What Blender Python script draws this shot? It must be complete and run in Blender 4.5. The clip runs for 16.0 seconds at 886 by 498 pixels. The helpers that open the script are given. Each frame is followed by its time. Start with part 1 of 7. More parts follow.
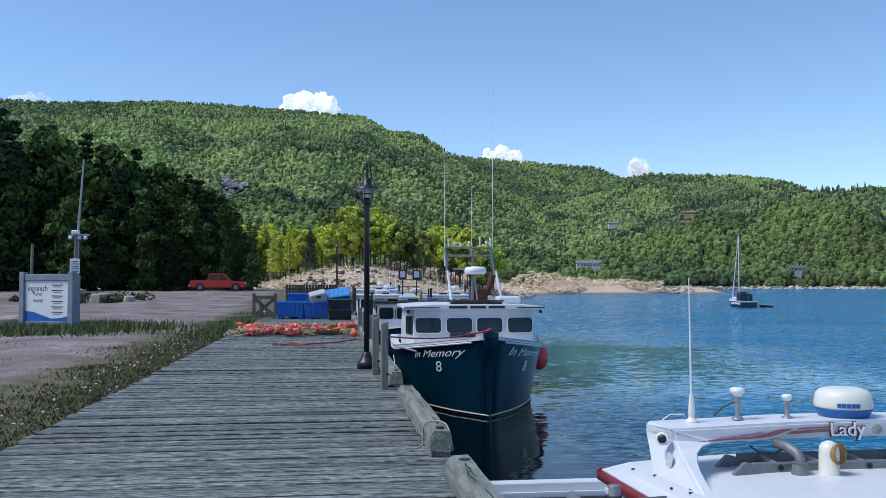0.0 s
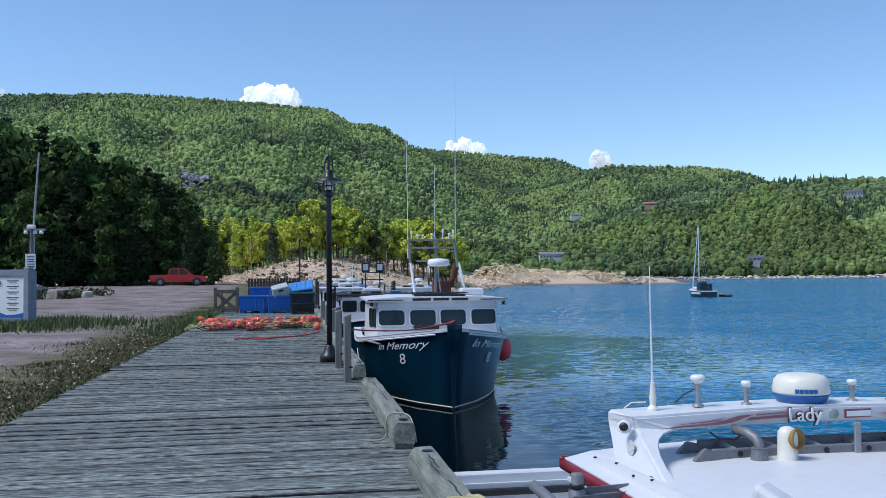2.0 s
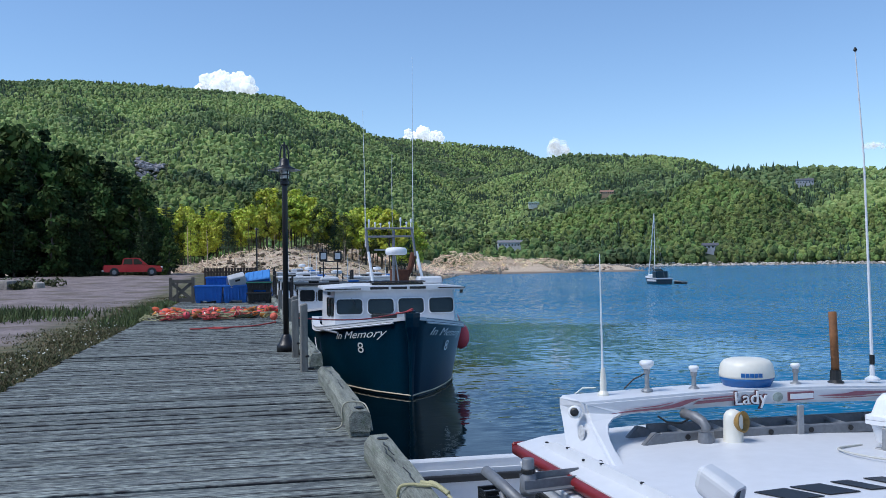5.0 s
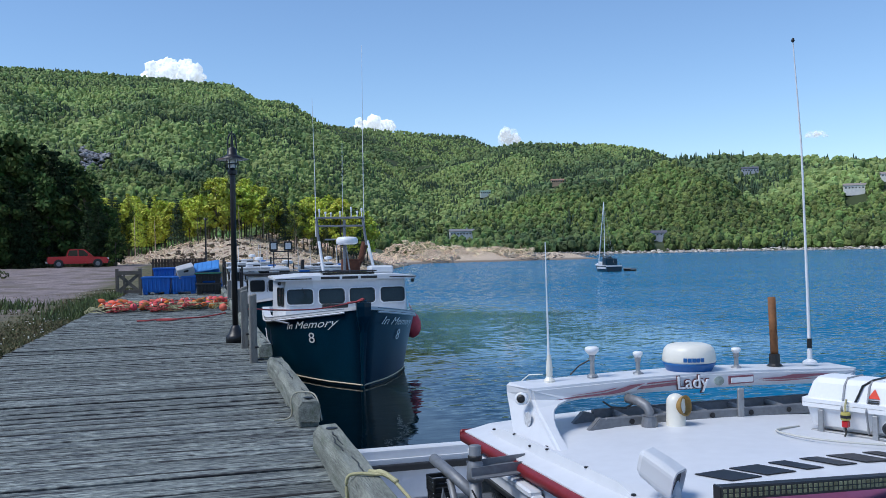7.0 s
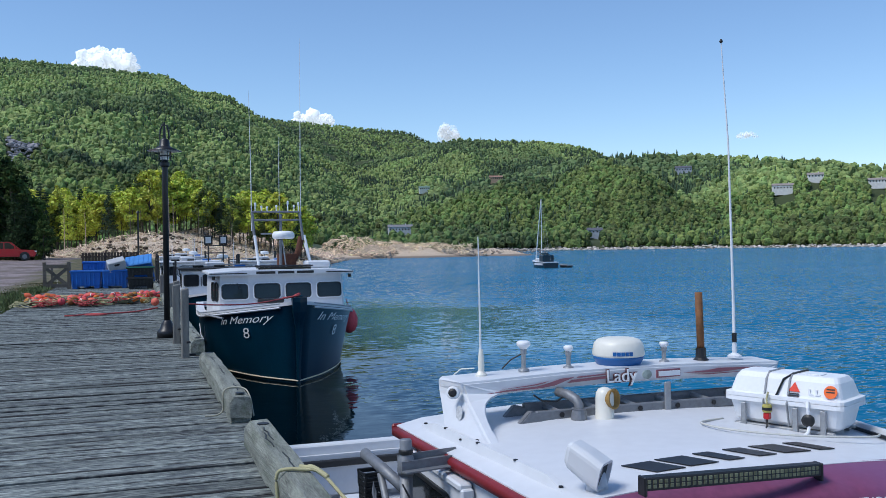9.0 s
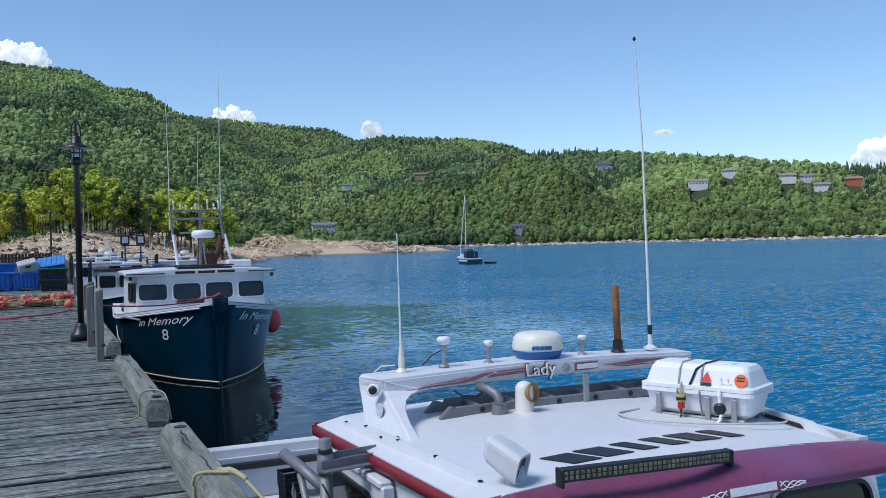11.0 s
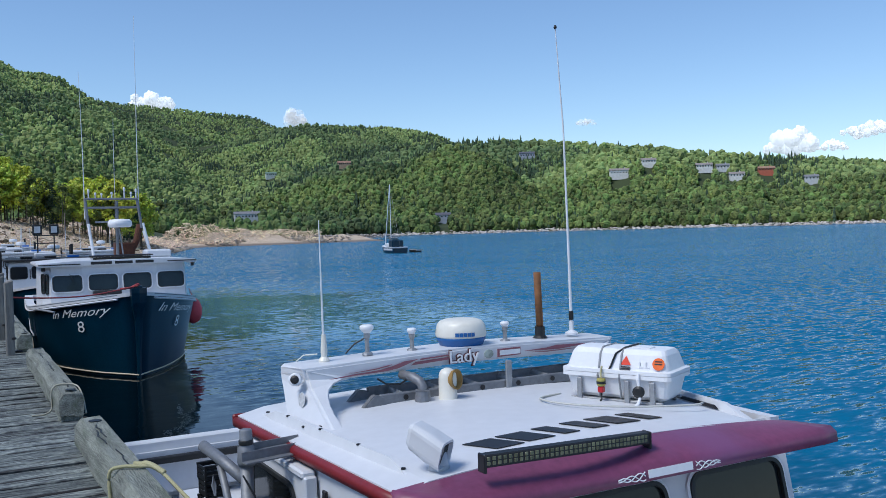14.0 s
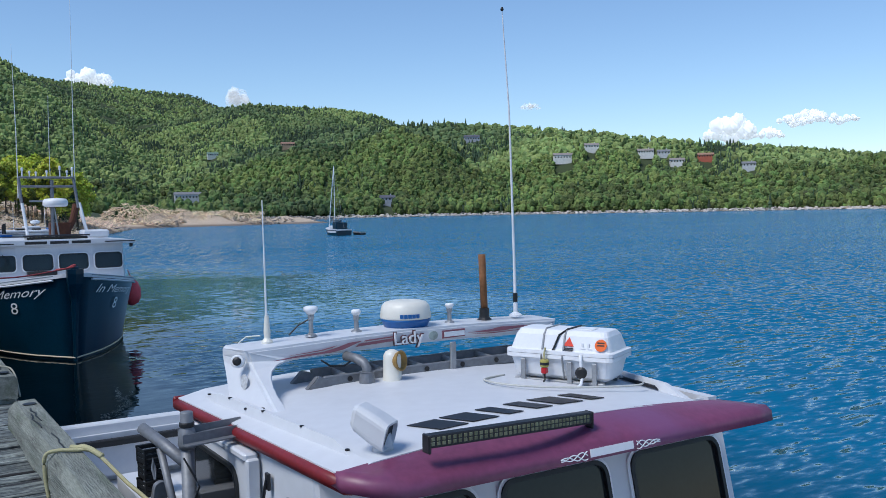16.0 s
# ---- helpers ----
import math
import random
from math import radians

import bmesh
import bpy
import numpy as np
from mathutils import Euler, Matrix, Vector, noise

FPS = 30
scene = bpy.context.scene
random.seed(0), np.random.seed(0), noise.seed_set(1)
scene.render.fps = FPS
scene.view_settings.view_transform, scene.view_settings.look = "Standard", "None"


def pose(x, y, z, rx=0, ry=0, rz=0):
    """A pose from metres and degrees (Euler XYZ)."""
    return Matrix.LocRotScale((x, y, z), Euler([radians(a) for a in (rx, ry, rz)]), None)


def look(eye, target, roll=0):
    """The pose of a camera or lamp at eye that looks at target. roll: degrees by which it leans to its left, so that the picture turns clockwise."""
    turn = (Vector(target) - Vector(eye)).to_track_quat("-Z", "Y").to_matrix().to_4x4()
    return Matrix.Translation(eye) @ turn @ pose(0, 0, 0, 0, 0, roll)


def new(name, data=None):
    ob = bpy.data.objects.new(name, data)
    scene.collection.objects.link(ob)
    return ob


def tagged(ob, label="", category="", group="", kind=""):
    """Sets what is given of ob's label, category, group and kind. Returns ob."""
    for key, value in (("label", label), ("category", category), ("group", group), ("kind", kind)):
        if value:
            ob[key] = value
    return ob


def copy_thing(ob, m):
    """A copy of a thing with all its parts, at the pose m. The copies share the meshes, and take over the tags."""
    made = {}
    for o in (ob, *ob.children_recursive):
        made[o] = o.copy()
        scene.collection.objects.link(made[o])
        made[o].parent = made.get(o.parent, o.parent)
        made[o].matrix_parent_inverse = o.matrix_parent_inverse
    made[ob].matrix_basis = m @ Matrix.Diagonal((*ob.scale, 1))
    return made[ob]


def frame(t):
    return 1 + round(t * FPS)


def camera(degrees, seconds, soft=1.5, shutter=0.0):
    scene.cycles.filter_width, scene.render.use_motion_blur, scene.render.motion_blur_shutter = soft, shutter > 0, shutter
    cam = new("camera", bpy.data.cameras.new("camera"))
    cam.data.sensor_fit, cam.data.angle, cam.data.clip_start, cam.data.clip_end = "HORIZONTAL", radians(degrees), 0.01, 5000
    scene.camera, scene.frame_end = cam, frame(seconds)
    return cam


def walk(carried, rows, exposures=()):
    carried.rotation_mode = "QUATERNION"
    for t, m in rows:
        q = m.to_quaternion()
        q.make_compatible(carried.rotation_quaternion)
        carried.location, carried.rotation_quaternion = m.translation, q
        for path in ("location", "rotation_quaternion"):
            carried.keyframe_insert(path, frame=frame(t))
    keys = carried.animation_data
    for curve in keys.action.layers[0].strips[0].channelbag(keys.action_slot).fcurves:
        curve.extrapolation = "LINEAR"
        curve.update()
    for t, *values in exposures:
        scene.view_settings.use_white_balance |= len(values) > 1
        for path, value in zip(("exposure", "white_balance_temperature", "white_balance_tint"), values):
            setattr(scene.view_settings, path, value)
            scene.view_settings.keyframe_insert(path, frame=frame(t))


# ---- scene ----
cam = camera(52.7, 16.0, 0.7)
PATH = [
    (0, (0.695, -2.196, 1.578), (0.945, -0.214, 1.655), 0.0),
    (0.5, (0.7, -2.182, 1.572), (0.969, -0.202, 1.646), -0.1),
    (1, (0.698, -2.182, 1.571), (0.986, -0.205, 1.642), -0.2),
    (1.5, (0.695, -2.176, 1.571), (0.996, -0.2, 1.637), -0.3),
    (2, (0.712, -2.164, 1.566), (1.043, -0.193, 1.626), -0.5),
    (2.5, (0.715, -2.173, 1.569), (1.056, -0.203, 1.627), -0.6),
    (3, (0.727, -2.153, 1.562), (1.08, -0.185, 1.612), -0.8),
    (3.5, (0.729, -2.159, 1.564), (1.099, -0.193, 1.609), -0.7),
    (6, (0.755, -2.21, 1.564), (1.217, -0.265, 1.587), -1.1),
    (6.5, (0.761, -2.213, 1.565), (1.25, -0.274, 1.581), -1.2),
    (7, (0.772, -2.206, 1.563), (1.297, -0.276, 1.57), -1.2),
    (7.5, (0.777, -2.209, 1.561), (1.335, -0.289, 1.559), -1.2),
    (8, (0.778, -2.215, 1.557), (1.38, -0.308, 1.547), -1.1),
    (8.5, (0.791, -2.21, 1.554), (1.421, -0.312, 1.543), -0.9),
    (9, (0.805, -2.208, 1.553), (1.461, -0.319, 1.548), -0.8),
    (9.5, (0.816, -2.21, 1.553), (1.528, -0.341, 1.552), -1.0),
    (12, (0.852, -2.199, 1.541), (1.714, -0.395, 1.513), -1.6),
    (12.5, (0.854, -2.2, 1.539), (1.751, -0.412, 1.505), -1.7),
    (13, (0.86, -2.192, 1.539), (1.782, -0.418, 1.501), -1.7),
    (13.5, (0.865, -2.191, 1.54), (1.807, -0.428, 1.497), -1.7),
    (14, (0.865, -2.189, 1.538), (1.826, -0.436, 1.494), -1.6),
    (14.5, (0.862, -2.184, 1.534), (1.837, -0.439, 1.481), -1.5),
    (15, (0.853, -2.188, 1.533), (1.85, -0.455, 1.468), -1.4),
    (15.5, (0.856, -2.182, 1.53), (1.887, -0.47, 1.459), -1.2),
    (16, (0.866, -2.174, 1.529), (1.933, -0.485, 1.444), -1.1),
]
walk(cam, [(t, look(eye, target, roll)) for t, eye, target, roll in PATH], exposures=((0, 0.08, 6150, 10), (7, 0.0, 6150, 10), (16, -0.12, 6150, 10)))
scene.view_settings.exposure = 0.0

# world, sun
SUN_AZ, SUN_EL = -98.0, 56.0
world = bpy.data.worlds.new("sky")
scene.world = world
world.use_nodes = True
wn = world.node_tree
sky = wn.nodes.new("ShaderNodeTexSky")
sky.sky_type = "NISHITA"
sky.sun_disc = False
sky.sun_elevation = radians(SUN_EL)
sky.sun_rotation = radians(SUN_AZ)
sky.air_density, sky.dust_density, sky.ozone_density = 1.0, 0.0, 5.0
wn.nodes["Background"].inputs["Strength"].default_value = 0.15
wn.links.new(sky.outputs["Color"], wn.nodes["Background"].inputs["Color"])

sun = new("sun", bpy.data.lights.new("sun", "SUN"))
sun.data.energy, sun.data.angle, sun.data.color = 3.1, radians(24), (1.0, 0.96, 0.90)
sun_from = Vector((math.sin(radians(SUN_AZ)) * math.cos(radians(SUN_EL)), math.cos(radians(SUN_AZ)) * math.cos(radians(SUN_EL)), math.sin(radians(SUN_EL))))
sun.matrix_world = look(sun_from * 300, (0, 0, 0))


# materials
def mat(name, base, rough=0.6, metal=0.0, var=0.18, scale=3.0, fine=40.0, bump=0.15, rand=0.0, island=0.0, second=None, mix_at=0.55, stretch=(1, 1, 1), spec=0.5, coat=0.0, relief=0.02):
    """A paint or matter with broad stains, fine grain and relief. rand, island: how much pieces differ."""
    m = bpy.data.materials.new(name)
    m.use_nodes = True
    t = m.node_tree
    N, L = t.nodes, t.links
    b = N["Principled BSDF"]
    b.inputs["Roughness"].default_value = rough
    b.inputs["Metallic"].default_value = metal
    b.inputs["Specular IOR Level"].default_value = spec
    b.inputs["Coat Weight"].default_value = coat
    co = N.new("ShaderNodeTexCoord")
    mp = N.new("ShaderNodeMapping")
    mp.inputs["Scale"].default_value = stretch
    L.new(co.outputs["Object"], mp.inputs["Vector"])
    n1, n2 = N.new("ShaderNodeTexNoise"), N.new("ShaderNodeTexNoise")
    for n, s in ((n1, scale), (n2, fine)):
        n.inputs["Scale"].default_value = s
        n.inputs["Detail"].default_value = 5
        L.new(mp.outputs["Vector"], n.inputs["Vector"])
    ramp = N.new("ShaderNodeValToRGB")
    dark = [c * (1 - var) for c in base]
    light = [min(1, c * (1 + var)) for c in base]
    ramp.color_ramp.elements[0].position, ramp.color_ramp.elements[1].position = 0.3, 0.7
    ramp.color_ramp.elements[0].color, ramp.color_ramp.elements[1].color = (*dark, 1), (*light, 1)
    mixv = N.new("ShaderNodeMath")
    mixv.operation = "MULTIPLY_ADD"
    mixv.inputs[1].default_value = 0.55
    L.new(n1.outputs["Fac"], mixv.inputs[0])
    half = N.new("ShaderNodeMath")
    half.operation = "MULTIPLY"
    half.inputs[1].default_value = 0.45
    L.new(n2.outputs["Fac"], half.inputs[0])
    L.new(half.outputs[0], mixv.inputs[2])
    L.new(mixv.outputs[0], ramp.inputs["Fac"])
    colour = ramp.outputs["Color"]
    if second:
        r2 = N.new("ShaderNodeMapRange")
        r2.inputs["From Min"].default_value, r2.inputs["From Max"].default_value = mix_at, mix_at + 0.12
        n3 = N.new("ShaderNodeTexNoise")
        n3.inputs["Scale"].default_value = scale * 0.6
        n3.inputs["Detail"].default_value = 8
        L.new(mp.outputs["Vector"], n3.inputs["Vector"])
        L.new(n3.outputs["Fac"], r2.inputs["Value"])
        mx = N.new("ShaderNodeMix")
        mx.data_type = "RGBA"
        L.new(r2.outputs["Result"], mx.inputs["Factor"])
        L.new(colour, mx.inputs["A"])
        mx.inputs["B"].default_value = (*second, 1)
        colour = mx.outputs["Result"]
    for amount, kind in ((rand, "o"), (island, "i")):
        if amount:
            src = N.new("ShaderNodeObjectInfo").outputs["Random"] if kind == "o" else N.new("ShaderNodeNewGeometry").outputs["Random Per Island"]
            mr = N.new("ShaderNodeMapRange")
            mr.inputs["To Min"].default_value, mr.inputs["To Max"].default_value = 1 - amount, 1 + amount
            L.new(src, mr.inputs["Value"])
            hs = N.new("ShaderNodeHueSaturation")
            L.new(mr.outputs["Result"], hs.inputs["Value"])
            hv = N.new("ShaderNodeMapRange")
            hv.inputs["To Min"].default_value, hv.inputs["To Max"].default_value = 0.5 - amount * 0.06, 0.5 + amount * 0.06
            wob = N.new("ShaderNodeMath")
            wob.operation = "MULTIPLY"
            wob.inputs[1].default_value = 7.31
            fr = N.new("ShaderNodeMath")
            fr.operation = "FRACT"
            L.new(src, wob.inputs[0])
            L.new(wob.outputs[0], fr.inputs[0])
            L.new(fr.outputs[0], hv.inputs["Value"])
            L.new(hv.outputs["Result"], hs.inputs["Hue"])
            L.new(colour, hs.inputs["Color"])
            colour = hs.outputs["Color"]
    L.new(colour, b.inputs["Base Color"])
    if bump:
        bp = N.new("ShaderNodeBump")
        bp.inputs["Strength"].default_value = bump
        bp.inputs["Distance"].default_value = relief
        L.new(n2.outputs["Fac"], bp.inputs["Height"])
        L.new(bp.outputs["Normal"], b.inputs["Normal"])
    return m


def deck_material():
    """Old grey planks: grain streaks, dark checks, dirt in the joints and broad stains."""
    m = bpy.data.materials.new("weathered_deck_wood")
    m.use_nodes = True
    N, L = m.node_tree.nodes, m.node_tree.links
    b = N["Principled BSDF"]
    b.inputs["Roughness"].default_value = 0.88
    co, geo, info = N.new("ShaderNodeTexCoord"), N.new("ShaderNodeNewGeometry"), N.new("ShaderNodeObjectInfo")

    def tex(src, stretch, scale, detail=5, shift=True):
        mp = N.new("ShaderNodeMapping")
        mp.inputs["Scale"].default_value = stretch
        L.new(src, mp.inputs["Vector"])
        n = N.new("ShaderNodeTexNoise")
        n.inputs["Scale"].default_value, n.inputs["Detail"].default_value = scale, detail
        n.noise_dimensions = "4D"
        if shift:
            k = N.new("ShaderNodeMath")
            k.operation = "MULTIPLY"
            k.inputs[1].default_value = 37.0
            L.new(info.outputs["Random"], k.inputs[0])
            L.new(k.outputs[0], n.inputs["W"])
        L.new(mp.outputs["Vector"], n.inputs["Vector"])
        return n.outputs["Fac"]

    def span(v, a, c, lo=0.0, hi=1.0):
        r = N.new("ShaderNodeMapRange")
        for key, value in (("From Min", a), ("From Max", c), ("To Min", lo), ("To Max", hi)):
            r.inputs[key].default_value = value
        L.new(v, r.inputs["Value"])
        return r.outputs["Result"]

    def blend(fac, a, c):
        x = N.new("ShaderNodeMix")
        x.data_type = "RGBA"
        L.new(fac, x.inputs["Factor"])
        for sock, v in (("A", a), ("B", c)):
            if isinstance(v, tuple):
                x.inputs[sock].default_value = (*v, 1)
            else:
                L.new(v, x.inputs[sock])
        return x.outputs["Result"]

    grain = tex(co.outputs["Object"], (8.0, 40, 10), 1.3, 9)
    checks = tex(co.outputs["Object"], (1.3, 42, 10), 1.0, 4)
    worn = tex(co.outputs["Object"], (7.0, 17, 3), 1.0, 9)
    stain = tex(geo.outputs["Position"], (0.5, 0.5, 0.5), 1.0, 5, False)
    colour = blend(span(grain, 0.36, 0.66), (0.055, 0.070, 0.075), (0.35, 0.385, 0.35))
    colour = blend(span(worn, 0.49, 0.66, 0, 0.85), colour, (0.06, 0.07, 0.08))
    colour = blend(span(stain, 0.50, 0.72, 0, 0.5), colour, (0.085, 0.10, 0.095))
    sep = N.new("ShaderNodeSeparateXYZ")
    L.new(co.outputs["Object"], sep.inputs[0])
    side = N.new("ShaderNodeMath")
    side.operation = "ABSOLUTE"
    L.new(sep.outputs["Y"], side.inputs[0])
    edge = N.new("ShaderNodeMath")
    edge.operation = "MULTIPLY_ADD"
    edge.inputs[1].default_value = 0.05
    L.new(worn, edge.inputs[0])
    L.new(side.outputs[0], edge.inputs[2])
    colour = blend(span(edge.outputs[0], 0.083, 0.095), colour, (0.022, 0.023, 0.025))
    colour = blend(span(checks, 0.57, 0.61), colour, (0.03, 0.031, 0.033))
    hs = N.new("ShaderNodeHueSaturation")
    L.new(span(info.outputs["Random"], 0, 1, 0.58, 1.18), hs.inputs["Value"])
    L.new(colour, hs.inputs["Color"])
    L.new(hs.outputs["Color"], b.inputs["Base Color"])
    bp = N.new("ShaderNodeBump")
    bp.inputs["Strength"].default_value, bp.inputs["Distance"].default_value = 0.8, 0.012
    L.new(grain, bp.inputs["Height"])
    L.new(bp.outputs["Normal"], b.inputs["Normal"])
    return m


WOOD_DECK = deck_material()
WOOD_BULL = mat("weathered_timber", (0.22, 0.235, 0.20), 0.9, var=0.6, scale=2.0, fine=14, bump=1.0, rand=0.12, stretch=(9, 1, 9), second=(0.12, 0.145, 0.10), mix_at=0.55)
WOOD_POST = mat("grey_post_wood", (0.18, 0.175, 0.16), 0.9, var=0.35, scale=2.0, fine=18, bump=0.5, stretch=(8, 8, 1))
BLACK_METAL = mat("black_painted_metal", (0.012, 0.012, 0.014), 0.4, 0.0, var=0.3, bump=0.03)
GALV = mat("galvanised_steel", (0.34, 0.35, 0.36), 0.5, 0.6, var=0.2, bump=0.05)
GELCOAT = mat("white_gelcoat", (0.62, 0.635, 0.66), 0.48, var=0.06, scale=1.5, fine=12, bump=0.02, coat=0.05)
CREAM = mat("cream_plastic", (0.72, 0.70, 0.62), 0.4, var=0.05, bump=0.02)
WHITE_PLASTIC = mat("white_plastic", (0.78, 0.79, 0.80), 0.38, var=0.05, bump=0.02)
MAROON = mat("maroon_gelcoat", (0.19, 0.048, 0.105), 0.42, var=0.25, scale=2.2, fine=30, bump=0.04, second=(0.20, 0.07, 0.16), mix_at=0.5)
RED_TRIM = mat("dark_red_paint", (0.19, 0.012, 0.016), 0.45, var=0.25, bump=0.05)
NAVY = mat("dark_teal_hull_paint", (0.002, 0.026, 0.05), 0.3, var=0.35, scale=0.8, fine=20, bump=0.012, coat=0.04, spec=0.25)
BLUE_BIN = mat("blue_bin_plastic", (0.012, 0.13, 0.48), 0.45, var=0.2, bump=0.05)
BLACK_PLASTIC = mat("black_plastic", (0.012, 0.013, 0.014), 0.5, var=0.2, bump=0.04)
BLACK_PAINT = mat("black_letter_paint", (0.012, 0.012, 0.014), 0.45, var=0.2, bump=0.0)
RED_PAINT = mat("red_car_paint", (0.46, 0.006, 0.014), 0.3, var=0.08, bump=0.0, coat=0.15)
GLASS_DARK = mat("dark_tinted_glass", (0.012, 0.015, 0.017), 0.08, var=0.2, bump=0.0, spec=0.3)
BUOY_ORANGE = mat("orange_buoy_foam", (0.62, 0.085, 0.015), 0.7, var=0.35, bump=0.1, rand=0.3)
BUOY_PINK = mat("faded_red_buoy_foam", (0.70, 0.09, 0.08), 0.65, var=0.3, bump=0.1, rand=0.25)
ROPE_YEL = mat("yellow_rope_fibre", (0.46, 0.43, 0.24), 0.8, var=0.25, fine=90, bump=0.5)
ROPE_RED = mat("faded_red_rope_fibre", (0.42, 0.06, 0.06), 0.8, var=0.25, fine=90, bump=0.5)
RUST = mat("rusty_iron", (0.10, 0.035, 0.018), 0.85, var=0.4, scale=8, bump=0.4)
BARK = mat("tree_bark", (0.10, 0.085, 0.065), 0.95, var=0.4, scale=3, fine=25, bump=0.6, stretch=(3, 3, 1))
LEAF_DARK = mat("dark_leaves", (0.060, 0.10, 0.026), 0.8, var=0.3, scale=0.6, bump=0.0, spec=0.15, rand=0.25, island=0.45)
LEAF_SPRUCE = mat("spruce_needles", (0.026, 0.048, 0.018), 0.8, var=0.3, scale=0.6, bump=0.0, spec=0.15, rand=0.25, island=0.4)
LEAF_LIGHT = mat("yellow_green_leaves", (0.48, 0.53, 0.06), 0.65, var=0.3, scale=0.6, bump=0.0, rand=0.2, island=0.4)
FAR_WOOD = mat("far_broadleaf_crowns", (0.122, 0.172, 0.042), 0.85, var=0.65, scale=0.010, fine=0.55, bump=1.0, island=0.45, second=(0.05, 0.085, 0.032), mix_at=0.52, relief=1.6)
# distance haze painted into the green: paler and flatter than the nearer crowns
HAZY_MOUNTAIN_WOOD = mat("haze_paled_mountain_crowns", (0.215, 0.285, 0.088), 0.85, var=0.4, scale=0.006, fine=0.5, bump=0.8, island=0.3, second=(0.115, 0.168, 0.06), mix_at=0.5, relief=0.8)
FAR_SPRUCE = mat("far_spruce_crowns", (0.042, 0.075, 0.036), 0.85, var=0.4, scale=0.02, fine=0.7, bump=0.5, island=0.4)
STUMP = mat("bleached_wood", (0.70, 0.53, 0.38), 0.9, var=0.5, scale=0.6, fine=6, bump=0.4, island=0.5, rand=0.2)
ROCK = mat("shore_rock", (0.30, 0.27, 0.24), 0.9, var=0.4, scale=1.2, fine=8, bump=0.5, rand=0.25, island=0.25)
GRASS = mat("grass_blades", (0.062, 0.072, 0.024), 0.8, var=0.35, scale=0.8, bump=0.0, island=0.45)
DRY_GRASS = mat("dry_grass_blades", (0.14, 0.11, 0.05), 0.85, var=0.3, scale=0.8, bump=0.0, island=0.4)


# small builders
def mesh_of(bm, name):
    me = bpy.data.meshes.new(name)
    bm.to_mesh(me)
    bm.free()
    return me


def part(name, bm, material, parent=None, label="", smooth=False):
    """Links a bmesh as one mesh object, under a thing or a part."""
    me = mesh_of(bm, name)
    me.materials.append(material)
    if smooth:
        me.polygons.foreach_set("use_smooth", [True] * len(me.polygons))
    ob = new(name, me)
    if parent:
        ob.parent = parent
    if label:
        ob["label"] = label
    return ob


def thing(name, x, y, z, rz=0.0, label="", category="", group="", kind=""):
    ob = new(name)
    ob.matrix_basis = pose(x, y, z, 0, 0, rz)
    return tagged(ob, label, category, group, kind)


def box(x0, x1, y0, y1, z0, z1, bevel=0.0, bm=None, seg=1, m=None):
    """A box between two corners, with bevelled edges."""
    out = bm or bmesh.new()
    r = bmesh.ops.create_cube(out, size=1)
    vs = r["verts"]
    bmesh.ops.scale(out, verts=vs, vec=(x1 - x0, y1 - y0, z1 - z0))
    bmesh.ops.translate(out, verts=vs, vec=((x0 + x1) / 2, (y0 + y1) / 2, (z0 + z1) / 2))
    if m is not None:
        bmesh.ops.transform(out, verts=vs, matrix=m)
    if bevel:
        es = list({e for v in vs for e in v.link_edges})
        bmesh.ops.bevel(out, geom=es, offset=bevel, segments=seg, affect="EDGES", profile=0.6)
    return out


def tube(points, radius, sides=8, bm=None, cap=True, taper=None):
    """A round bar along points; taper gives the radius at the end."""
    out = bm or bmesh.new()
    pts = [Vector(p) for p in points]
    rings = []
    for i, p in enumerate(pts):
        d = (pts[min(i + 1, len(pts) - 1)] - pts[max(i - 1, 0)]).normalized()
        q = d.to_track_quat("Z", "Y").to_matrix()
        r = radius if taper is None else radius + (taper - radius) * i / max(1, len(pts) - 1)
        rings.append([out.verts.new(p + q @ Vector((r * math.cos(a), r * math.sin(a), 0))) for a in [2 * math.pi * k / sides for k in range(sides)]])
    for a, b in zip(rings, rings[1:]):
        for k in range(sides):
            out.faces.new((a[k], a[(k + 1) % sides], b[(k + 1) % sides], b[k]))
    if cap:
        out.faces.new(rings[0][::-1])
        out.faces.new(rings[-1])
    return out


def lathe(profile, sides=24, bm=None, centre=(0, 0, 0)):
    """A turned shape from (radius, height) pairs."""
    out = bm or bmesh.new()
    c = Vector(centre)
    rings = [[out.verts.new(c + Vector((r * math.cos(2 * math.pi * k / sides), r * math.sin(2 * math.pi * k / sides), h))) for k in range(sides)] for r, h in profile]
    for a, b in zip(rings, rings[1:]):
        for k in range(sides):
            out.faces.new((a[k], a[(k + 1) % sides], b[(k + 1) % sides], b[k]))
    out.faces.new(rings[0][::-1])
    out.faces.new(rings[-1])
    return out


def prism(outline, depth, bm=None, m=None, bevel=0.0):
    """An outline in x, z pushed along y by depth; m places it."""
    out = bm or bmesh.new()
    a = [out.verts.new((x, 0, z)) for x, z in outline]
    b = [out.verts.new((x, depth, z)) for x, z in outline]
    out.faces.new(a)
    out.faces.new(b[::-1])
    n = len(a)
    for i in range(n):
        out.faces.new((a[i], b[i], b[(i + 1) % n], a[(i + 1) % n]))
    bmesh.ops.recalc_face_normals(out, faces=out.faces)
    if bevel:
        bmesh.ops.bevel(out, geom=[e for e in out.edges if e.verts[0] in a + b and e.verts[1] in a + b], offset=bevel, segments=2, affect="EDGES")
    if m is not None:
        bmesh.ops.transform(out, verts=out.verts, matrix=m)
    return out


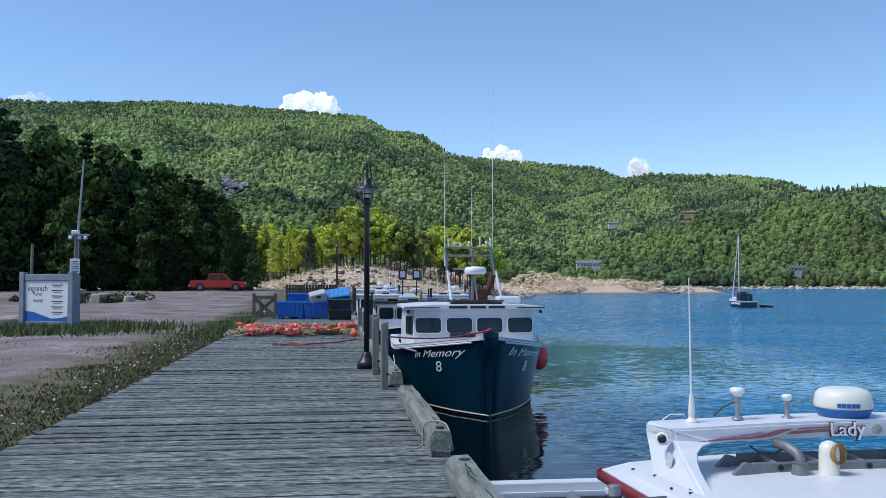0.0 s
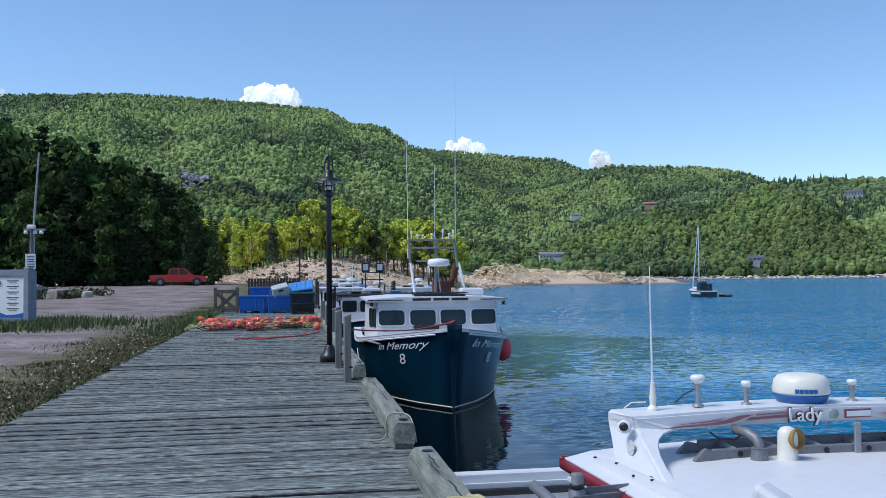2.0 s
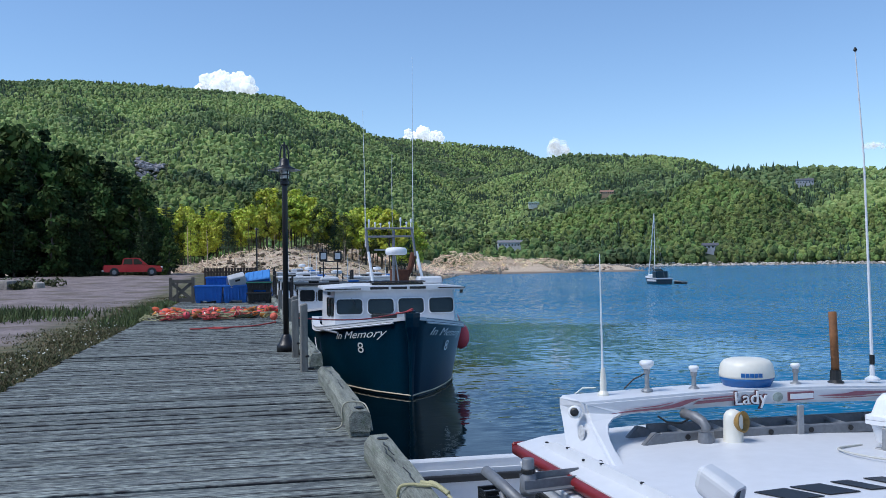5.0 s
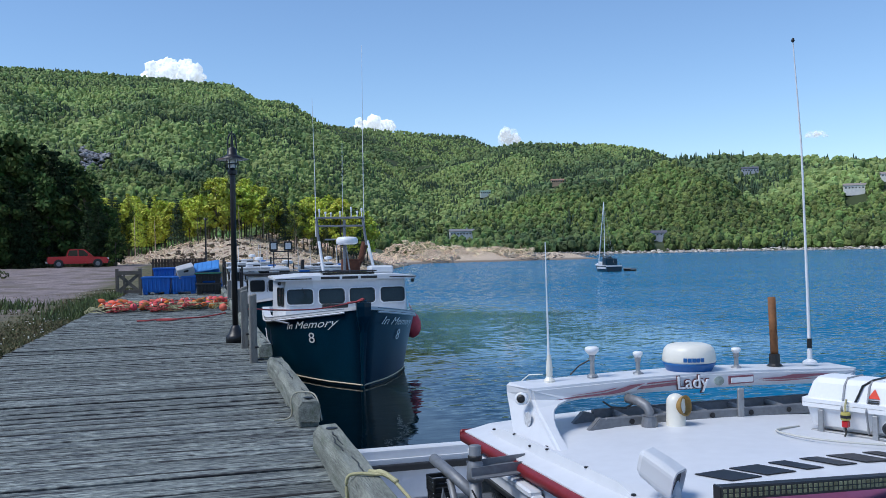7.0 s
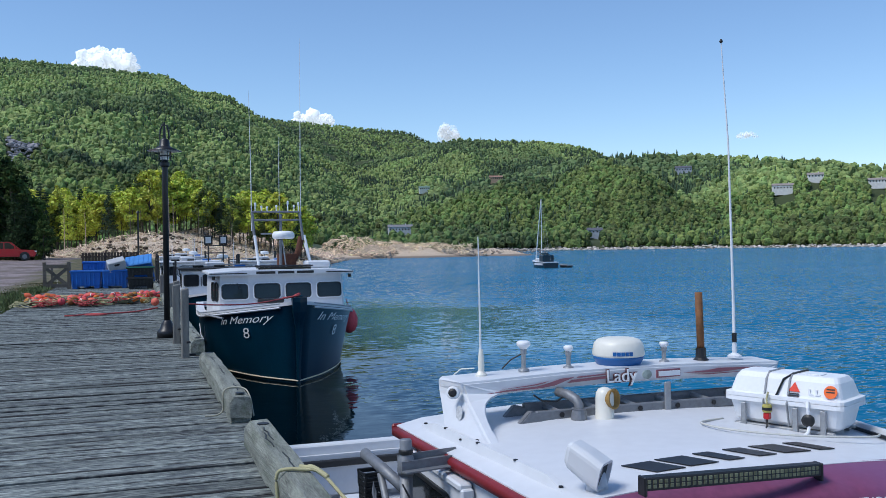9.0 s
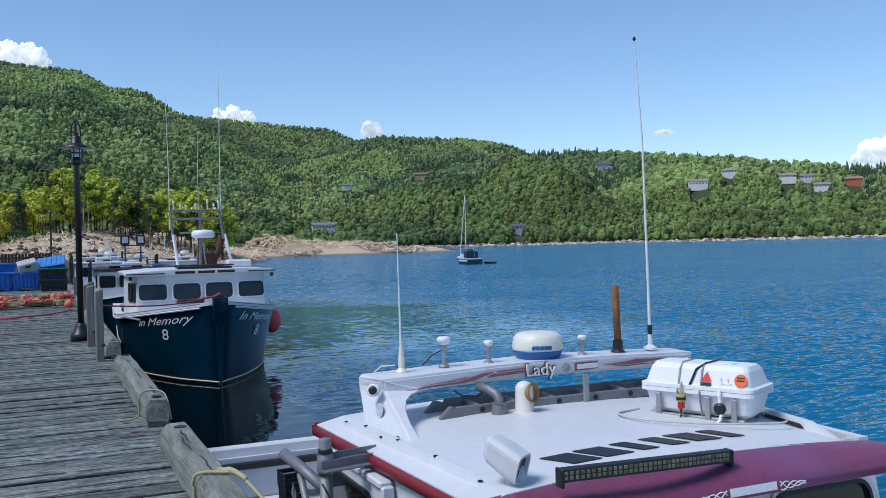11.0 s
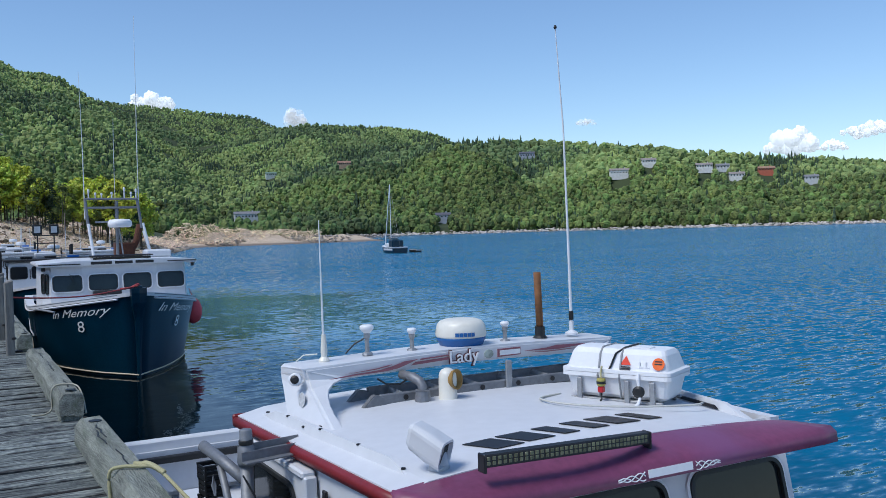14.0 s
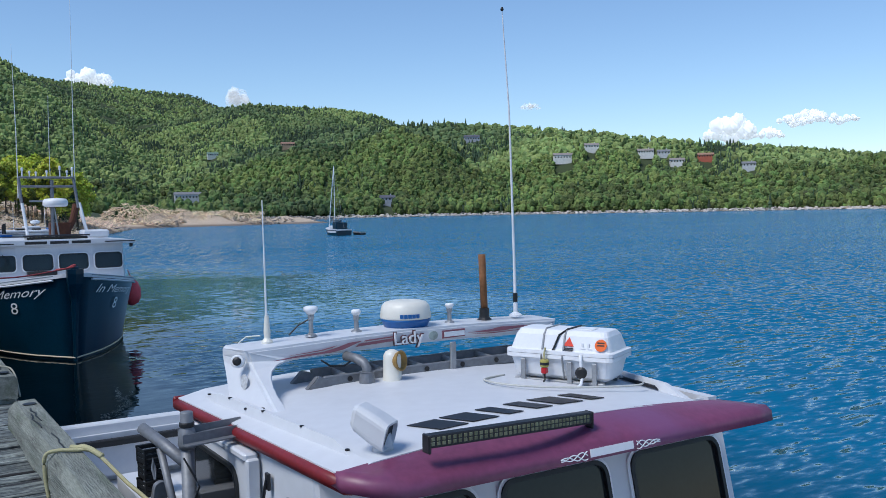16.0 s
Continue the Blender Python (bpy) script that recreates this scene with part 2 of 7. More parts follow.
def rounded(w, h, r, n=5):
    """The outline of a rounded rectangle about 0, 0."""
    out = []
    for cx, cz, a0 in ((w / 2 - r, h / 2 - r, 0), (-w / 2 + r, h / 2 - r, 90), (-w / 2 + r, -h / 2 + r, 180), (w / 2 - r, -h / 2 + r, 270)):
        for k in range(n + 1):
            a = radians(a0 + 90 * k / n)
            out.append((cx + r * math.cos(a), cz + r * math.sin(a)))
    return out


def raw_mesh(name, verts, faces, material, smooth=False):
    """A mesh from arrays; all faces have the same number of corners."""
    me = bpy.data.meshes.new(name)
    verts, faces = np.asarray(verts, np.float32), np.asarray(faces, np.int32)
    me.vertices.add(len(verts))
    me.vertices.foreach_set("co", verts.ravel())
    k = faces.shape[1]
    me.loops.add(faces.size)
    me.loops.foreach_set("vertex_index", faces.ravel())
    me.polygons.add(len(faces))
    me.polygons.foreach_set("loop_start", np.arange(0, faces.size, k, dtype=np.int32))
    me.polygons.foreach_set("use_smooth", np.full(len(faces), smooth))
    me.update(calc_edges=True)
    me.materials.append(material)
    return new(name, me)


rng = np.random.default_rng(5)


def scatter(name, places, sizes, tall, templates, material, kind="stuff", label="", category=""):
    """One mesh of many copies of small closed shapes, turned and scaled by chance."""
    V, F, base = [], [], 0
    pick = rng.integers(0, len(templates), len(places))
    for k, (tv, tf) in enumerate(templates):
        idx = np.where(pick == k)[0]
        if not len(idx):
            continue
        a = rng.uniform(0, 2 * np.pi, len(idx))
        c, s = np.cos(a)[:, None], np.sin(a)[:, None]
        x = (tv[None, :, 0] * c - tv[None, :, 1] * s) * sizes[idx][:, None]
        y = (tv[None, :, 0] * s + tv[None, :, 1] * c) * sizes[idx][:, None]
        z = tv[None, :, 2] * tall[idx][:, None]
        V.append((np.stack([x, y, z], -1) + places[idx][:, None, :]).reshape(-1, 3))
        F.append((tf[None] + (np.arange(len(idx)) * len(tv))[:, None, None]).reshape(-1, 3) + base)
        base += len(idx) * len(tv)
    return tagged(raw_mesh(name, np.concatenate(V), np.concatenate(F), material), label, category, kind=kind)


def lump(level, rough, flat=1.0, seed=0):
    """A small uneven ball standing on 0, one unit across and high."""
    r = np.random.default_rng(seed)
    bm = bmesh.new()
    bmesh.ops.create_icosphere(bm, subdivisions=level, radius=0.5)
    v = np.array([q.co for q in bm.verts])
    f = np.array([[q.index for q in p.verts] for p in bm.faces])
    bm.free()
    v *= 1 + r.uniform(-rough, rough, (len(v), 1))
    v[:, 2] = (v[:, 2] + 0.5) * flat
    return v, f


def spire(sides, tiers, seed=0):
    """A spruce: tiers of ragged cones, one unit high."""
    r = np.random.default_rng(seed)
    v, f = [], []
    for k in range(tiers):
        z0, z1 = 0.08 + 0.8 * k / tiers, 0.08 + 0.8 * k / tiers + 1.25 / tiers
        rad = 0.5 * (1 - 0.85 * k / tiers)
        b = len(v)
        for j in range(sides):
            a = 2 * math.pi * (j + 0.5 * (k % 2)) / sides
            q = rad * r.uniform(0.65, 1.15)
            v.append((q * math.cos(a), q * math.sin(a), z0 + r.uniform(-0.04, 0.04)))
        v.append((0, 0, min(1, z1)))
        for j in range(sides):
            f.append((b + j, b + (j + 1) % sides, b + sides))
    return np.array(v), np.array(f)


# the lie of the land
HOME = np.array((0.7, -2.2))
WATER = -2.05
# one row for each ridge: how far its crest and its foot lie, and its skyline
FOOT = ((-40, 430), (-5, 460), (5, 500), (12, 540), (14.6, 560), (20, 600), (35, 650), (45, 615), (58, 600), (75, 590))
MOUNTAIN = ((-40, 10.2), (-25, 10.5), (-16, 10.7), (-10, 11.2), (-3.4, 11.05), (0, 10.85), (2.2, 10.7), (3.6, 9.9), (5.8, 9.65), (7.2, 8.7), (9, 7.4), (11, 5.9), (13, 4.4), (16, 2.6), (19, 1.2), (23, 0.4), (80, 0.3))
BACK_RIDGE = ((-40, 6), (3, 8.4), (7.2, 8.5), (8.7, 8.2), (10.9, 8.0), (14.4, 7.65), (17.1, 7.4), (18.7, 6.6), (21, 5.6), (25, 4.4), (31, 3), (80, 1))
MIDDLE_RIDGE = ((-40, 1), (6, 2), (10, 4.0), (13, 5.1), (16, 6.0), (18.7, 6.7), (20.3, 6.95), (25.7, 6.65), (28, 6.3), (29.6, 5.7), (32, 5.0), (37, 3.6), (46, 2), (80, 1))
NEAR_HILL = ((-40, 0.2), (8, 0.3), (12, 0.9), (15, 2.2), (18, 3.4), (21, 4.25), (24, 4.9), (27, 5.45), (29.6, 5.77), (33, 5.7), (36.5, 5.45), (42.4, 4.9), (46, 4.3), (49, 3.85), (52.4, 3.7), (57, 3.15), (64, 2.6), (80, 2))
LAYERS = ((MOUNTAIN, 1750, 0, 1.3), (BACK_RIDGE, 2700, 500, 1.2), (MIDDLE_RIDGE, 1950, 250, 1.2), (NEAR_HILL, 1050, 0, 1.15))
COAST = ((-900, -0.5), (56, -0.5), (75, 6), (110, 15), (150, 28), (200, 45), (260, 63), (300, 71), (330, 75), (420, 103), (560, 141), (5000, 1300))


def table(rows, v):
    a = np.array(rows, float)
    return np.interp(v, a[:, 0], a[:, 1])


def step(a, b, v):
    t = np.clip((v - a) / (b - a), 0, 1)
    return t * t * (3 - 2 * t)


def waves(x, y, size, seed):
    r = np.random.default_rng(seed)
    out = np.zeros_like(x)
    for k in range(7):
        a, w, p = r.uniform(0, 6.28), 6.28 / size * 1.5 ** k, r.uniform(0, 6.28)
        out += np.sin((x * np.cos(a) + y * np.sin(a)) * w + p + 1.3 * np.sin((x * np.sin(a) - y * np.cos(a)) * w * 0.6)) / 1.5 ** k
    return out / 2.2


def land(x, y):
    """The height of the ground."""
    dx, dy = x - HOME[0], y - HOME[1]
    r, az = np.hypot(dx, dy), np.degrees(np.arctan2(dx, dy))
    foot = table(FOOT, az)
    inside = step(-75, -40, az) * (1 - step(80, 100, az))
    folds = waves(x, y, 420, 3) * 30 + waves(x, y, 150, 4) * 8
    hill = np.full_like(r, -0.6)
    for sky_line, ridge, back, power in LAYERS:
        top = 1.6 + ridge * np.tan(np.radians(table(sky_line, az))) - 6.0
        t = np.clip((r - foot - back) / (ridge - foot - back), 0, 1)
        one = -0.6 + (top + 0.6) * (0.25 * t + 0.75 * t ** power) + folds * np.sin(np.pi * t) * np.clip(top / 120, 0, 1)
        hill = np.maximum(hill, one - np.maximum(0, r - ridge) * 0.3)
    hill = np.maximum(hill, -1.4)
    # the flat shore by the wharf and the cleared bank beyond it
    edge = table(COAST, y)
    near = -0.07 + 0.85 * step(40, 92, y) + 0.05 * waves(x, y, 9, 6)
    bank = 8.0 * np.exp(-(((az - 6.2) / 3.0) ** 2)) * step(135, 190, r) + 3.5 * np.exp(-(((az - 0.5) / 3.5) ** 2)) * step(130, 180, r) + 3.4 * np.exp(-(((az - 11.5) / 2.2) ** 2)) * step(215, 285, r)
    near = near + bank + 0.5 * waves(x, y, 22, 7) * step(130, 190, r)
    slope = 1.25 - 1.0 * step(60, 100, y)
    shore = np.minimum(near, (edge - x) * slope - 2.4)
    u = np.clip(((x - 68) * 82 + (y - 297) * 15) / (82 ** 2 + 15 ** 2), 0, 1)
    off = np.hypot(x - 68 - 82 * u, y - 297 - 15 * u)
    spit = WATER + (6.4 - 4.9 * u) * np.exp(-((off / 9) ** 2)) * (1 + 0.25 * waves(x, y, 12, 8)) - 0.25 * np.minimum(off, 20) * 0.3
    sea = -7.0
    flat = np.maximum(np.maximum(shore, spit), sea)
    west = -7 + 60 * step(-34, -260, x) * step(75, -25, y) * step(-27, -46, np.where(az > 90, az - 360, az))
    flat = np.maximum(flat, np.where((r > foot - 26) & (az > 9) & (az < 80), WATER - 1.1 + (r - foot + 26) * 0.09, -9.0))
    h = np.where(r > foot, np.maximum(hill * inside + sea * (1 - inside), np.where(x < edge, flat, sea)), flat)
    return np.maximum(h, west)


def ground_at(x, y):
    return float(land(np.array([x], float), np.array([y], float))[0])


# ground: one sheet out to the horizon
def ground_material():
    m = mat("gravel_and_turf", (0.205, 0.165, 0.16), 0.95, var=0.6, scale=0.6, fine=7, bump=0.9, second=(0.125, 0.10, 0.078), mix_at=0.5)
    t = m.node_tree
    N, L = t.nodes, t.links
    b = N["Principled BSDF"]
    ramp_out = b.inputs["Base Color"].links[0].from_socket
    geo = N.new("ShaderNodeNewGeometry")
    sep = N.new("ShaderNodeSeparateXYZ")
    L.new(geo.outputs["Position"], sep.inputs[0])
    n = N.new("ShaderNodeTexNoise")
    n.inputs["Scale"].default_value = 0.22
    n.inputs["Detail"].default_value = 7
    L.new(geo.outputs["Position"], n.inputs["Vector"])
    n2 = N.new("ShaderNodeTexNoise")
    n2.inputs["Scale"].default_value = 3.0
    n2.inputs["Detail"].default_value = 6
    L.new(geo.outputs["Position"], n2.inputs["Vector"])
    # turf along the wharf
    wob = N.new("ShaderNodeMath")
    wob.operation = "MULTIPLY_ADD"
    wob.inputs[1].default_value = 3.2
    L.new(n.outputs["Fac"], wob.inputs[0])
    L.new(sep.outputs["X"], wob.inputs[2])
    strip = N.new("ShaderNodeMapRange")
    strip.inputs["From Min"].default_value, strip.inputs["From Max"].default_value = -3.5, -2.5
    L.new(wob.outputs[0], strip.inputs["Value"])
    # bank of bleached wood and far turf past the yard
    far = N.new("ShaderNodeMapRange")
    far.inputs["From Min"].default_value, far.inputs["From Max"].default_value = 104, 120
    L.new(sep.outputs["Y"], far.inputs["Value"])
    veryfar = N.new("ShaderNodeMapRange")
    veryfar.inputs["From Min"].default_value, veryfar.inputs["From Max"].default_value = 330, 380
    L.new(sep.outputs["Y"], veryfar.inputs["Value"])
    turf = N.new("ShaderNodeValToRGB")
    turf.color_ramp.elements[0].position, turf.color_ramp.elements[1].position = 0.35, 0.7
    turf.color_ramp.elements[0].color, turf.color_ramp.elements[1].color = (0.05, 0.056, 0.02, 1), (0.155, 0.125, 0.062, 1)
    L.new(n2.outputs["Fac"], turf.inputs["Fac"])
    wood = N.new("ShaderNodeValToRGB")
    wood.color_ramp.elements[0].position, wood.color_ramp.elements[1].position = 0.3, 0.65
    wood.color_ramp.elements[0].color, wood.color_ramp.elements[1].color = (0.26, 0.19, 0.125, 1), (0.72, 0.58, 0.43, 1)
    L.new(n2.outputs["Fac"], wood.inputs["Fac"])
    colour = ramp_out
    for fac, c in ((strip.outputs["Result"], turf.outputs["Color"]), (far.outputs["Result"], wood.outputs["Color"]), (veryfar.outputs["Result"], None)):
        mx = N.new("ShaderNodeMix")
        mx.data_type = "RGBA"
        L.new(fac, mx.inputs["Factor"])
        L.new(colour, mx.inputs["A"])
        if c is None:
            mx.inputs["B"].default_value = (0.042, 0.06, 0.02, 1)
        else:
            L.new(c, mx.inputs["B"])
        colour = mx.outputs["Result"]
    beach = N.new("ShaderNodeMapRange")
    beach.inputs["From Min"].default_value, beach.inputs["From Max"].default_value = -1.7, -1.2
    beach.inputs["To Min"].default_value, beach.inputs["To Max"].default_value = 1.0, 0.0
    L.new(sep.outputs["Z"], beach.inputs["Value"])
    mx = N.new("ShaderNodeMix")
    mx.data_type = "RGBA"
    L.new(beach.outputs["Result"], mx.inputs["Factor"])
    L.new(colour, mx.inputs["A"])
    mx.inputs["B"].default_value = (0.20, 0.155, 0.115, 1)
    L.new(mx.outputs["Result"], b.inputs["Base Color"])
    return m


GROUND = ground_material()
az_steps = np.radians(np.concatenate([np.arange(-180, -40, 2.5), np.arange(-40, 75, 0.4), np.arange(75, 180, 2.5)]))
radii = np.concatenate([np.array([0.0]), np.geomspace(1.0, 480, 104), np.linspace(488, 690, 34), np.geomspace(705, 4600, 84)])
A, R = np.meshgrid(az_steps, radii[1:])
gx, gy = HOME[0] + R * np.sin(A), HOME[1] + R * np.cos(A)
gz = land(gx, gy)
gv = np.concatenate([[[HOME[0], HOME[1], -7.0]], np.stack([gx, gy, gz], -1).reshape(-1, 3)])
na, nr = len(az_steps), len(radii) - 1
ii, jj = np.meshgrid(np.arange(nr - 1), np.arange(na), indexing="ij")
q = np.stack([1 + ii * na + jj, 1 + ii * na + (jj + 1) % na, 1 + (ii + 1) * na + (jj + 1) % na, 1 + (ii + 1) * na + jj], -1).reshape(-1, 4)[:, ::-1]
tagged(raw_mesh("ground", gv, q, GROUND, True), "gravel yard, turf and wooded hills round the bay", "ground", kind="structure")
# the yard beside the wharf, finer
yx, yy = np.meshgrid(np.linspace(-34, -2.2, 130), np.linspace(-4, 118, 260))
yz = land(yx, yy) + 0.035 + 0.02 * waves(yx, yy, 2.6, 11)
k1, k2 = np.meshgrid(np.arange(259), np.arange(129), indexing="ij")
yq = np.stack([k1 * 130 + k2, k1 * 130 + k2 + 1, (k1 + 1) * 130 + k2 + 1, (k1 + 1) * 130 + k2], -1).reshape(-1, 4)
tagged(raw_mesh("gravel_yard", np.stack([yx, yy, yz], -1).reshape(-1, 3), yq, GROUND, True), "worn pinkish grey gravel yard with tyre tracks", "ground", kind="structure")


SLICK = (13.5, 42.0, 10.5, 15.0)


def water_material():
    m = bpy.data.materials.new("bay_water")
    m.use_nodes = True
    N, L = m.node_tree.nodes, m.node_tree.links
    b = N["Principled BSDF"]
    b.inputs["Base Color"].default_value = (0.004, 0.076, 0.170, 1)
    b.inputs["Roughness"].default_value = 0.07
    b.inputs["IOR"].default_value = 1.333
    geo = N.new("ShaderNodeNewGeometry")
    mp = N.new("ShaderNodeMapping")
    mp.inputs["Rotation"].default_value = (0, 0, radians(-25))
    mp.inputs["Scale"].default_value = (0.55, 1.5, 1)
    L.new(geo.outputs["Position"], mp.inputs["Vector"])
    n1, n2, n3 = (N.new("ShaderNodeTexNoise") for _ in range(3))
    n1.inputs["Scale"].default_value, n1.inputs["Detail"].default_value = 5.5, 3
    n2.inputs["Scale"].default_value, n2.inputs["Detail"].default_value = 2.4, 3
    n3.inputs["Scale"].default_value, n3.inputs["Detail"].default_value = 0.045, 8
    L.new(mp.outputs["Vector"], n1.inputs["Vector"])
    L.new(mp.outputs["Vector"], n2.inputs["Vector"])
    L.new(mp.outputs["Vector"], n3.inputs["Vector"])
    # ripples on longer waves, their steep sides to the wharf: both noises give the slope of the surface
    both = N.new("ShaderNodeVectorMath")
    both.operation = "ADD"
    L.new(n1.outputs["Color"], both.inputs[0])
    L.new(n2.outputs["Color"], both.inputs[1])
    slope = N.new("ShaderNodeVectorMath")
    slope.operation = "SUBTRACT"
    slope.inputs[1].default_value = (1.05, 1.10, 1.0)
    L.new(both.outputs["Vector"], slope.inputs[0])
    # calm lanes among the ripples, and slack water in the lee of the wharf
    calm = N.new("ShaderNodeMapRange")
    calm.inputs["From Min"].default_value, calm.inputs["From Max"].default_value = 0.40, 0.62
    calm.inputs["To Min"].default_value, calm.inputs["To Max"].default_value = 0.7, 1.0
    L.new(n3.outputs["Fac"], calm.inputs["Value"])
    sep = N.new("ShaderNodeSeparateXYZ")
    L.new(geo.outputs["Position"], sep.inputs[0])
    lee = N.new("ShaderNodeMapRange")
    lee.inputs["From Min"].default_value, lee.inputs["From Max"].default_value = 5.5, 13.0
    lee.inputs["To Min"].default_value, lee.inputs["To Max"].default_value = 0.035, 1.0
    L.new(sep.outputs["X"], lee.inputs["Value"])
    mul = N.new("ShaderNodeMath")
    mul.operation = "MULTIPLY"
    L.new(calm.outputs["Result"], mul.inputs[0])
    L.new(lee.outputs["Result"], mul.inputs[1])
    # one patch of slick, windless water off the moored boats
    slick = N.new("ShaderNodeMapping")
    slick.inputs["Location"].default_value = (-SLICK[0] / SLICK[2], -SLICK[1] / SLICK[3], 0)
    slick.inputs["Scale"].default_value = (1 / SLICK[2], 1 / SLICK[3], 0)
    L.new(geo.outputs["Position"], slick.inputs["Vector"])
    away = N.new("ShaderNodeVectorMath")
    away.operation = "LENGTH"
    L.new(slick.outputs["Vector"], away.inputs[0])
    frayed = N.new("ShaderNodeMath")
    frayed.operation = "MULTIPLY_ADD"
    frayed.inputs[1].default_value = 2.0
    L.new(n3.outputs["Fac"], frayed.inputs[0])
    L.new(away.outputs["Value"], frayed.inputs[2])
    streaks = N.new("ShaderNodeMath")
    streaks.operation = "MULTIPLY_ADD"
    streaks.inputs[1].default_value = 1.6
    L.new(n2.outputs["Fac"], streaks.inputs[0])
    L.new(frayed.outputs[0], streaks.inputs[2])
    edge = N.new("ShaderNodeMapRange")
    edge.inputs["From Min"].default_value, edge.inputs["From Max"].default_value = 2.45, 3.15
    edge.inputs["To Min"].default_value, edge.inputs["To Max"].default_value = 0.06, 1.0
    L.new(streaks.outputs[0], edge.inputs["Value"])
    lee_mul = mul
    mul = N.new("ShaderNodeMath")
    mul.operation = "MULTIPLY"
    L.new(lee_mul.outputs[0], mul.inputs[0])
    L.new(edge.outputs["Result"], mul.inputs[1])
    flatter = N.new("ShaderNodeVectorMath")
    flatter.operation = "MULTIPLY"
    flatter.inputs[1].default_value = (1.0, 1.0, 0.0)
    L.new(slope.outputs["Vector"], flatter.inputs[0])
    steep = N.new("ShaderNodeVectorMath")
    steep.operation = "SCALE"
    L.new(flatter.outputs["Vector"], steep.inputs[0])
    L.new(mul.outputs[0], steep.inputs["Scale"])
    upright = N.new("ShaderNodeVectorMath")
    upright.operation = "ADD"
    upright.inputs[1].default_value = (0.0, 0.0, 0.60)
    L.new(steep.outputs["Vector"], upright.inputs[0])
    unit = N.new("ShaderNodeVectorMath")
    unit.operation = "NORMALIZE"
    L.new(upright.outputs["Vector"], unit.inputs[0])
    L.new(unit.outputs["Vector"], b.inputs["Normal"])
    # near-black colour by the wharf paints in the dark hull reflection; open-water blue beyond
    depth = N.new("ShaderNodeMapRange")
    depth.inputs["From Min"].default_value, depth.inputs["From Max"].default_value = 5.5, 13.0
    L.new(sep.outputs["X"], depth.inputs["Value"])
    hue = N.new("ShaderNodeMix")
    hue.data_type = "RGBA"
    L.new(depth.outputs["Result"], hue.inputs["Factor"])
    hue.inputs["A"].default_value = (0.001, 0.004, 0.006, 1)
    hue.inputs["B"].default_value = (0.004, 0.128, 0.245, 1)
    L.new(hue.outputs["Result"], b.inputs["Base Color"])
    # wind roughens the open water
    open_sea = N.new("ShaderNodeMapRange")
    open_sea.inputs["From Min"].default_value, open_sea.inputs["From Max"].default_value = 0.2, 1.0
    open_sea.inputs["To Min"].default_value, open_sea.inputs["To Max"].default_value = 0.03, 0.06
    L.new(mul.outputs[0], open_sea.inputs["Value"])
    L.new(open_sea.outputs["Result"], b.inputs["Roughness"])
    return m


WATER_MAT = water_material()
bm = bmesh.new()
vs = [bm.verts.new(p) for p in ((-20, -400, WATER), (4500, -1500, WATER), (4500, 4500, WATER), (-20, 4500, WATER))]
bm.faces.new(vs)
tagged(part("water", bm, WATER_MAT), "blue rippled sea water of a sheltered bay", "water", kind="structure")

# far woods
def clumped(n, seed):
    """A broadleaf crown heaped up of n uneven clumps, one unit across and high."""
    r = np.random.default_rng(seed)
    V, F, base = [], [], 0
    for k in range(n):
        v, f = lump(1, 0.35, 1.0, seed * 20 + k)
        size = r.uniform(0.42, 0.62)
        a, q, z = r.uniform(0, 6.283), r.uniform(0.08, 0.30), r.uniform(0.0, 0.5)
        V.append(v * size + np.array((q * math.cos(a) * (1.2 - z), q * math.sin(a) * (1.2 - z), z)))
        F.append(f + base)
        base += len(v)
    return np.concatenate(V), np.concatenate(F)


ROUND_FAR = [lump(1, 0.42, 1.0, s) for s in range(6)]
ROUND_MID = [clumped(4, s) for s in range(8)]
SPIRE_FAR = [spire(6, 3, s) for s in range(4)]


def wood_places(n, az0, az1):
    """Trees on the slopes that face the bay, set closer on the slopes that lie farther off."""
    out = []
    reach = np.concatenate([np.arange(430, 1100, 4.0), np.arange(1100, 2760, 8.0)])
    columns = np.arange(az0, az1, 0.12)
    for az in columns:
        x, y = HOME[0] + reach * math.sin(radians(az)), HOME[1] + reach * math.cos(radians(az))
        el = np.degrees(np.arctan2(land(x, y) + 7 - 1.6, reach))
        el[reach < float(table(FOOT, az)) + 2] = -1
        rise = np.maximum.accumulate(el) + np.arange(len(el)) * 1e-7
        k = int(n / len(columns) * (rise[-1] + 0.4) / 7)
        r = np.interp(rng.uniform(0.0, rise[-1], k), rise, reach) + rng.uniform(-6, 10, k)
        r = r[rng.random(k) < np.clip((r / 1600) ** 2, 0.06, 1)]
        out.append(np.stack([np.full(len(r), az) + rng.uniform(-0.07, 0.07, len(r)), r], -1))
    az, r = np.concatenate(out).T
    x, y = HOME[0] + r * np.sin(np.radians(az)), HOME[1] + r * np.cos(np.radians(az))
    z = land(x, y)
    keep = (z > WATER + 1.2) & ~((x < table(COAST, y)) & (r < 300))
    return np.stack([x, y, z - 1.5], -1)[keep], r[keep]


HOMES = ((22.6, 4.05, 10, "brown"), (16.45, 0.75, 14, "grey"), (34.25, 4.25, 11, "slate"), (40.05, 2.85, 13, "white"), (48.7, 2.75, 10, "red"), (47.0, 2.45, 9, "white"), (51.2, 2.1, 8, "grey"), (18.0, 3.45, 9, "green"), (28.8, 0.45, 8, "slate"), (41.8, 3.5, 9, "white"), (45.1, 3.1, 10, "white"), (46.2, 3.0, 8, "grey"))


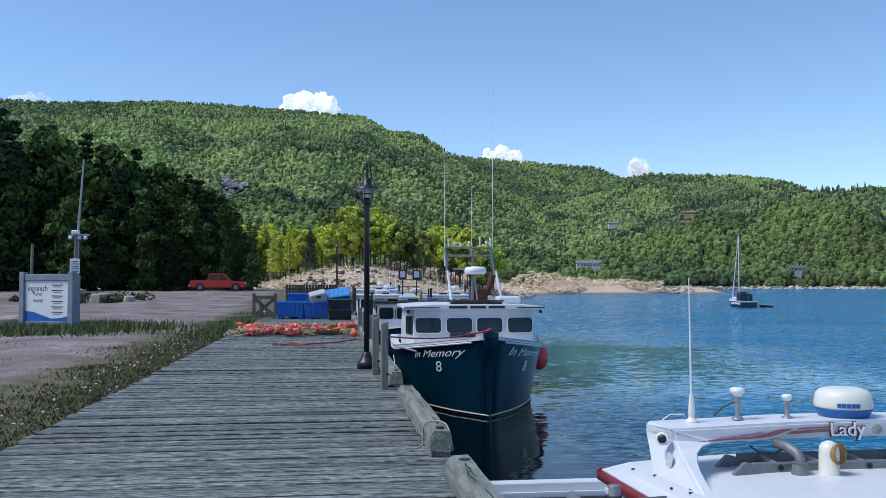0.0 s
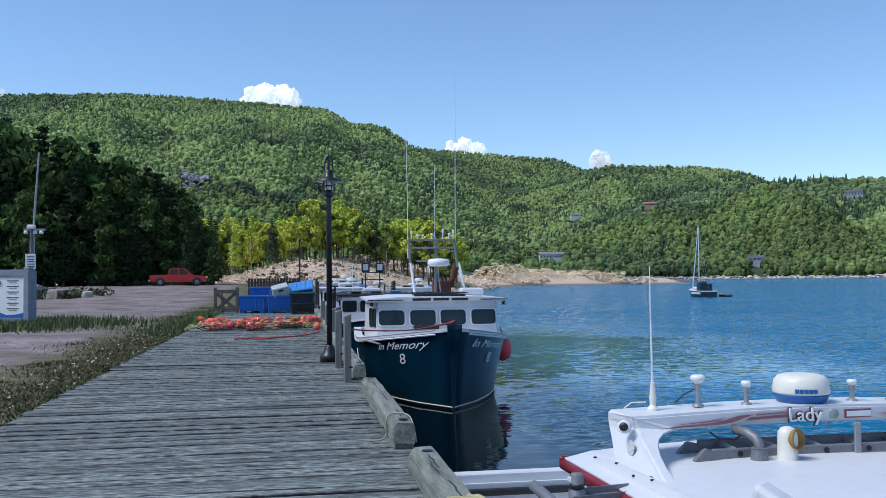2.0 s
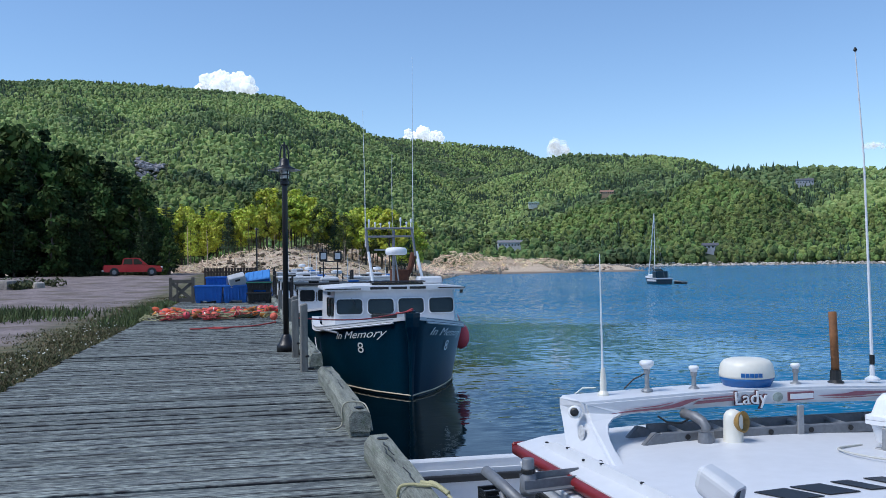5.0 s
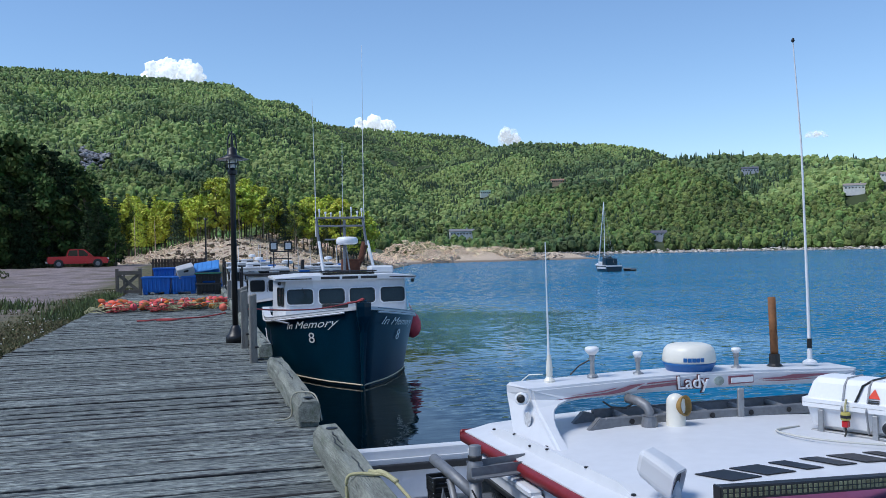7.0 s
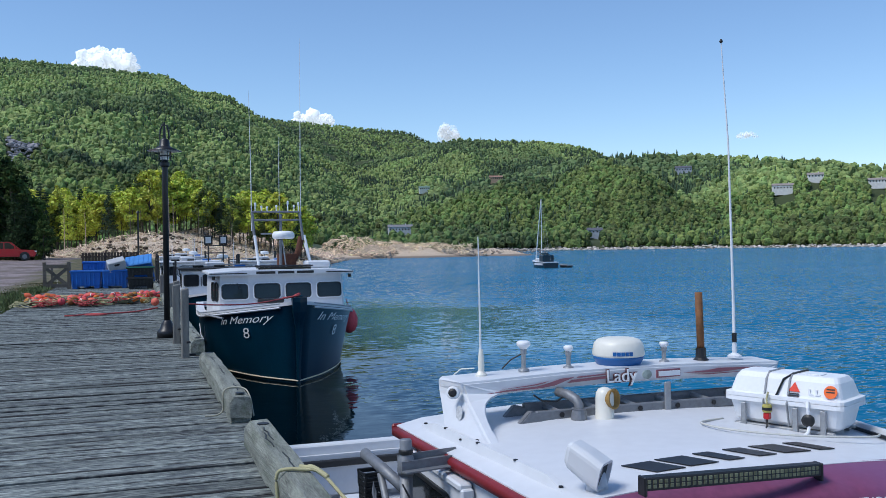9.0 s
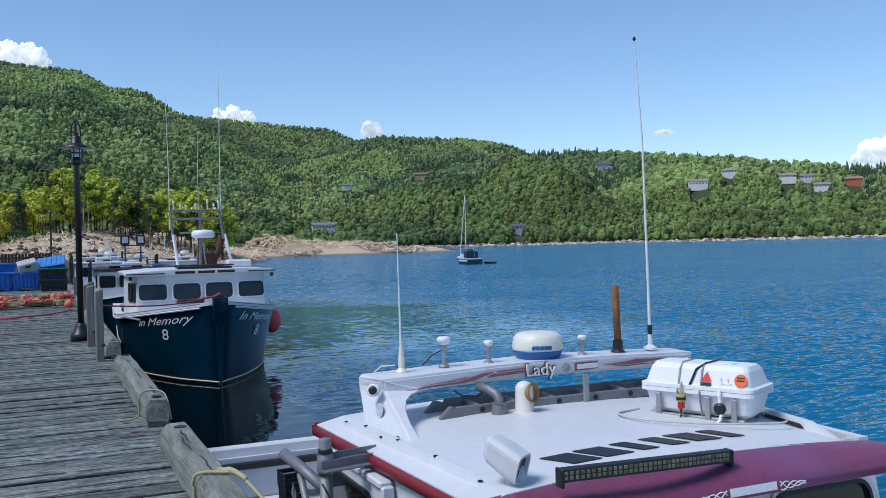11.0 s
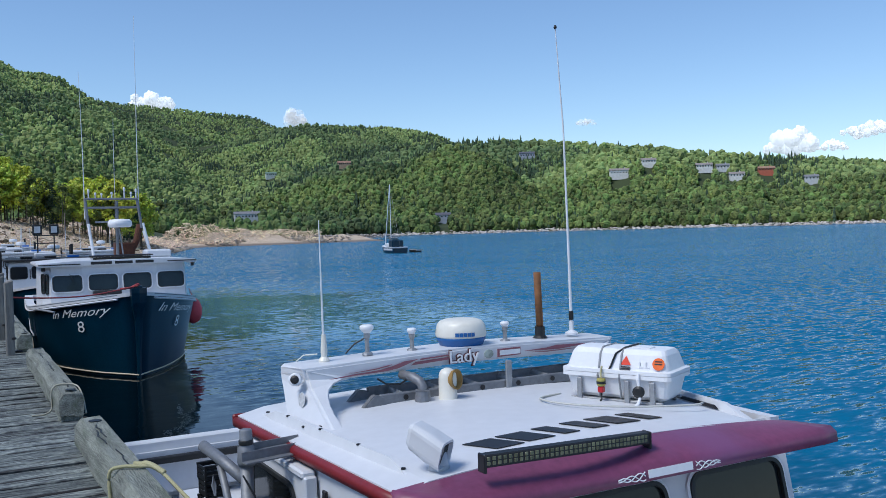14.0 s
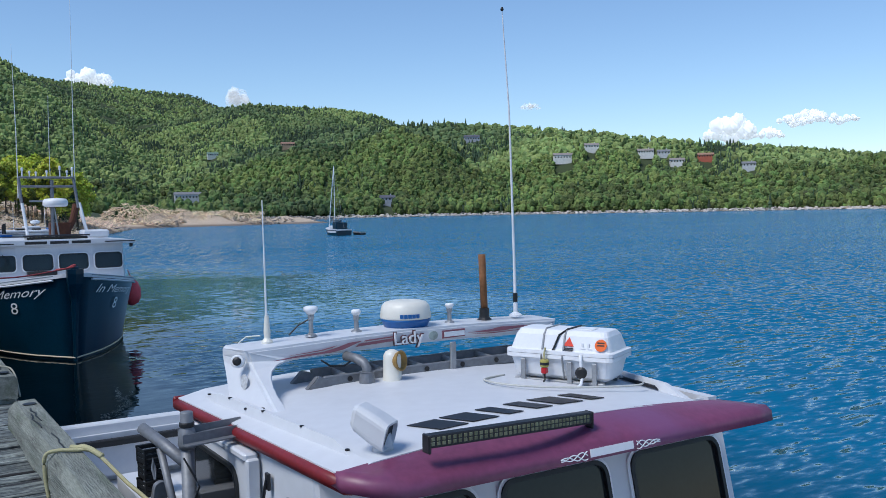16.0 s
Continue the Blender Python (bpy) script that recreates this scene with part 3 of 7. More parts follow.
def home_place(az, el):
    """Where a hillside house stands, from its bearing and its angle of height."""
    foot = float(table(FOOT, az))
    for r in np.arange(foot + 4, 1900, 4.0):
        x, y = HOME[0] + r * math.sin(radians(az)), HOME[1] + r * math.cos(radians(az))
        if ground_at(x, y) >= 1.5 + r * math.tan(radians(el)):
            break
    return x, y, r


def clear_of(p, gaps):
    az = np.degrees(np.arctan2(p[:, 0] - HOME[0], p[:, 1] - HOME[1]))
    r = np.hypot(p[:, 0] - HOME[0], p[:, 1] - HOME[1])
    ok = np.ones(len(p), bool)
    for a, rr, w, d in gaps:
        ok &= ~((np.abs(az - a) < np.degrees(w / rr)) & (r > rr - d) & (r < rr + 9))
    return ok


GAPS = [(az, home_place(az, el)[2], w * 0.8, 32 if el > 1.5 else 90) for az, el, w, _ in HOMES] + [(-5.9, home_place(-5.9, 5.5)[2] + 25, 17, 60)]


def far_woods():
    p, r = wood_places(150000, -22, 66)
    k = clear_of(p, GAPS)
    p, r = p[k], r[k]
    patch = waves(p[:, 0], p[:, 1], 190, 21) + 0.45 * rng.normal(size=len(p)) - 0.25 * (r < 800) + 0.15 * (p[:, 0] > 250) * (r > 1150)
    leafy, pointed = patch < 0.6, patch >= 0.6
    for name, pick, temp, label in (("near_slope_wood", leafy & (r < 850), ROUND_MID, "dense broadleaf woods above the far shore"), ("broadleaf_wood", leafy & (r >= 850), ROUND_FAR, "dense broadleaf woods on the mountain, in haze-paled green")):
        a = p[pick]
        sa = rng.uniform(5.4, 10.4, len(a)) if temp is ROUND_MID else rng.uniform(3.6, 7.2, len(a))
        # crowns past 850 m take the green with haze mixed in
        scatter(name, a, sa, sa * rng.uniform(0.85, 1.45, len(a)), temp, FAR_WOOD if temp is ROUND_MID else HAZY_MOUNTAIN_WOOD, label=label, category="trees")
    b = p[pointed]
    sb = rng.uniform(3.2, 5.2, len(b))
    scatter("spruce_wood", b, sb, sb * rng.uniform(1.6, 2.5, len(b)), SPIRE_FAR, FAR_SPRUCE, label="dark pointed spruces among the hillside woods", category="trees")


far_woods()

# the wharf: transverse planks
wharf = thing("wharf_deck", 0, 0, 0, label="weathered grey plank wharf deck beside the water", category="wharf", kind="structure")
plank = mesh_of(box(-2.38, 1.81, -0.0665, 0.0665, -0.075, 0.0, 0.008), "plank")
plank.materials.append(WOOD_DECK)
prng = random.Random(3)
y = 1.5 - 42 * 0.1505
while y < 46.2:
    o = new("plank", plank)
    o.parent = wharf
    o.matrix_basis = pose(prng.uniform(-0.05, 0.03), y, prng.uniform(-0.012, 0.006), prng.uniform(-1.0, 1.0), prng.uniform(-0.08, 0.08), prng.uniform(-0.12, 0.12))
    y += 0.1505
part("stringers", box(1.5, 1.8, -4.9, 47, -0.40, -0.085, 0, box(-2.1, -1.8, -4.9, 47, -0.40, -0.085)), WOOD_POST, wharf)
for k in range(20):
    part("pile", tube([(1.6, -2 + 2.5 * k, -6), (1.6, -2 + 2.5 * k, -0.1)], 0.16, 10), WOOD_POST, wharf)

def wp(name, bm, material, parent, label="", smooth=False):
    """A part whose bmesh is given in the world's metres."""
    root = parent
    while root.parent:
        root = root.parent
    bmesh.ops.transform(bm, matrix=root.matrix_basis.inverted(), verts=bm.verts)
    return part(name, bm, material, parent, label, smooth)


def letters(name, text, size, m, material, parent, label="", shear=0.0, depth=0.004, wide=None, fat=0.018):
    """Raised lettering; m places its centre, x along the line, y up it."""
    cu = bpy.data.curves.new(name, "FONT")
    cu.body, cu.size, cu.extrude, cu.shear, cu.offset = text, size, depth, shear, size * fat
    cu.align_x, cu.align_y, cu.resolution_u = "CENTER", "CENTER", 3
    tmp = bpy.data.objects.new(name, cu)
    me = bpy.data.meshes.new_from_object(tmp)
    bpy.data.objects.remove(tmp)
    bpy.data.curves.remove(cu)
    if wide:
        xs = [v.co.x for v in me.vertices]
        me.transform(Matrix.Diagonal((wide / (max(xs) - min(xs)), 1, 1, 1)))
    me.transform(m)
    root = parent
    while root.parent:
        root = root.parent
    me.transform(root.matrix_basis.inverted())
    me.materials.clear()
    me.materials.append(material)
    ob = new(name, me)
    ob.parent = parent
    if label:
        ob["label"] = label
    return ob


def plate(points, thick, bm=None):
    """A flat plate through points, given thickness along its normal."""
    out = bm or bmesh.new()
    f = out.faces.new([out.verts.new(p) for p in points])
    f.normal_update()
    r = bmesh.ops.extrude_face_region(out, geom=[f])
    n = f.normal.copy()
    bmesh.ops.translate(out, verts=[v for v in r["geom"] if isinstance(v, bmesh.types.BMVert)], vec=n * thick)
    bmesh.ops.recalc_face_normals(out, faces=out.faces)
    return out


def pane_on(origin, u, v, w, h, r, lift, thick, bm=None):
    """A rounded plate lying in the plane of u and v about origin."""
    u, v = Vector(u).normalized(), Vector(v).normalized()
    n = u.cross(v)
    o = Vector(origin) + n * lift
    return plate([o + u * a + v * b for a, b in rounded(w, h, r)], thick, bm)


def ring_on(origin, u, v, w, h, r, width, lift, thick):
    """A rounded frame lying in the plane of u and v."""
    u, v = Vector(u).normalized(), Vector(v).normalized()
    n = u.cross(v)
    o = Vector(origin) + n * lift
    bm = bmesh.new()
    a, b = rounded(w + 2 * width, h + 2 * width, r + width), rounded(w, h, r)
    rows = [[bm.verts.new(o + u * p + v * q + n * d) for p, q in line] for line, d in ((a, 0), (a, thick), (b, thick), (b, 0))]
    k = len(a)
    for s, t in zip(rows, rows[1:]):
        for i in range(k):
            bm.faces.new((s[i], s[(i + 1) % k], t[(i + 1) % k], t[i]))
    bmesh.ops.recalc_face_normals(bm, faces=bm.faces)
    return bm


BULL_TOP = 0.245


def bull_rail(y0, y1, seed, label):
    r = random.Random(seed)
    t = thing("bull_rail", 1.7, (y0 + y1) / 2, 0, label=label, category="timber", group="bull rails along the wharf edge")
    bm = bmesh.new()
    n = 14
    rings = []
    for k in range(n + 1):
        y = y0 + (y1 - y0) * k / n
        worn = 0.018 if k in (0, n) else 0.0
        ring = []
        for x, z in ((1.60, 0.05), (1.80, 0.05), (1.80, 0.20), (1.775, 0.245), (1.64, 0.245), (1.60, 0.195)):
            ring.append(bm.verts.new((x + r.uniform(-0.006, 0.006), y + (worn if k == 0 else -worn) * (z > 0.1), z + r.uniform(-0.006, 0.006) - worn * (z > 0.1) * 0.6)))
        rings.append(ring)
    for a, b in zip(rings, rings[1:]):
        for i in range(6):
            bm.faces.new((a[i], a[(i + 1) % 6], b[(i + 1) % 6], b[i]))
    bm.faces.new(rings[0][::-1])
    bm.faces.new(rings[-1])
    bmesh.ops.recalc_face_normals(bm, faces=bm.faces)
    wp("timber", bm, WOOD_BULL, t)
    y = y0 + 0.02
    while y < y1 - 0.3:
        wp("block", box(1.61, 1.79, y, y + 0.42, 0.0, 0.055, 0.008), WOOD_BULL, t)
        y += 1.15
    for yy in (y0 + 0.16, y1 - 0.25):
        wp("bolt_hole", lathe([(0.045, 0.0), (0.045, 0.004)], 14, centre=(1.71, yy, BULL_TOP + 0.003)), BLACK_PLASTIC, t)
    for k in range(5):
        yy, xx = r.uniform(y0 + 0.3, y1 - 0.6), r.uniform(1.66, 1.75)
        pts = [(xx + r.uniform(-0.012, 0.012), yy + 0.09 * j, BULL_TOP + 0.003) for j in range(6)]
        wp("crack", tube(pts, 0.005, 4), BLACK_PLASTIC, t)
    return t


bull_rail(0.2, 4.81, 1, "squared weathered wooden bull rail with a mooring rope round it")
bull_rail(5.93, 9.75, 2, "squared weathered wooden bull rail with a thin rope round it")
bull_rail(11.45, 15.4, 4, "squared weathered grey wooden bull rail beside the posts")
bull_rail(16.0, 20.5, 5, "squared weathered grey wooden bull rail")
bull_rail(21.1, 26.0, 6, "squared weathered grey wooden bull rail")
bull_rail(26.6, 32.0, 7, "squared weathered grey wooden bull rail")
bull_rail(32.6, 40.0, 8, "squared weathered grey wooden bull rail")


def rope(name, pts, radius, material, label, parent=None, rough=0.0):
    """A slack rope through points, with a turn of lay in its outline."""
    P = [Vector(p) for p in pts]
    out = []
    for i in range(len(P) - 1):
        a, b, c, d = P[max(i - 1, 0)], P[i], P[i + 1], P[min(i + 2, len(P) - 1)]
        for k in range(8):
            t = k / 8
            out.append(0.5 * ((2 * b) + (c - a) * t + (2 * a - 5 * b + 4 * c - d) * t * t + (3 * b - a - 3 * c + d) * t ** 3))
    out.append(P[-1])
    o = part(name, tube(out, radius, 6), material, parent, smooth=True)
    if parent is None:
        tagged(o, label, "rope")
    elif label:
        o["label"] = label
    return o


rope("mooring_rope", [(1.60, 3.06, 0.005), (1.588, 3.08, 0.12), (1.592, 3.08, 0.235), (1.65, 3.05, 0.262), (1.74, 3.0, 0.262), (1.79, 2.97, 0.262), (1.84, 2.9, 0.235), (1.92, 2.65, 0.14), (2.0, 2.4, 0.06), (2.27, 1.5, -0.25)], 0.011, ROPE_YEL, "pale yellow mooring rope looped over a bull rail")
rope("mooring_rope", [(1.85, 2.88, 0.235), (1.80, 2.95, 0.268), (1.77, 3.0, 0.275), (1.75, 3.02, 0.268), (1.72, 3.05, 0.27)], 0.016, ROPE_YEL, "knot of yellow mooring rope on a bull rail")
rope("thin_rope", [(1.42, 6.35, 0.012), (1.52, 6.36, 0.012), (1.585, 6.4, 0.05), (1.588, 6.4, 0.2), (1.64, 6.4, 0.255), (1.77, 6.35, 0.252), (1.81, 6.2, 0.2), (1.82, 6.0, 0.05)], 0.008, mat("grey_rope_fibre", (0.36, 0.35, 0.28), 0.9, fine=90), "thin grey rope tied round a bull rail")


def mooring_post(x, y, h, w, rz, label):
    t = thing("mooring_post", x, y, 0, rz, label, "post", "posts along the wharf edge")
    bm = box(-w / 2, w / 2, -0.075, 0.075, -0.5, h, 0.012)
    for v in bm.verts:
        if v.co.z > h - 0.1:
            v.co.z += 0.03 * v.co.x / w
    part("post", bm, WOOD_POST, t)
    part("bracket", box(-0.02, w / 2 + 0.1, 0.05, 0.12, 0.02, 0.05, 0.005), BLACK_METAL, t)
    part("bolt", lathe([(0.03, 0), (0.03, 0.02), (0.015, 0.03)], 10, centre=(w / 2 - 0.01, -0.08, 0.22)), BLACK_METAL, t)
    return t


mooring_post(1.505, 11.2, 1.0, 0.105, 2, "tall squared grey wooden post on the wharf edge")
mooring_post(1.49, 13.5, 0.98, 0.12, -3, "tall squared grey wooden post beside the lamp post")
mooring_post(1.62, 16.3, 0.95, 0.12, 3, "tall squared grey wooden post on the wharf edge")
for yy in (19.5, 23.0, 27.0):
    mooring_post(1.66, yy, 0.8, 0.13, 2, "squared grey wooden post on the wharf edge")


def lamp_post(x, y):
    t = thing("street_lamp", x, y, 0, label="black metal harbour lamp post with lantern on the wharf", category="lamp post")
    part("base", lathe([(0.175, 0), (0.175, 0.10), (0.16, 0.13), (0.13, 0.16), (0.10, 0.24), (0.075, 0.29), (0.062, 0.31)], 20), BLACK_METAL, t, smooth=True)
    part("pole", lathe([(0.052, 0.28), (0.05, 3.1), (0.047, 3.12), (0.047, 3.2)], 16), BLACK_METAL, t, smooth=True)
    part("collar", lathe([(0.06, 3.05), (0.085, 3.07), (0.085, 3.13), (0.06, 3.15)], 16), BLACK_METAL, t)
    g = mat("lantern_glass", (0.75, 0.76, 0.75), 0.15, var=0.05, bump=0.0)
    part("lens", lathe([(0.075, 3.18), (0.08, 3.30), (0.07, 3.33)], 16), g, t, "clear lantern lens")
    for k in range(6):
        a = k * math.pi / 3
        part("cage_bar", tube([(0.1 * math.cos(a), 0.1 * math.sin(a), 3.16), (0.1 * math.cos(a), 0.1 * math.sin(a), 3.34)], 0.008, 6), BLACK_METAL, t)
    part("cage_ring", lathe([(0.092, 3.24), (0.108, 3.24), (0.108, 3.26), (0.092, 3.26)], 16), BLACK_METAL, t)
    part("shade", lathe([(0.26, 3.33), (0.265, 3.34), (0.13, 3.40), (0.09, 3.43), (0.085, 3.52), (0.06, 3.55), (0.045, 3.56)], 24), BLACK_METAL, t, smooth=True)
    part("rim", lathe([(0.22, 3.327), (0.30, 3.335), (0.22, 3.34)], 24), g, t, "frosted outer rim")
    for s in (-1, 1):
        part("hook", tube([(s * 0.075, 0, 3.42), (s * 0.08, 0, 3.58), (s * 0.07, 0, 3.7), (s * 0.045, 0, 3.78), (s * 0.02, 0, 3.81)], 0.014, 8), BLACK_METAL, t, smooth=True)
    part("finial", tube([(0, 0, 3.5), (0, 0, 3.86)], 0.03, 10, taper=0.014), BLACK_METAL, t)
    return t


lamp_post(1.375, 14.55)


# fishing boats
def hull(t, length, beam, bow_h, mid_h, paint, cap_mat, keel=0.7, stripe=None, deck=0.75, stem_rake=0.35, flare=0.72, name="hull"):
    """Hull in the boat's own metres: bow at -y, stern at +y, water at 0."""
    n, half = 26, beam / 2

    def width(s):
        return half * (1 - max(0.0, 1 - s / 0.42) ** 2.2) * (1 - 0.08 * max(0, (s - 0.6) / 0.4))

    def sheer(s):
        return mid_h + (bow_h - mid_h) * max(0.0, 1 - s / 0.62) ** 1.8

    def ring(s, side):
        w, h, y = width(s), sheer(s), s * length
        rake = stem_rake * (1 - min(1, s / 0.12))
        low = max(0.0, 1 - s / 0.5)
        wl = w * (0.92 - 0.33 * low ** 1.2) if w else 0
        return [(side * 0.02, y + rake + 0.5 * low, -keel), (side * wl * 0.93, y + rake, -0.12), (side * wl, y + rake * 0.9, 0.05), (side * (wl + (w - wl) * 0.30), y + rake * 0.7, h * 0.34), (side * (wl + (w - wl) * 0.62), y + rake * 0.4, h * 0.66), (side * w, y, h)]

    bm = bmesh.new()
    for side in (-1, 1):
        rows = [[bm.verts.new(p) for p in ring(k / n, side)] for k in range(n + 1)]
        for a, b in zip(rows, rows[1:]):
            for i in range(5):
                bm.faces.new((a[i], b[i], b[i + 1], a[i + 1]))
    bmesh.ops.remove_doubles(bm, verts=bm.verts, dist=0.003)
    a, b = ring(1, -1), ring(1, 1)
    bm.faces.new([bm.verts.new(p) for p in a + b[::-1]])
    bmesh.ops.recalc_face_normals(bm, faces=bm.faces)
    h = part(name, bm, paint, t, smooth=True)
    bm = bmesh.new()
    for side in (-1, 1):
        prev = None
        for k in range(n + 1):
            s = k / n
            w, z, y = width(s), sheer(s), s * length
            inn = max(0.0, w - 0.22)
            q = [bm.verts.new(p) for p in ((side * (w + 0.025), y - 0.02, z - 0.06), (side * (w + 0.03), y - 0.02, z + 0.035), (side * inn, y + 0.05, z + 0.045), (side * inn, y + 0.05, z - 0.1))]
            if prev:
                for i in range(3):
                    bm.faces.new((prev[i], q[i], q[i + 1], prev[i + 1]))
            prev = q
    bmesh.ops.recalc_face_normals(bm, faces=bm.faces)
    part("gunwale", bm, cap_mat, t, "moulded gunwale cap")
    part("transom_cap", box(-half * 0.94, half * 0.94, length - 0.14, length + 0.03, mid_h - 0.16, mid_h + 0.045, 0.015), cap_mat, t)
    bm = bmesh.new()
    fore, aft = [], []
    for k in range(n + 1):
        s = k / n
        w = max(0.0, width(s) - 0.06)
        fore.append((-w, s * length, min(deck, sheer(s) - 0.1) if s > 0.42 else sheer(s) + 0.01))
        aft.append((w, s * length, fore[-1][2]))
    L1, L2 = [bm.verts.new(p) for p in fore], [bm.verts.new(p) for p in aft]
    for i in range(n):
        bm.faces.new((L1[i], L1[i + 1], L2[i + 1], L2[i]))
    part("deck", bm, GELCOAT if cap_mat is GELCOAT else cap_mat, t)
    if stripe:
        bm = bmesh.new()
        for side in (-1, 1):
            pts = [Vector(ring(k / n, side)[2]) + Vector((side * 0.012, -0.006, 0.03)) for k in range(n + 1)]
            tube(pts, 0.022, 6, bm)
        part("waterline_stripe", bm, stripe, t, "pale painted waterline stripe")
    return width, sheer, ring


def gps_antenna(parent, x, y, z, h, head):
    a = wp("gps_antenna", lathe([(0.035, 0), (0.03, 0.012), (0.014, 0.02), (0.013, h * 0.55), (0.018, h * 0.56), (0.02, h * 0.8)], 12, centre=(x, y, z)), GALV if head < 0.05 else WHITE_PLASTIC, parent, "small white antenna on a short stem")
    wp("head", lathe([(0.018, h * 0.72), (head * 0.75, h * 0.8), (head, h * 0.86), (head, h * 0.96), (head * 0.7, h)], 16, centre=(x, y, z)), WHITE_PLASTIC, a, smooth=True)
    return a
POST_GREY = mat("dull_grey_steel", (0.20, 0.21, 0.225), 0.55, 0.4, var=0.25, bump=0.08)


def near_boat():
    t = thing("fishing_boat", 3.6, 3.0, WATER, label="white fishing boat with maroon visor and radar arch, moored alongside", category="boat")
    # hull, bow towards -y
    h = thing("hull_frame", 3.62, -3.6, WATER)
    hull(h, 12.5, 3.5, 1.9, 1.12, GELCOAT, GELCOAT, deck=0.45)
    for o in list(h.children):
        o.data.transform(t.matrix_basis.inverted() @ h.matrix_basis)
        o.parent = t
    bpy.data.objects.remove(h)
    wp("bulwark_lining", box(2.12, 5.1, 8.72, 8.78, -1.5, -1.0), GELCOAT, t)
    wp("rubbing_strip", box(2.3, 4.9, 8.64, 8.72, -1.14, -1.06, 0.01), BLACK_PLASTIC, t, "black rubber strip under the rail")

    # cabin walls
    wp("side_wall", box(2.375, 2.43, 1.27, 2.98, -1.6, 0.44, 0.01), GELCOAT, t)
    wp("side_wall", plate([(4.78, 1.2, -1.6), (4.90, 2.98, -1.6), (4.90, 2.98, 0.47), (4.78, 1.2, 0.47)], 0.06), GELCOAT, t)
    wp("back_wall", box(2.42, 4.84, 2.92, 2.98, -1.6, 0.47), GELCOAT, t)
    u, v = Vector((1, 0, 0)), Vector((0, 0.18, 0.7)).normalized()
    bm = plate([(2.38, 0.97, -0.7), (4.82, 0.97, -0.7), (4.82, 1.24, 0.46), (2.38, 1.24, 0.46)], 0.05)
    wp("windscreen_frame", bm, GELCOAT, t, "white frame round the windscreens")
    v = Vector((0, 0.27, 1.16)).normalized()
    for cx in (2.80, 3.6, 4.42):
        c = Vector((cx, 0.97 + 0.27 * (0.62 / 1.16), -0.08)) - u.cross(v) * 0.0
        w = wp("windscreen", pane_on(c, u, v, 0.62, 0.66, 0.06, 0.004, 0.012), GLASS_DARK, t, "dark tinted front window with rounded corners")
        wp("seal", ring_on(c, u, v, 0.62, 0.66, 0.06, 0.022, 0.004, 0.02), BLACK_PLASTIC, w, "black rubber window seal")
        wp("surround", ring_on(c, u, v, 0.665, 0.705, 0.08, 0.018, 0.002, 0.012), WHITE_PLASTIC, w)
    # sliding side door and side window
    su, sv = Vector((0, -1, 0)), Vector((0, 0, 1))
    d = wp("door", box(2.315, 2.378, 1.90, 2.90, -1.45, 0.36, 0.008), GELCOAT, t, "white sliding side door")
    wp("door_hood", box(2.29, 2.362, 1.88, 2.92, 0.355, 0.395, 0.01), GELCOAT, d)
    wp("jamb", box(2.298, 2.362, 1.86, 1.905, -1.45, 0.37, 0.008), GELCOAT, d)
    c = (2.315, 2.42, 0.0)
    p = wp("pane", pane_on(c, su, sv, 0.74, 0.54, 0.09, 0.002, 0.008), GLASS_DARK, d, "dark tinted door window")
    wp("seal", ring_on(c, su, sv, 0.74, 0.54, 0.09, 0.022, 0.002, 0.016), BLACK_PLASTIC, p)
    c = (2.36, 1.38, 0.05)
    w = wp("side_window", pane_on(c, su, sv, 0.34, 0.42, 0.07, 0.004, 0.008), GLASS_DARK, t, "dark side window")
    wp("seal", ring_on(c, su, sv, 0.34, 0.42, 0.07, 0.02, 0.004, 0.016), BLACK_PLASTIC, w)
    latch = wp("latch", tube([(2.345, 1.74, 0.30), (2.335, 1.745, 0.24), (2.335, 1.76, 0.19), (2.34, 1.77, 0.13)], 0.008, 6), BLACK_METAL, t, "hanging chain latch")
    wp("plate", box(2.345, 2.36, 1.72, 1.76, 0.25, 0.33, 0.003), BLACK_METAL, latch)

    # cambered roof
    def edge_l(y):
        return 2.40 + (2.29 - 2.40) * (y - 1.03) / 2.2

    def edge_r(y):
        return 4.55 + (4.93 - 4.55) * (y - 1.03) / 2.2

    def crown(a):
        return 0.50 + 0.055 * (1 - (2 * a - 1) ** 2)

    bm = bmesh.new()
    n, m = 16, 10
    top, low = [], []
    for j in range(m + 1):
        y = 1.03 + 1.97 * j / m
        rt, rl = [], []
        for i in range(n + 1):
            a = i / n
            x = edge_l(y) + (edge_r(y) - edge_l(y)) * a
            drop = 0.022 if i in (0, n) else 0
            rt.append(bm.verts.new((x, y, crown(a) - drop)))
            rl.append(bm.verts.new((x, y, crown(a) - 0.07)))
        top.append(rt)
        low.append(rl)
    for j in range(m):
        for i in range(n):
            bm.faces.new((top[j][i], top[j][i + 1], top[j + 1][i + 1], top[j + 1][i]))
            bm.faces.new((low[j][i], low[j + 1][i], low[j + 1][i + 1], low[j][i + 1]))
        for i in (0, n):
            bm.faces.new((top[j][i], top[j + 1][i], low[j + 1][i], low[j][i]))
    for j in (0, m):
        for i in range(n):
            bm.faces.new((top[j][i], low[j][i], low[j][i + 1], top[j][i + 1]))
    bmesh.ops.recalc_face_normals(bm, faces=bm.faces)
    wp("roof", bm, GELCOAT, t, "white cambered cabin roof with black characters painted on it", smooth=False)
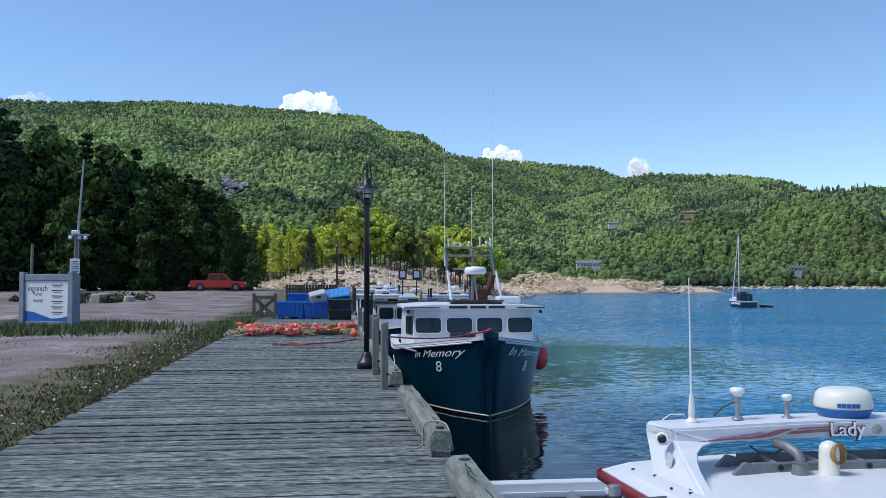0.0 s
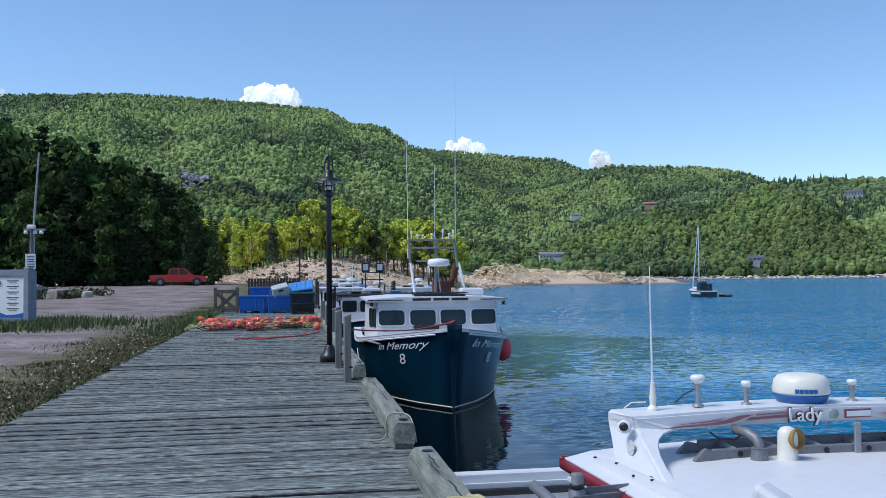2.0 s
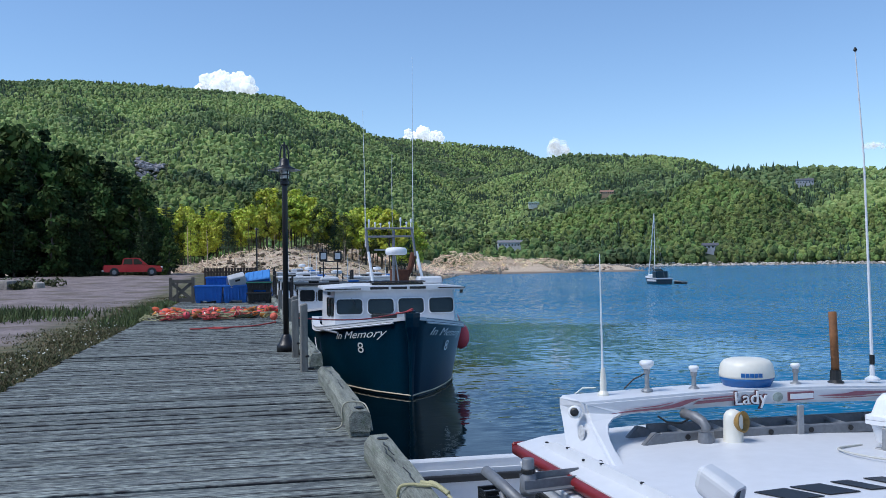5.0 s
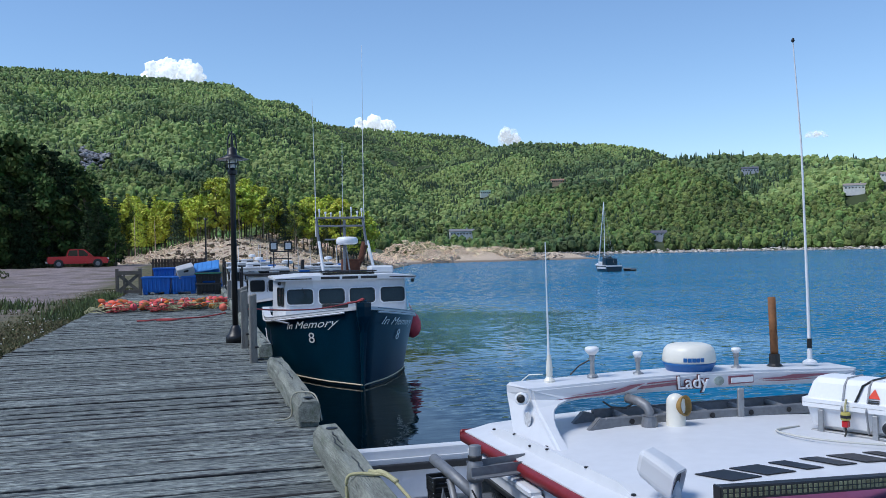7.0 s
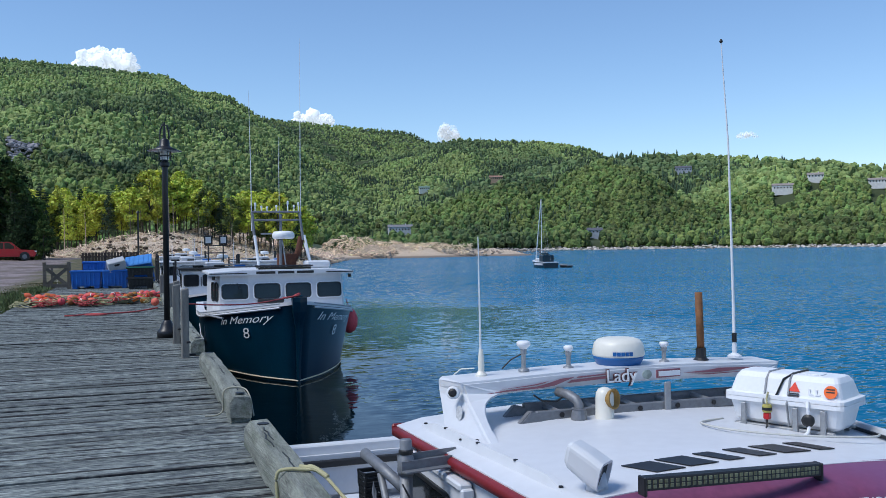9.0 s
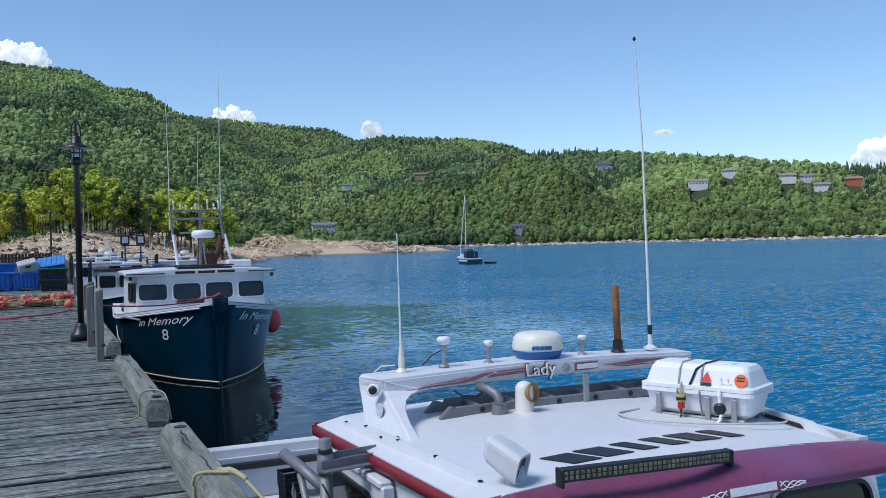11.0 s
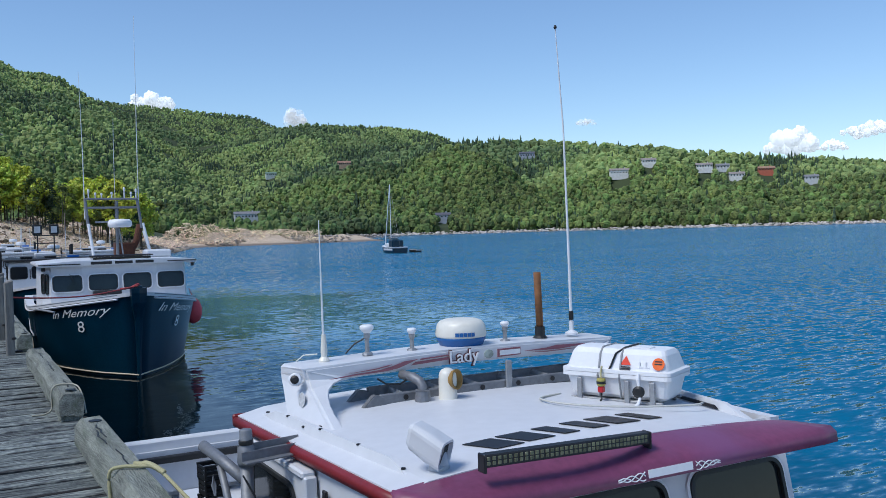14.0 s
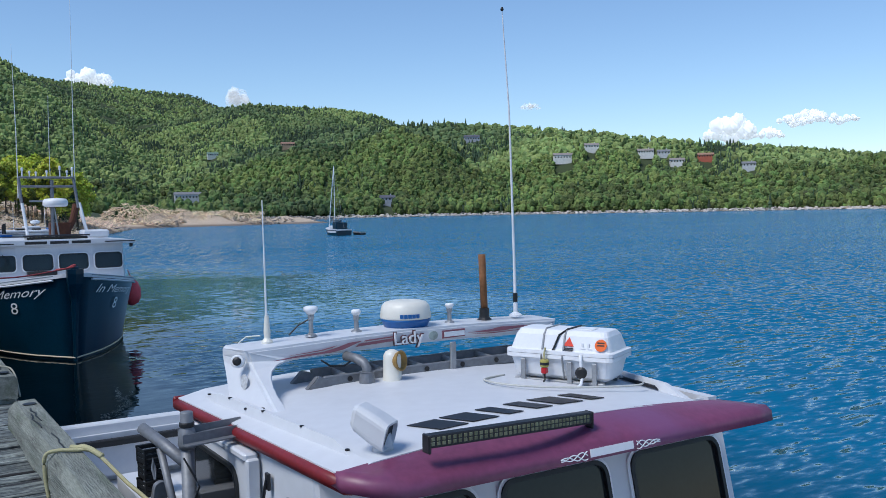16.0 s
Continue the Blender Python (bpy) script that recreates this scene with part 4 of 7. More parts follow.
    # red band along the roof's sides
    for s, (xa, xb) in ((-1, (2.405, 2.302)), (1, (4.555, 4.897))):
        bm = bmesh.new()
        rows = []
        for k in range(9):
            y = 0.985 + 2.02 * k / 8
            x = xa + (xb - xa) * k / 8
            rows.append([bm.verts.new((x + s * a, y, b)) for a, b in ((-0.012, 0.474), (0.018, 0.468), (0.03, 0.452), (0.028, 0.418), (-0.01, 0.41))])
        for p, q in zip(rows, rows[1:]):
            for i in range(4):
                bm.faces.new((p[i], q[i], q[i + 1], p[i + 1]))
            bm.faces.new((p[4], q[4], q[0], p[0]))
        bm.faces.new(rows[0])
        bm.faces.new(rows[-1][::-1])
        bmesh.ops.recalc_face_normals(bm, faces=bm.faces)
        wp("roof_band", bm, RED_TRIM, t, "dark red band along the roof edge", True)
    wp("roof_band", box(2.275, 4.92, 3.0, 3.03, 0.415, 0.485, 0.01), RED_TRIM, t)
    # visor
    bm = bmesh.new()
    rows = []
    for k in range(25):
        a = k / 24
        x = 2.36 + (4.79 - 2.36) * a
        e = min(1.0, a / 0.10, 0.82 + (1 - a) / 0.12)
        e = math.sin(max(0, e) * math.pi / 2)
        yl = 0.97 - 0.14 * e - 0.03 * math.sin(math.pi * a)
        zt = 0.498 + 0.055 * (1 - (2 * a - 1) ** 2)
        xt = 2.395 + (4.62 - 2.395) * a
        zl = 0.435 - 0.035 * e + 0.012 * math.sin(math.pi * a)
        rows.append([bm.verts.new(p) for p in ((xt, 1.045, zt), (xt + (x - xt) * 0.5, 0.985 - 0.02 * e, zt - 0.012), (x, yl + 0.045, zl + 0.075), (x, yl + 0.008, zl + 0.05), (x, yl, zl), (x, yl + 0.05, zl + 0.004), (xt, 1.24, zt - 0.08))])
    for p, q in zip(rows, rows[1:]):
        for i in range(6):
            bm.faces.new((p[i], q[i], q[i + 1], p[i + 1]))
    bm.faces.new(rows[0])
    bm.faces.new(rows[-1][::-1])
    bmesh.ops.recalc_face_normals(bm, faces=bm.faces)
    wp("visor", bm, MAROON, t, "faded maroon moulded visor over the windscreens", True)
    # roof rails
    for xa, xb in (((2.535, 2.415),) * 1 + ((4.50, 4.80),)):
        bm = bmesh.new()
        rows = []
        for k in range(9):
            f = k / 8
            y, x = 1.13 + 1.72 * f, xa + (xb - xa) * f
            hgt = 0.055 * min(1, f / 0.1, (1 - f) / 0.1) + 0.004
            rows.append([bm.verts.new((x + q * (0.012 if z else 0.03), y, 0.49 + z * hgt)) for q, z in ((-1, 0), (-1, 1), (1, 1), (1, 0))])
        for p, q in zip(rows, rows[1:]):
            for i in range(3):
                bm.faces.new((p[i], q[i], q[i + 1], p[i + 1]))
        bm.faces.new(rows[0])
        bm.faces.new(rows[-1][::-1])
        bmesh.ops.recalc_face_normals(bm, faces=bm.faces)
        rail = wp("roof_rail", bm, GELCOAT, t, "low white moulded rail along the roof edge")
        if xa > 4:
            for f0 in (0.12, 0.55):
                y0 = 1.13 + 1.72 * f0
                pts = [(xa + (xb - xa) * (f0 + g) - 0.034, 1.13 + 1.72 * (f0 + g), zz) for g, zz in ((0.02, 0.512), (0.26, 0.512), (0.24, 0.53), (0.04, 0.53))]
                wp("slot", plate(pts, 0.012), BLACK_METAL, rail, "dark slot through the rail")
        else:
            for f0 in (0.06, 0.3, 0.54, 0.78, 0.95):
                wp("screw", lathe([(0.011, 0), (0.011, 0.006), (0.004, 0.008)], 8, centre=(xa + (xb - xa) * f0 - 0.01, 1.13 + 1.72 * f0, 0.545 if 0.1 < f0 < 0.9 else 0.52)), BLACK_METAL, rail)

    # radar arch
    left = [((2.535, 0.488), (2.625, 0.503)), ((2.533, 0.52), (2.620, 0.525)), ((2.530, 0.56), (2.622, 0.565)), ((2.528, 0.60), (2.632, 0.602)), ((2.525, 0.64), (2.650, 0.634)), ((2.522, 0.68), (2.680, 0.662)), ((2.520, 0.72), (2.725, 0.682)), ((2.520, 0.762), (2.785, 0.693)), ((2.54, 0.779), (2.85, 0.699)), ((2.9, 0.791), (2.95, 0.703)), ((3.25, 0.803), (3.25, 0.711))]
    mid = 3.655
    run = left + [((mid, 0.809), (mid, 0.716))] + [((2 * mid - a[0], a[1]), (2 * mid - b[0], b[1])) for a, b in left[::-1]]
    bm = bmesh.new()
    rows = []
    for k, (a, b) in enumerate(run):
        row = []
        leg = min(1.0, max(0.0, (8.5 - min(k, len(run) - 1 - k)) / 2)) * (1 if k < 11 else -1)
        for (x, z), outer in ((a, 1), (b, 0)):
            low = max(0.0, 0.70 - z)
            row.append((x + outer * leg * (0.055 - 0.22 * low), 2.55 - low * 2.35, z))
            row.append((x - outer * leg * 0.38 * low, 2.86 - low * 1.4, z))
        (of, ob_, nf, nb) = row
        rows.append([bm.verts.new(p) for p in (of, nf, nb, ob_)])
    for p, q in zip(rows, rows[1:]):
        for k in range(4):
            bm.faces.new((p[k], q[k], q[(k + 1) % 4], p[(k + 1) % 4]))
    bm.faces.new(rows[0])
    bm.faces.new(rows[-1][::-1])
    bmesh.ops.recalc_face_normals(bm, faces=bm.faces)
    long_edges = [e for p, q in zip(rows, rows[1:]) for u, v in zip(p, q) for e in u.link_edges if e.other_vert(u) is v]
    bmesh.ops.bevel(bm, geom=long_edges, offset=0.014, segments=2, affect="EDGES")
    arch = wp("radar_arch", bm, GELCOAT, t, "white moulded radar arch across the cabin roof")

    def swoosh(pts, thick=0.005):
        return plate([(x, 2.546 - max(0.0, 0.70 - z) * 2.35 - 0.002, z) for x, z in pts], thick)

    S = mat("maroon_decal", (0.27, 0.10, 0.125), 0.4, var=0.12, bump=0.0)
    wp("decal", swoosh([(2.64, 0.703), (2.85, 0.722), (3.02, 0.730), (3.10, 0.745), (3.18, 0.766), (3.27, 0.771), (3.21, 0.752), (3.14, 0.730), (3.06, 0.720), (2.85, 0.713)]), S, arch, "maroon swoosh decal")
    wp("decal", swoosh([(3.29, 0.772), (3.50, 0.780), (3.50, 0.773), (3.28, 0.764)]), S, arch)
    wp("decal", swoosh([(3.25, 0.755), (3.50, 0.766), (3.50, 0.750), (3.22, 0.738)]), S, arch)
    wp("decal", swoosh([(2.80, 0.727), (3.00, 0.742), (3.10, 0.757), (3.07, 0.747), (3.00, 0.736)]), S, arch)
    wp("decal", swoosh([(4.02, 0.752), (4.20, 0.758), (4.28, 0.768), (4.60, 0.758), (4.40, 0.748), (4.30, 0.742), (4.18, 0.744)]), S, arch, "maroon swoosh decal")
    wp("decal", swoosh([(4.05, 0.742), (4.22, 0.737), (4.55, 0.738), (4.35, 0.733), (4.2, 0.731)]), S, arch)
    letters("lettering_outline", "Lady", 0.108, Matrix.Translation((3.58, 2.541, 0.757)) @ pose(0, 0, 0, 88, 0, 0), mat("dark_maroon_letters", (0.10, 0.035, 0.045), 0.4, bump=0.0), arch, "maroon outline of the painted boat name", 0.0, 0.004, 0.215, 0.05)
    letters("lettering", "Lady", 0.108, Matrix.Translation((3.58, 2.534, 0.757)) @ pose(0, 0, 0, 88, 0, 0), WHITE_PLASTIC, arch, "white painted boat name", 0.0, 0.004, 0.205, 0.004)
    bar = wp("name_bar", swoosh([(3.83, 0.730), (4.00, 0.733), (4.00, 0.781), (3.83, 0.780)], 0.006), S, arch, "maroon-edged white bar in place of a painted name")
    wp("inlay", box(3.840, 3.990, 2.532, 2.537, 0.741, 0.771), WHITE_PLASTIC, bar)
    wp("crest", swoosh([(3.765 + 0.033 * math.cos(k * 0.5236), 0.756 + 0.028 * math.sin(k * 0.5236)) for k in range(12)], 0.006), mat("crest_grey", (0.32, 0.37, 0.33), 0.4, var=0.5, scale=30), arch, "small round painted crest")
    cam_b = wp("deck_camera", lathe([(0.036, -0.02), (0.036, 0.03), (0.03, 0.034)], 16), WHITE_PLASTIC, arch, "small white camera with black lens")
    eye = wp("lens", lathe([(0.024, 0.0), (0.024, 0.006), (0.012, 0.012)], 14), BLACK_PLASTIC, cam_b)
    eye.data.transform(t.matrix_basis)
    eye.matrix_basis = pose(0, 0, 0.032)
    cam_b.matrix_basis = t.matrix_basis.inverted() @ pose(2.512, 2.56, 0.725, 0, -80, 60)
    cam_b.data.transform(t.matrix_basis)
    wp("roundel", lathe([(0.042, 0), (0.042, 0.003)], 20), mat("pale_grey_decal", (0.55, 0.56, 0.57), 0.5, var=0.3, scale=60), arch, "faint round builder's mark").matrix_basis = t.matrix_basis.inverted() @ pose(2.524, 2.50, 0.62, 0, -84, 4) @ t.matrix_basis
    for q in ((2.44, 2.25, 0.525), (2.51, 2.20, 0.525)):
        wp("bolt", lathe([(0.012, 0), (0.012, 0.006), (0.005, 0.009)], 10, centre=q), BLACK_METAL, arch)

    # radar scanner
    cx, cy, z0 = 3.668, 2.72, 0.795
    r = wp("radar_dome", lathe([(0.155, 0.062), (0.160, 0.068), (0.162, 0.08), (0.158, 0.11), (0.151, 0.142), (0.132, 0.164), (0.10, 0.174), (0.05, 0.178)], 36, centre=(cx, cy, z0)), CREAM, t, "cream radar dome with a blue base", True)
    BLUE = mat("radar_blue_plastic", (0.012, 0.11, 0.33), 0.4, var=0.1, bump=0.0)
    wp("base", lathe([(0.10, -0.015), (0.118, -0.008), (0.135, 0.01), (0.155, 0.05), (0.160, 0.063), (0.15, 0.065)], 36, centre=(cx, cy, z0)), BLUE, r, "blue radar base", True)
    for k in range(5):
        a = radians(-128 + k * 9)
        wp("mark", box(-0.011, 0.011, -0.002, 0.002, -0.012, 0.012), BLUE, r).matrix_basis = t.matrix_basis.inverted() @ pose(cx + 0.162 * math.cos(a), cy + 0.162 * math.sin(a), z0 + 0.088, 0, 0, -128 + k * 9 + 90) @ t.matrix_basis

    # antennas
    gps_antenna(t, 3.02, 2.72, 0.80, 0.18, 0.042)
    gps_antenna(t, 3.31, 2.70, 0.80, 0.14, 0.029)
    gps_antenna(t, 3.985, 2.70, 0.80, 0.13, 0.029)
    wp("cable", tube([(3.03, 2.76, 0.90), (2.97, 2.80, 0.86), (2.92, 2.82, 0.805)], 0.005, 6), BLACK_PLASTIC, t)
    wp("cable", tube([(2.71, 2.74, 0.83), (2.64, 2.78, 0.825), (2.60, 2.80, 0.79)], 0.004, 6), CREAM, t)
    w = wp("whip_antenna", tube([(2.745, 2.72, 0.79), (2.742, 2.72, 1.0), (2.736, 2.72, 1.61)], 0.010, 8, taper=0.003), WHITE_PLASTIC, t, "short white whip antenna")
    wp("ferrule", lathe([(0.034, 0), (0.034, 0.01), (0.018, 0.03), (0.02, 0.07), (0.012, 0.16)], 12, centre=(2.745, 2.72, 0.785)), CREAM, w)
    w = wp("whip_antenna", tube([(4.535, 2.72, 0.80), (4.53, 2.72, 1.2), (4.50, 2.71, 2.2), (4.447, 2.70, 2.86)], 0.012, 8, taper=0.003), WHITE_PLASTIC, t, "tall slender white whip antenna")
    wp("ferrule", lathe([(0.045, 0), (0.045, 0.012), (0.016, 0.03), (0.016, 0.09)], 12, centre=(4.535, 2.72, 0.80)), WHITE_PLASTIC, w)
    wp("band", lathe([(0.0155, 0.10), (0.0155, 0.16)], 10, centre=(4.535, 2.72, 0.80)), BLACK_PLASTIC, w)
    wp("tip", lathe([(0.007, 0), (0.012, 0.01), (0.006, 0.025)], 8, centre=(4.447, 2.70, 2.855)), BLACK_PLASTIC, w)
    st = wp("exhaust_pipe", tube([(4.275, 2.72, 0.87), (4.262, 2.72, 1.235)], 0.024, 12), mat("rusty_brown_pipe", (0.20, 0.085, 0.03), 0.75, var=0.4, scale=12, bump=0.2), t, "upright brown pipe", True)
    wp("boot", lathe([(0.05, 0), (0.034, 0.015), (0.032, 0.075)], 12, centre=(4.275, 2.72, 0.80)), BLACK_PLASTIC, st)

    # roof gear behind the arch
    rack = wp("ladder_rack", box(3.0, 4.8, 2.68, 2.71, 0.548, 0.612, 0.006), POST_GREY, t, "grey metal ladder laid across the roof")
    wp("rail", box(2.98, 4.8, 2.46, 2.49, 0.538, 0.600, 0.006), POST_GREY, rack)
    for k in range(7):
        wp("rung", tube([(3.14 + 0.26 * k, 2.48, 0.575), (3.14 + 0.26 * k, 2.70, 0.585)], 0.019, 8), GALV, rack)
        wp("rung_end", lathe([(0.016, 0), (0.016, 0.004)], 10), BLACK_METAL, rack).matrix_basis = t.matrix_basis.inverted() @ pose(3.14 + 0.26 * k, 2.458, 0.572, 90, 0, 0) @ t.matrix_basis
    for x, y in ((2.93, 2.69), (2.93, 2.47)):
        foot = wp("foot", prism([(-0.09, 0), (0.08, 0), (0.05, 0.065), (-0.01, 0.08)], 0.05, m=Matrix.Translation((x + 0.02, y - 0.02, 0.525)), bevel=0.006), POST_GREY, rack, "hinged ladder foot")
        wp("pad", box(x - 0.085, x + 0.105, y - 0.075, y + 0.0, 0.515, 0.527, 0.003), BLACK_PLASTIC, foot)
    wp("strut", box(3.825, 3.865, 2.44, 2.458, 0.54, 0.72, 0.004), GALV, rack)
    vent = wp("cowl_vent", lathe([(0.064, 0), (0.055, 0.012), (0.053, 0.145), (0.050, 0.175), (0.036, 0.196), (0.014, 0.206)], 20, centre=(3.365, 2.36, 0.525)), CREAM, t, "cream cowl vent with an open mouth", True)
    mouth = wp("mouth", lathe([(0.040, -0.03), (0.056, 0.0), (0.060, 0.014), (0.052, 0.016), (0.040, -0.006)], 20), mat("ochre_lining", (0.30, 0.18, 0.05), 0.7), vent, "ochre mouth of the vent")
    mouth.matrix_basis = t.matrix_basis.inverted() @ pose(3.390, 2.314, 0.668, 84, 0, 28) @ t.matrix_basis
    wp("pipe", tube([(3.215, 2.39, 0.53), (3.215, 2.39, 0.635), (3.208, 2.41, 0.662), (3.19, 2.46, 0.682), (3.16, 2.55, 0.69)], 0.028, 12), POST_GREY, t, "bent grey pipe", True)
    wp("collar", lathe([(0.046, 0), (0.046, 0.02), (0.04, 0.06), (0.046, 0.065)], 14, centre=(3.215, 2.39, 0.55)), POST_GREY, t)
    wp("cable", tube([(2.98, 2.5, 0.69), (3.03, 2.49, 0.655), (3.12, 2.49, 0.645), (3.22, 2.5, 0.69)], 0.006, 6), BLACK_PLASTIC, t)

    # search lamp
    s = wp("search_lamp", lathe([(0.05, -0.005), (0.042, 0.03), (0.035, 0.075)], 16, centre=(2.645, 1.15, 0.52)), GELCOAT, t, "white hooded search lamp", True)
    bm = bmesh.new()
    rows = []
    for d, w, hh, up in ((-0.20, 0.055, 0.05, 0.05), (-0.17, 0.07, 0.065, 0.045), (-0.05, 0.078, 0.072, 0.02), (0.06, 0.082, 0.068, 0.0), (0.062, 0.072, 0.058, 0.0), (0.03, 0.068, 0.054, 0.0)):
        rows.append([bm.verts.new((x, -d, z + up)) for x, z in rounded(2 * w, 2 * hh, min(w, hh) * 0.55, 4)])
    for p, q in zip(rows, rows[1:]):
        for i in range(len(p)):
            bm.faces.new((p[i], p[(i + 1) % len(p)], q[(i + 1) % len(p)], q[i]))
    bm.faces.new(rows[0][::-1])
    bmesh.ops.recalc_face_normals(bm, faces=bm.faces)
    M = pose(2.625, 1.12, 0.600, 14, 0, 38) @ Matrix.Diagonal((0.82, 0.66, 0.90, 1))
    bmesh.ops.transform(bm, matrix=M, verts=bm.verts)
    wp("hood", bm, GELCOAT, s, smooth=False)
    bm = plate([(x, -0.035, z) for x, z in rounded(0.138, 0.11, 0.03)], 0.006)
    bmesh.ops.transform(bm, matrix=M, verts=bm.verts)
    wp("lens", bm, GLASS_DARK, s, "dark lamp lens")

    # curved light bar
    N = 40
    bm = bmesh.new()
    rows = []
    def bar_at(a):
        x = 2.705 + (3.595 - 2.705) * a
        return x, 0.87 - 0.05 * math.sin(math.pi * a) + 0.03 * a, 0.603 + 0.014 * math.sin(math.pi * a) - 0.032 * a
    for k in range(N + 1):
        x, y, z = bar_at(k / N)
        rows.append([bm.verts.new((x, y + a, z + b)) for a, b in ((0, -0.028), (-0.006, -0.024), (-0.006, 0.021), (0, 0.025), (0.035, 0.027), (0.045, -0.015))])
    for p, q in zip(rows, rows[1:]):
        for i in range(6):
            bm.faces.new((p[i], q[i], q[(i + 1) % 6], p[(i + 1) % 6]))
    bm.faces.new(rows[0])
    bm.faces.new(rows[-1][::-1])
    bmesh.ops.recalc_face_normals(bm, faces=bm.faces)
    bar = wp("light_bar", bm, BLACK_PLASTIC, t, "long black LED light bar with many lenses")
    LED = mat("led_lens", (0.16, 0.165, 0.10), 0.15, var=0.3, scale=40, rand=0.25, bump=0.0)
    for k in range(36):
        x, y, z = bar_at((k + 0.6) / 37)
        for dz in (-0.0095, 0.0095):
            wp("lens", box(x - 0.0085, x + 0.0085, y - 0.0085, y - 0.005, z + dz - 0.0078, z + dz + 0.0078, 0.002), LED, bar)
    for a in (0.0, 1.0):
        x, y, z = bar_at(a)
        wp("bracket", box(x - 0.007, x + 0.007, y - 0.010, y + 0.045, z - 0.05, z + 0.028, 0.004), BLACK_METAL, bar)

    # six black painted characters, upside down to the wharf
    for k in range(6):
        x = 3.0 + 0.183 * k
        wdt = (0.075, 0.075, 0.045, 0.05, 0.075, 0.045)[k]
        y0 = 1.21 + 0.012 * k
        pts = [(x - wdt + 0.05, y0), (x + wdt + 0.05, y0), (x + wdt - 0.03, y0 + 0.17), (x - wdt - 0.03, y0 + 0.17)]
        bm = plate([(a, b, 0.512 + 0.055 * (1 - (2 * (a - 2.40) / 2.2 - 1) ** 2) - 0.005) for a, b in pts], 0.004)
        wp("painted_bar", bm, BLACK_PAINT, t, "black painted bar on the white roof")
    def lip(x, v):
        """On the visor's front lip, v of the way up it."""
        a = (x - 2.36) / 2.43
        y, z = 0.83 - 0.03 * math.sin(math.pi * a), 0.40 + 0.012 * math.sin(math.pi * a)
        return (x, y - 0.004 + 0.008 * v, z + 0.05 * v)

    wp("name_bar", plate([lip(3.50, 0.25), lip(3.76, 0.25), lip(3.76, 0.95), lip(3.50, 0.95)], 0.006), WHITE_PLASTIC, t, "white bar in place of a painted name")
    for s0, x0 in ((-1, 3.48), (1, 3.78)):
        for k in range(3):
            bm = tube([lip(x0 + s0 * 0.15 * q, 0.5 + (0.4 - 0.3 * q) * math.sin(q * 7 + k * 2)) for q in [j / 12 for j in range(13)]], 0.0028, 5)
            wp("flourish", bm, WHITE_PLASTIC, t, "thin white painted flourish")

    # hauling post, bracket and block on the wharf side
    ps = wp("hauling_post", tube([(2.10, 2.14, -1.6), (2.10, 2.14, 0.44)], 0.033, 14), POST_GREY, t, "grey metal hauling post beside the cabin", True)
    wp("sleeve", lathe([(0.040, 0.40), (0.046, 0.42), (0.040, 0.49), (0.031, 0.50), (0.031, 0.575), (0.028, 0.58)], 16, centre=(2.10, 2.14, 0.0)), POST_GREY, ps, smooth=True)
    wp("band", lathe([(0.034, 0.505), (0.037, 0.51), (0.037, 0.525), (0.034, 0.53)], 14, centre=(2.10, 2.14, 0.0)), BLACK_PLASTIC, ps)
    for y0, z0, ln, hh in ((2.085, 0.43, 0.36, 0.05), (2.16, 0.46, 0.34, 0.04)):
        bm = prism([(0, 0), (0.055, 0), (0.055, 0.007), (0.007, 0.007), (0.007, hh), (0, hh)], ln)
        bmesh.ops.transform(bm, matrix=pose(2.06, y0, z0, 0, 0, -80), verts=bm.verts)
        wp("bracket", bm, POST_GREY, ps, "grey angle-iron bracket to the roof")
    wp("boom", tube([(2.09, 2.15, 0.33), (2.04, 2.36, 0.385), (1.99, 2.56, 0.43)], 0.030, 12), POST_GREY, ps, "grey pipe boom", True)
    wp("brace", tube([(2.03, 2.38, 0.36), (2.06, 2.28, 0.1), (2.09, 2.2, -0.25)], 0.019, 10), POST_GREY, ps, smooth=True)
    b = wp("block", prism([(x * 1.0, z) for x, z in rounded(0.075, 0.21, 0.034)], 0.03, m=pose(2.015, 2.36, 0.09, 6, 8, 10)), POST_GREY, ps, "steel snatch block hanging on a shackle")
    wp("sheave", lathe([(0.036, -0.02), (0.030, 0), (0.036, 0.02)], 18), POST_GREY, b).matrix_basis = t.matrix_basis.inverted() @ pose(2.02, 2.38, 0.05, 90, 0, 10) @ t.matrix_basis
    wp("shackle", tube([(2.005, 2.40, 0.20), (1.998, 2.42, 0.25), (2.005, 2.43, 0.30), (2.012, 2.42, 0.25), (2.005, 2.40, 0.20)], 0.007, 6), POST_GREY, b)
    wp("winch_drum", lathe([(0.05, -0.05), (0.036, -0.03), (0.036, 0.03), (0.05, 0.05)], 16), POST_GREY, ps, "small steel winch drum").matrix_basis = t.matrix_basis.inverted() @ pose(2.075, 2.26, 0.02, 90, 0, 60) @ t.matrix_basis
    wp("cable", tube([(2.075, 2.12, 0.36), (2.12, 2.09, 0.26), (2.135, 2.08, 0.22), (2.10, 2.12, 0.1), (2.05, 2.2, 0.0)], 0.005, 6), BLACK_PLASTIC, ps)
    return t


boat = near_boat()


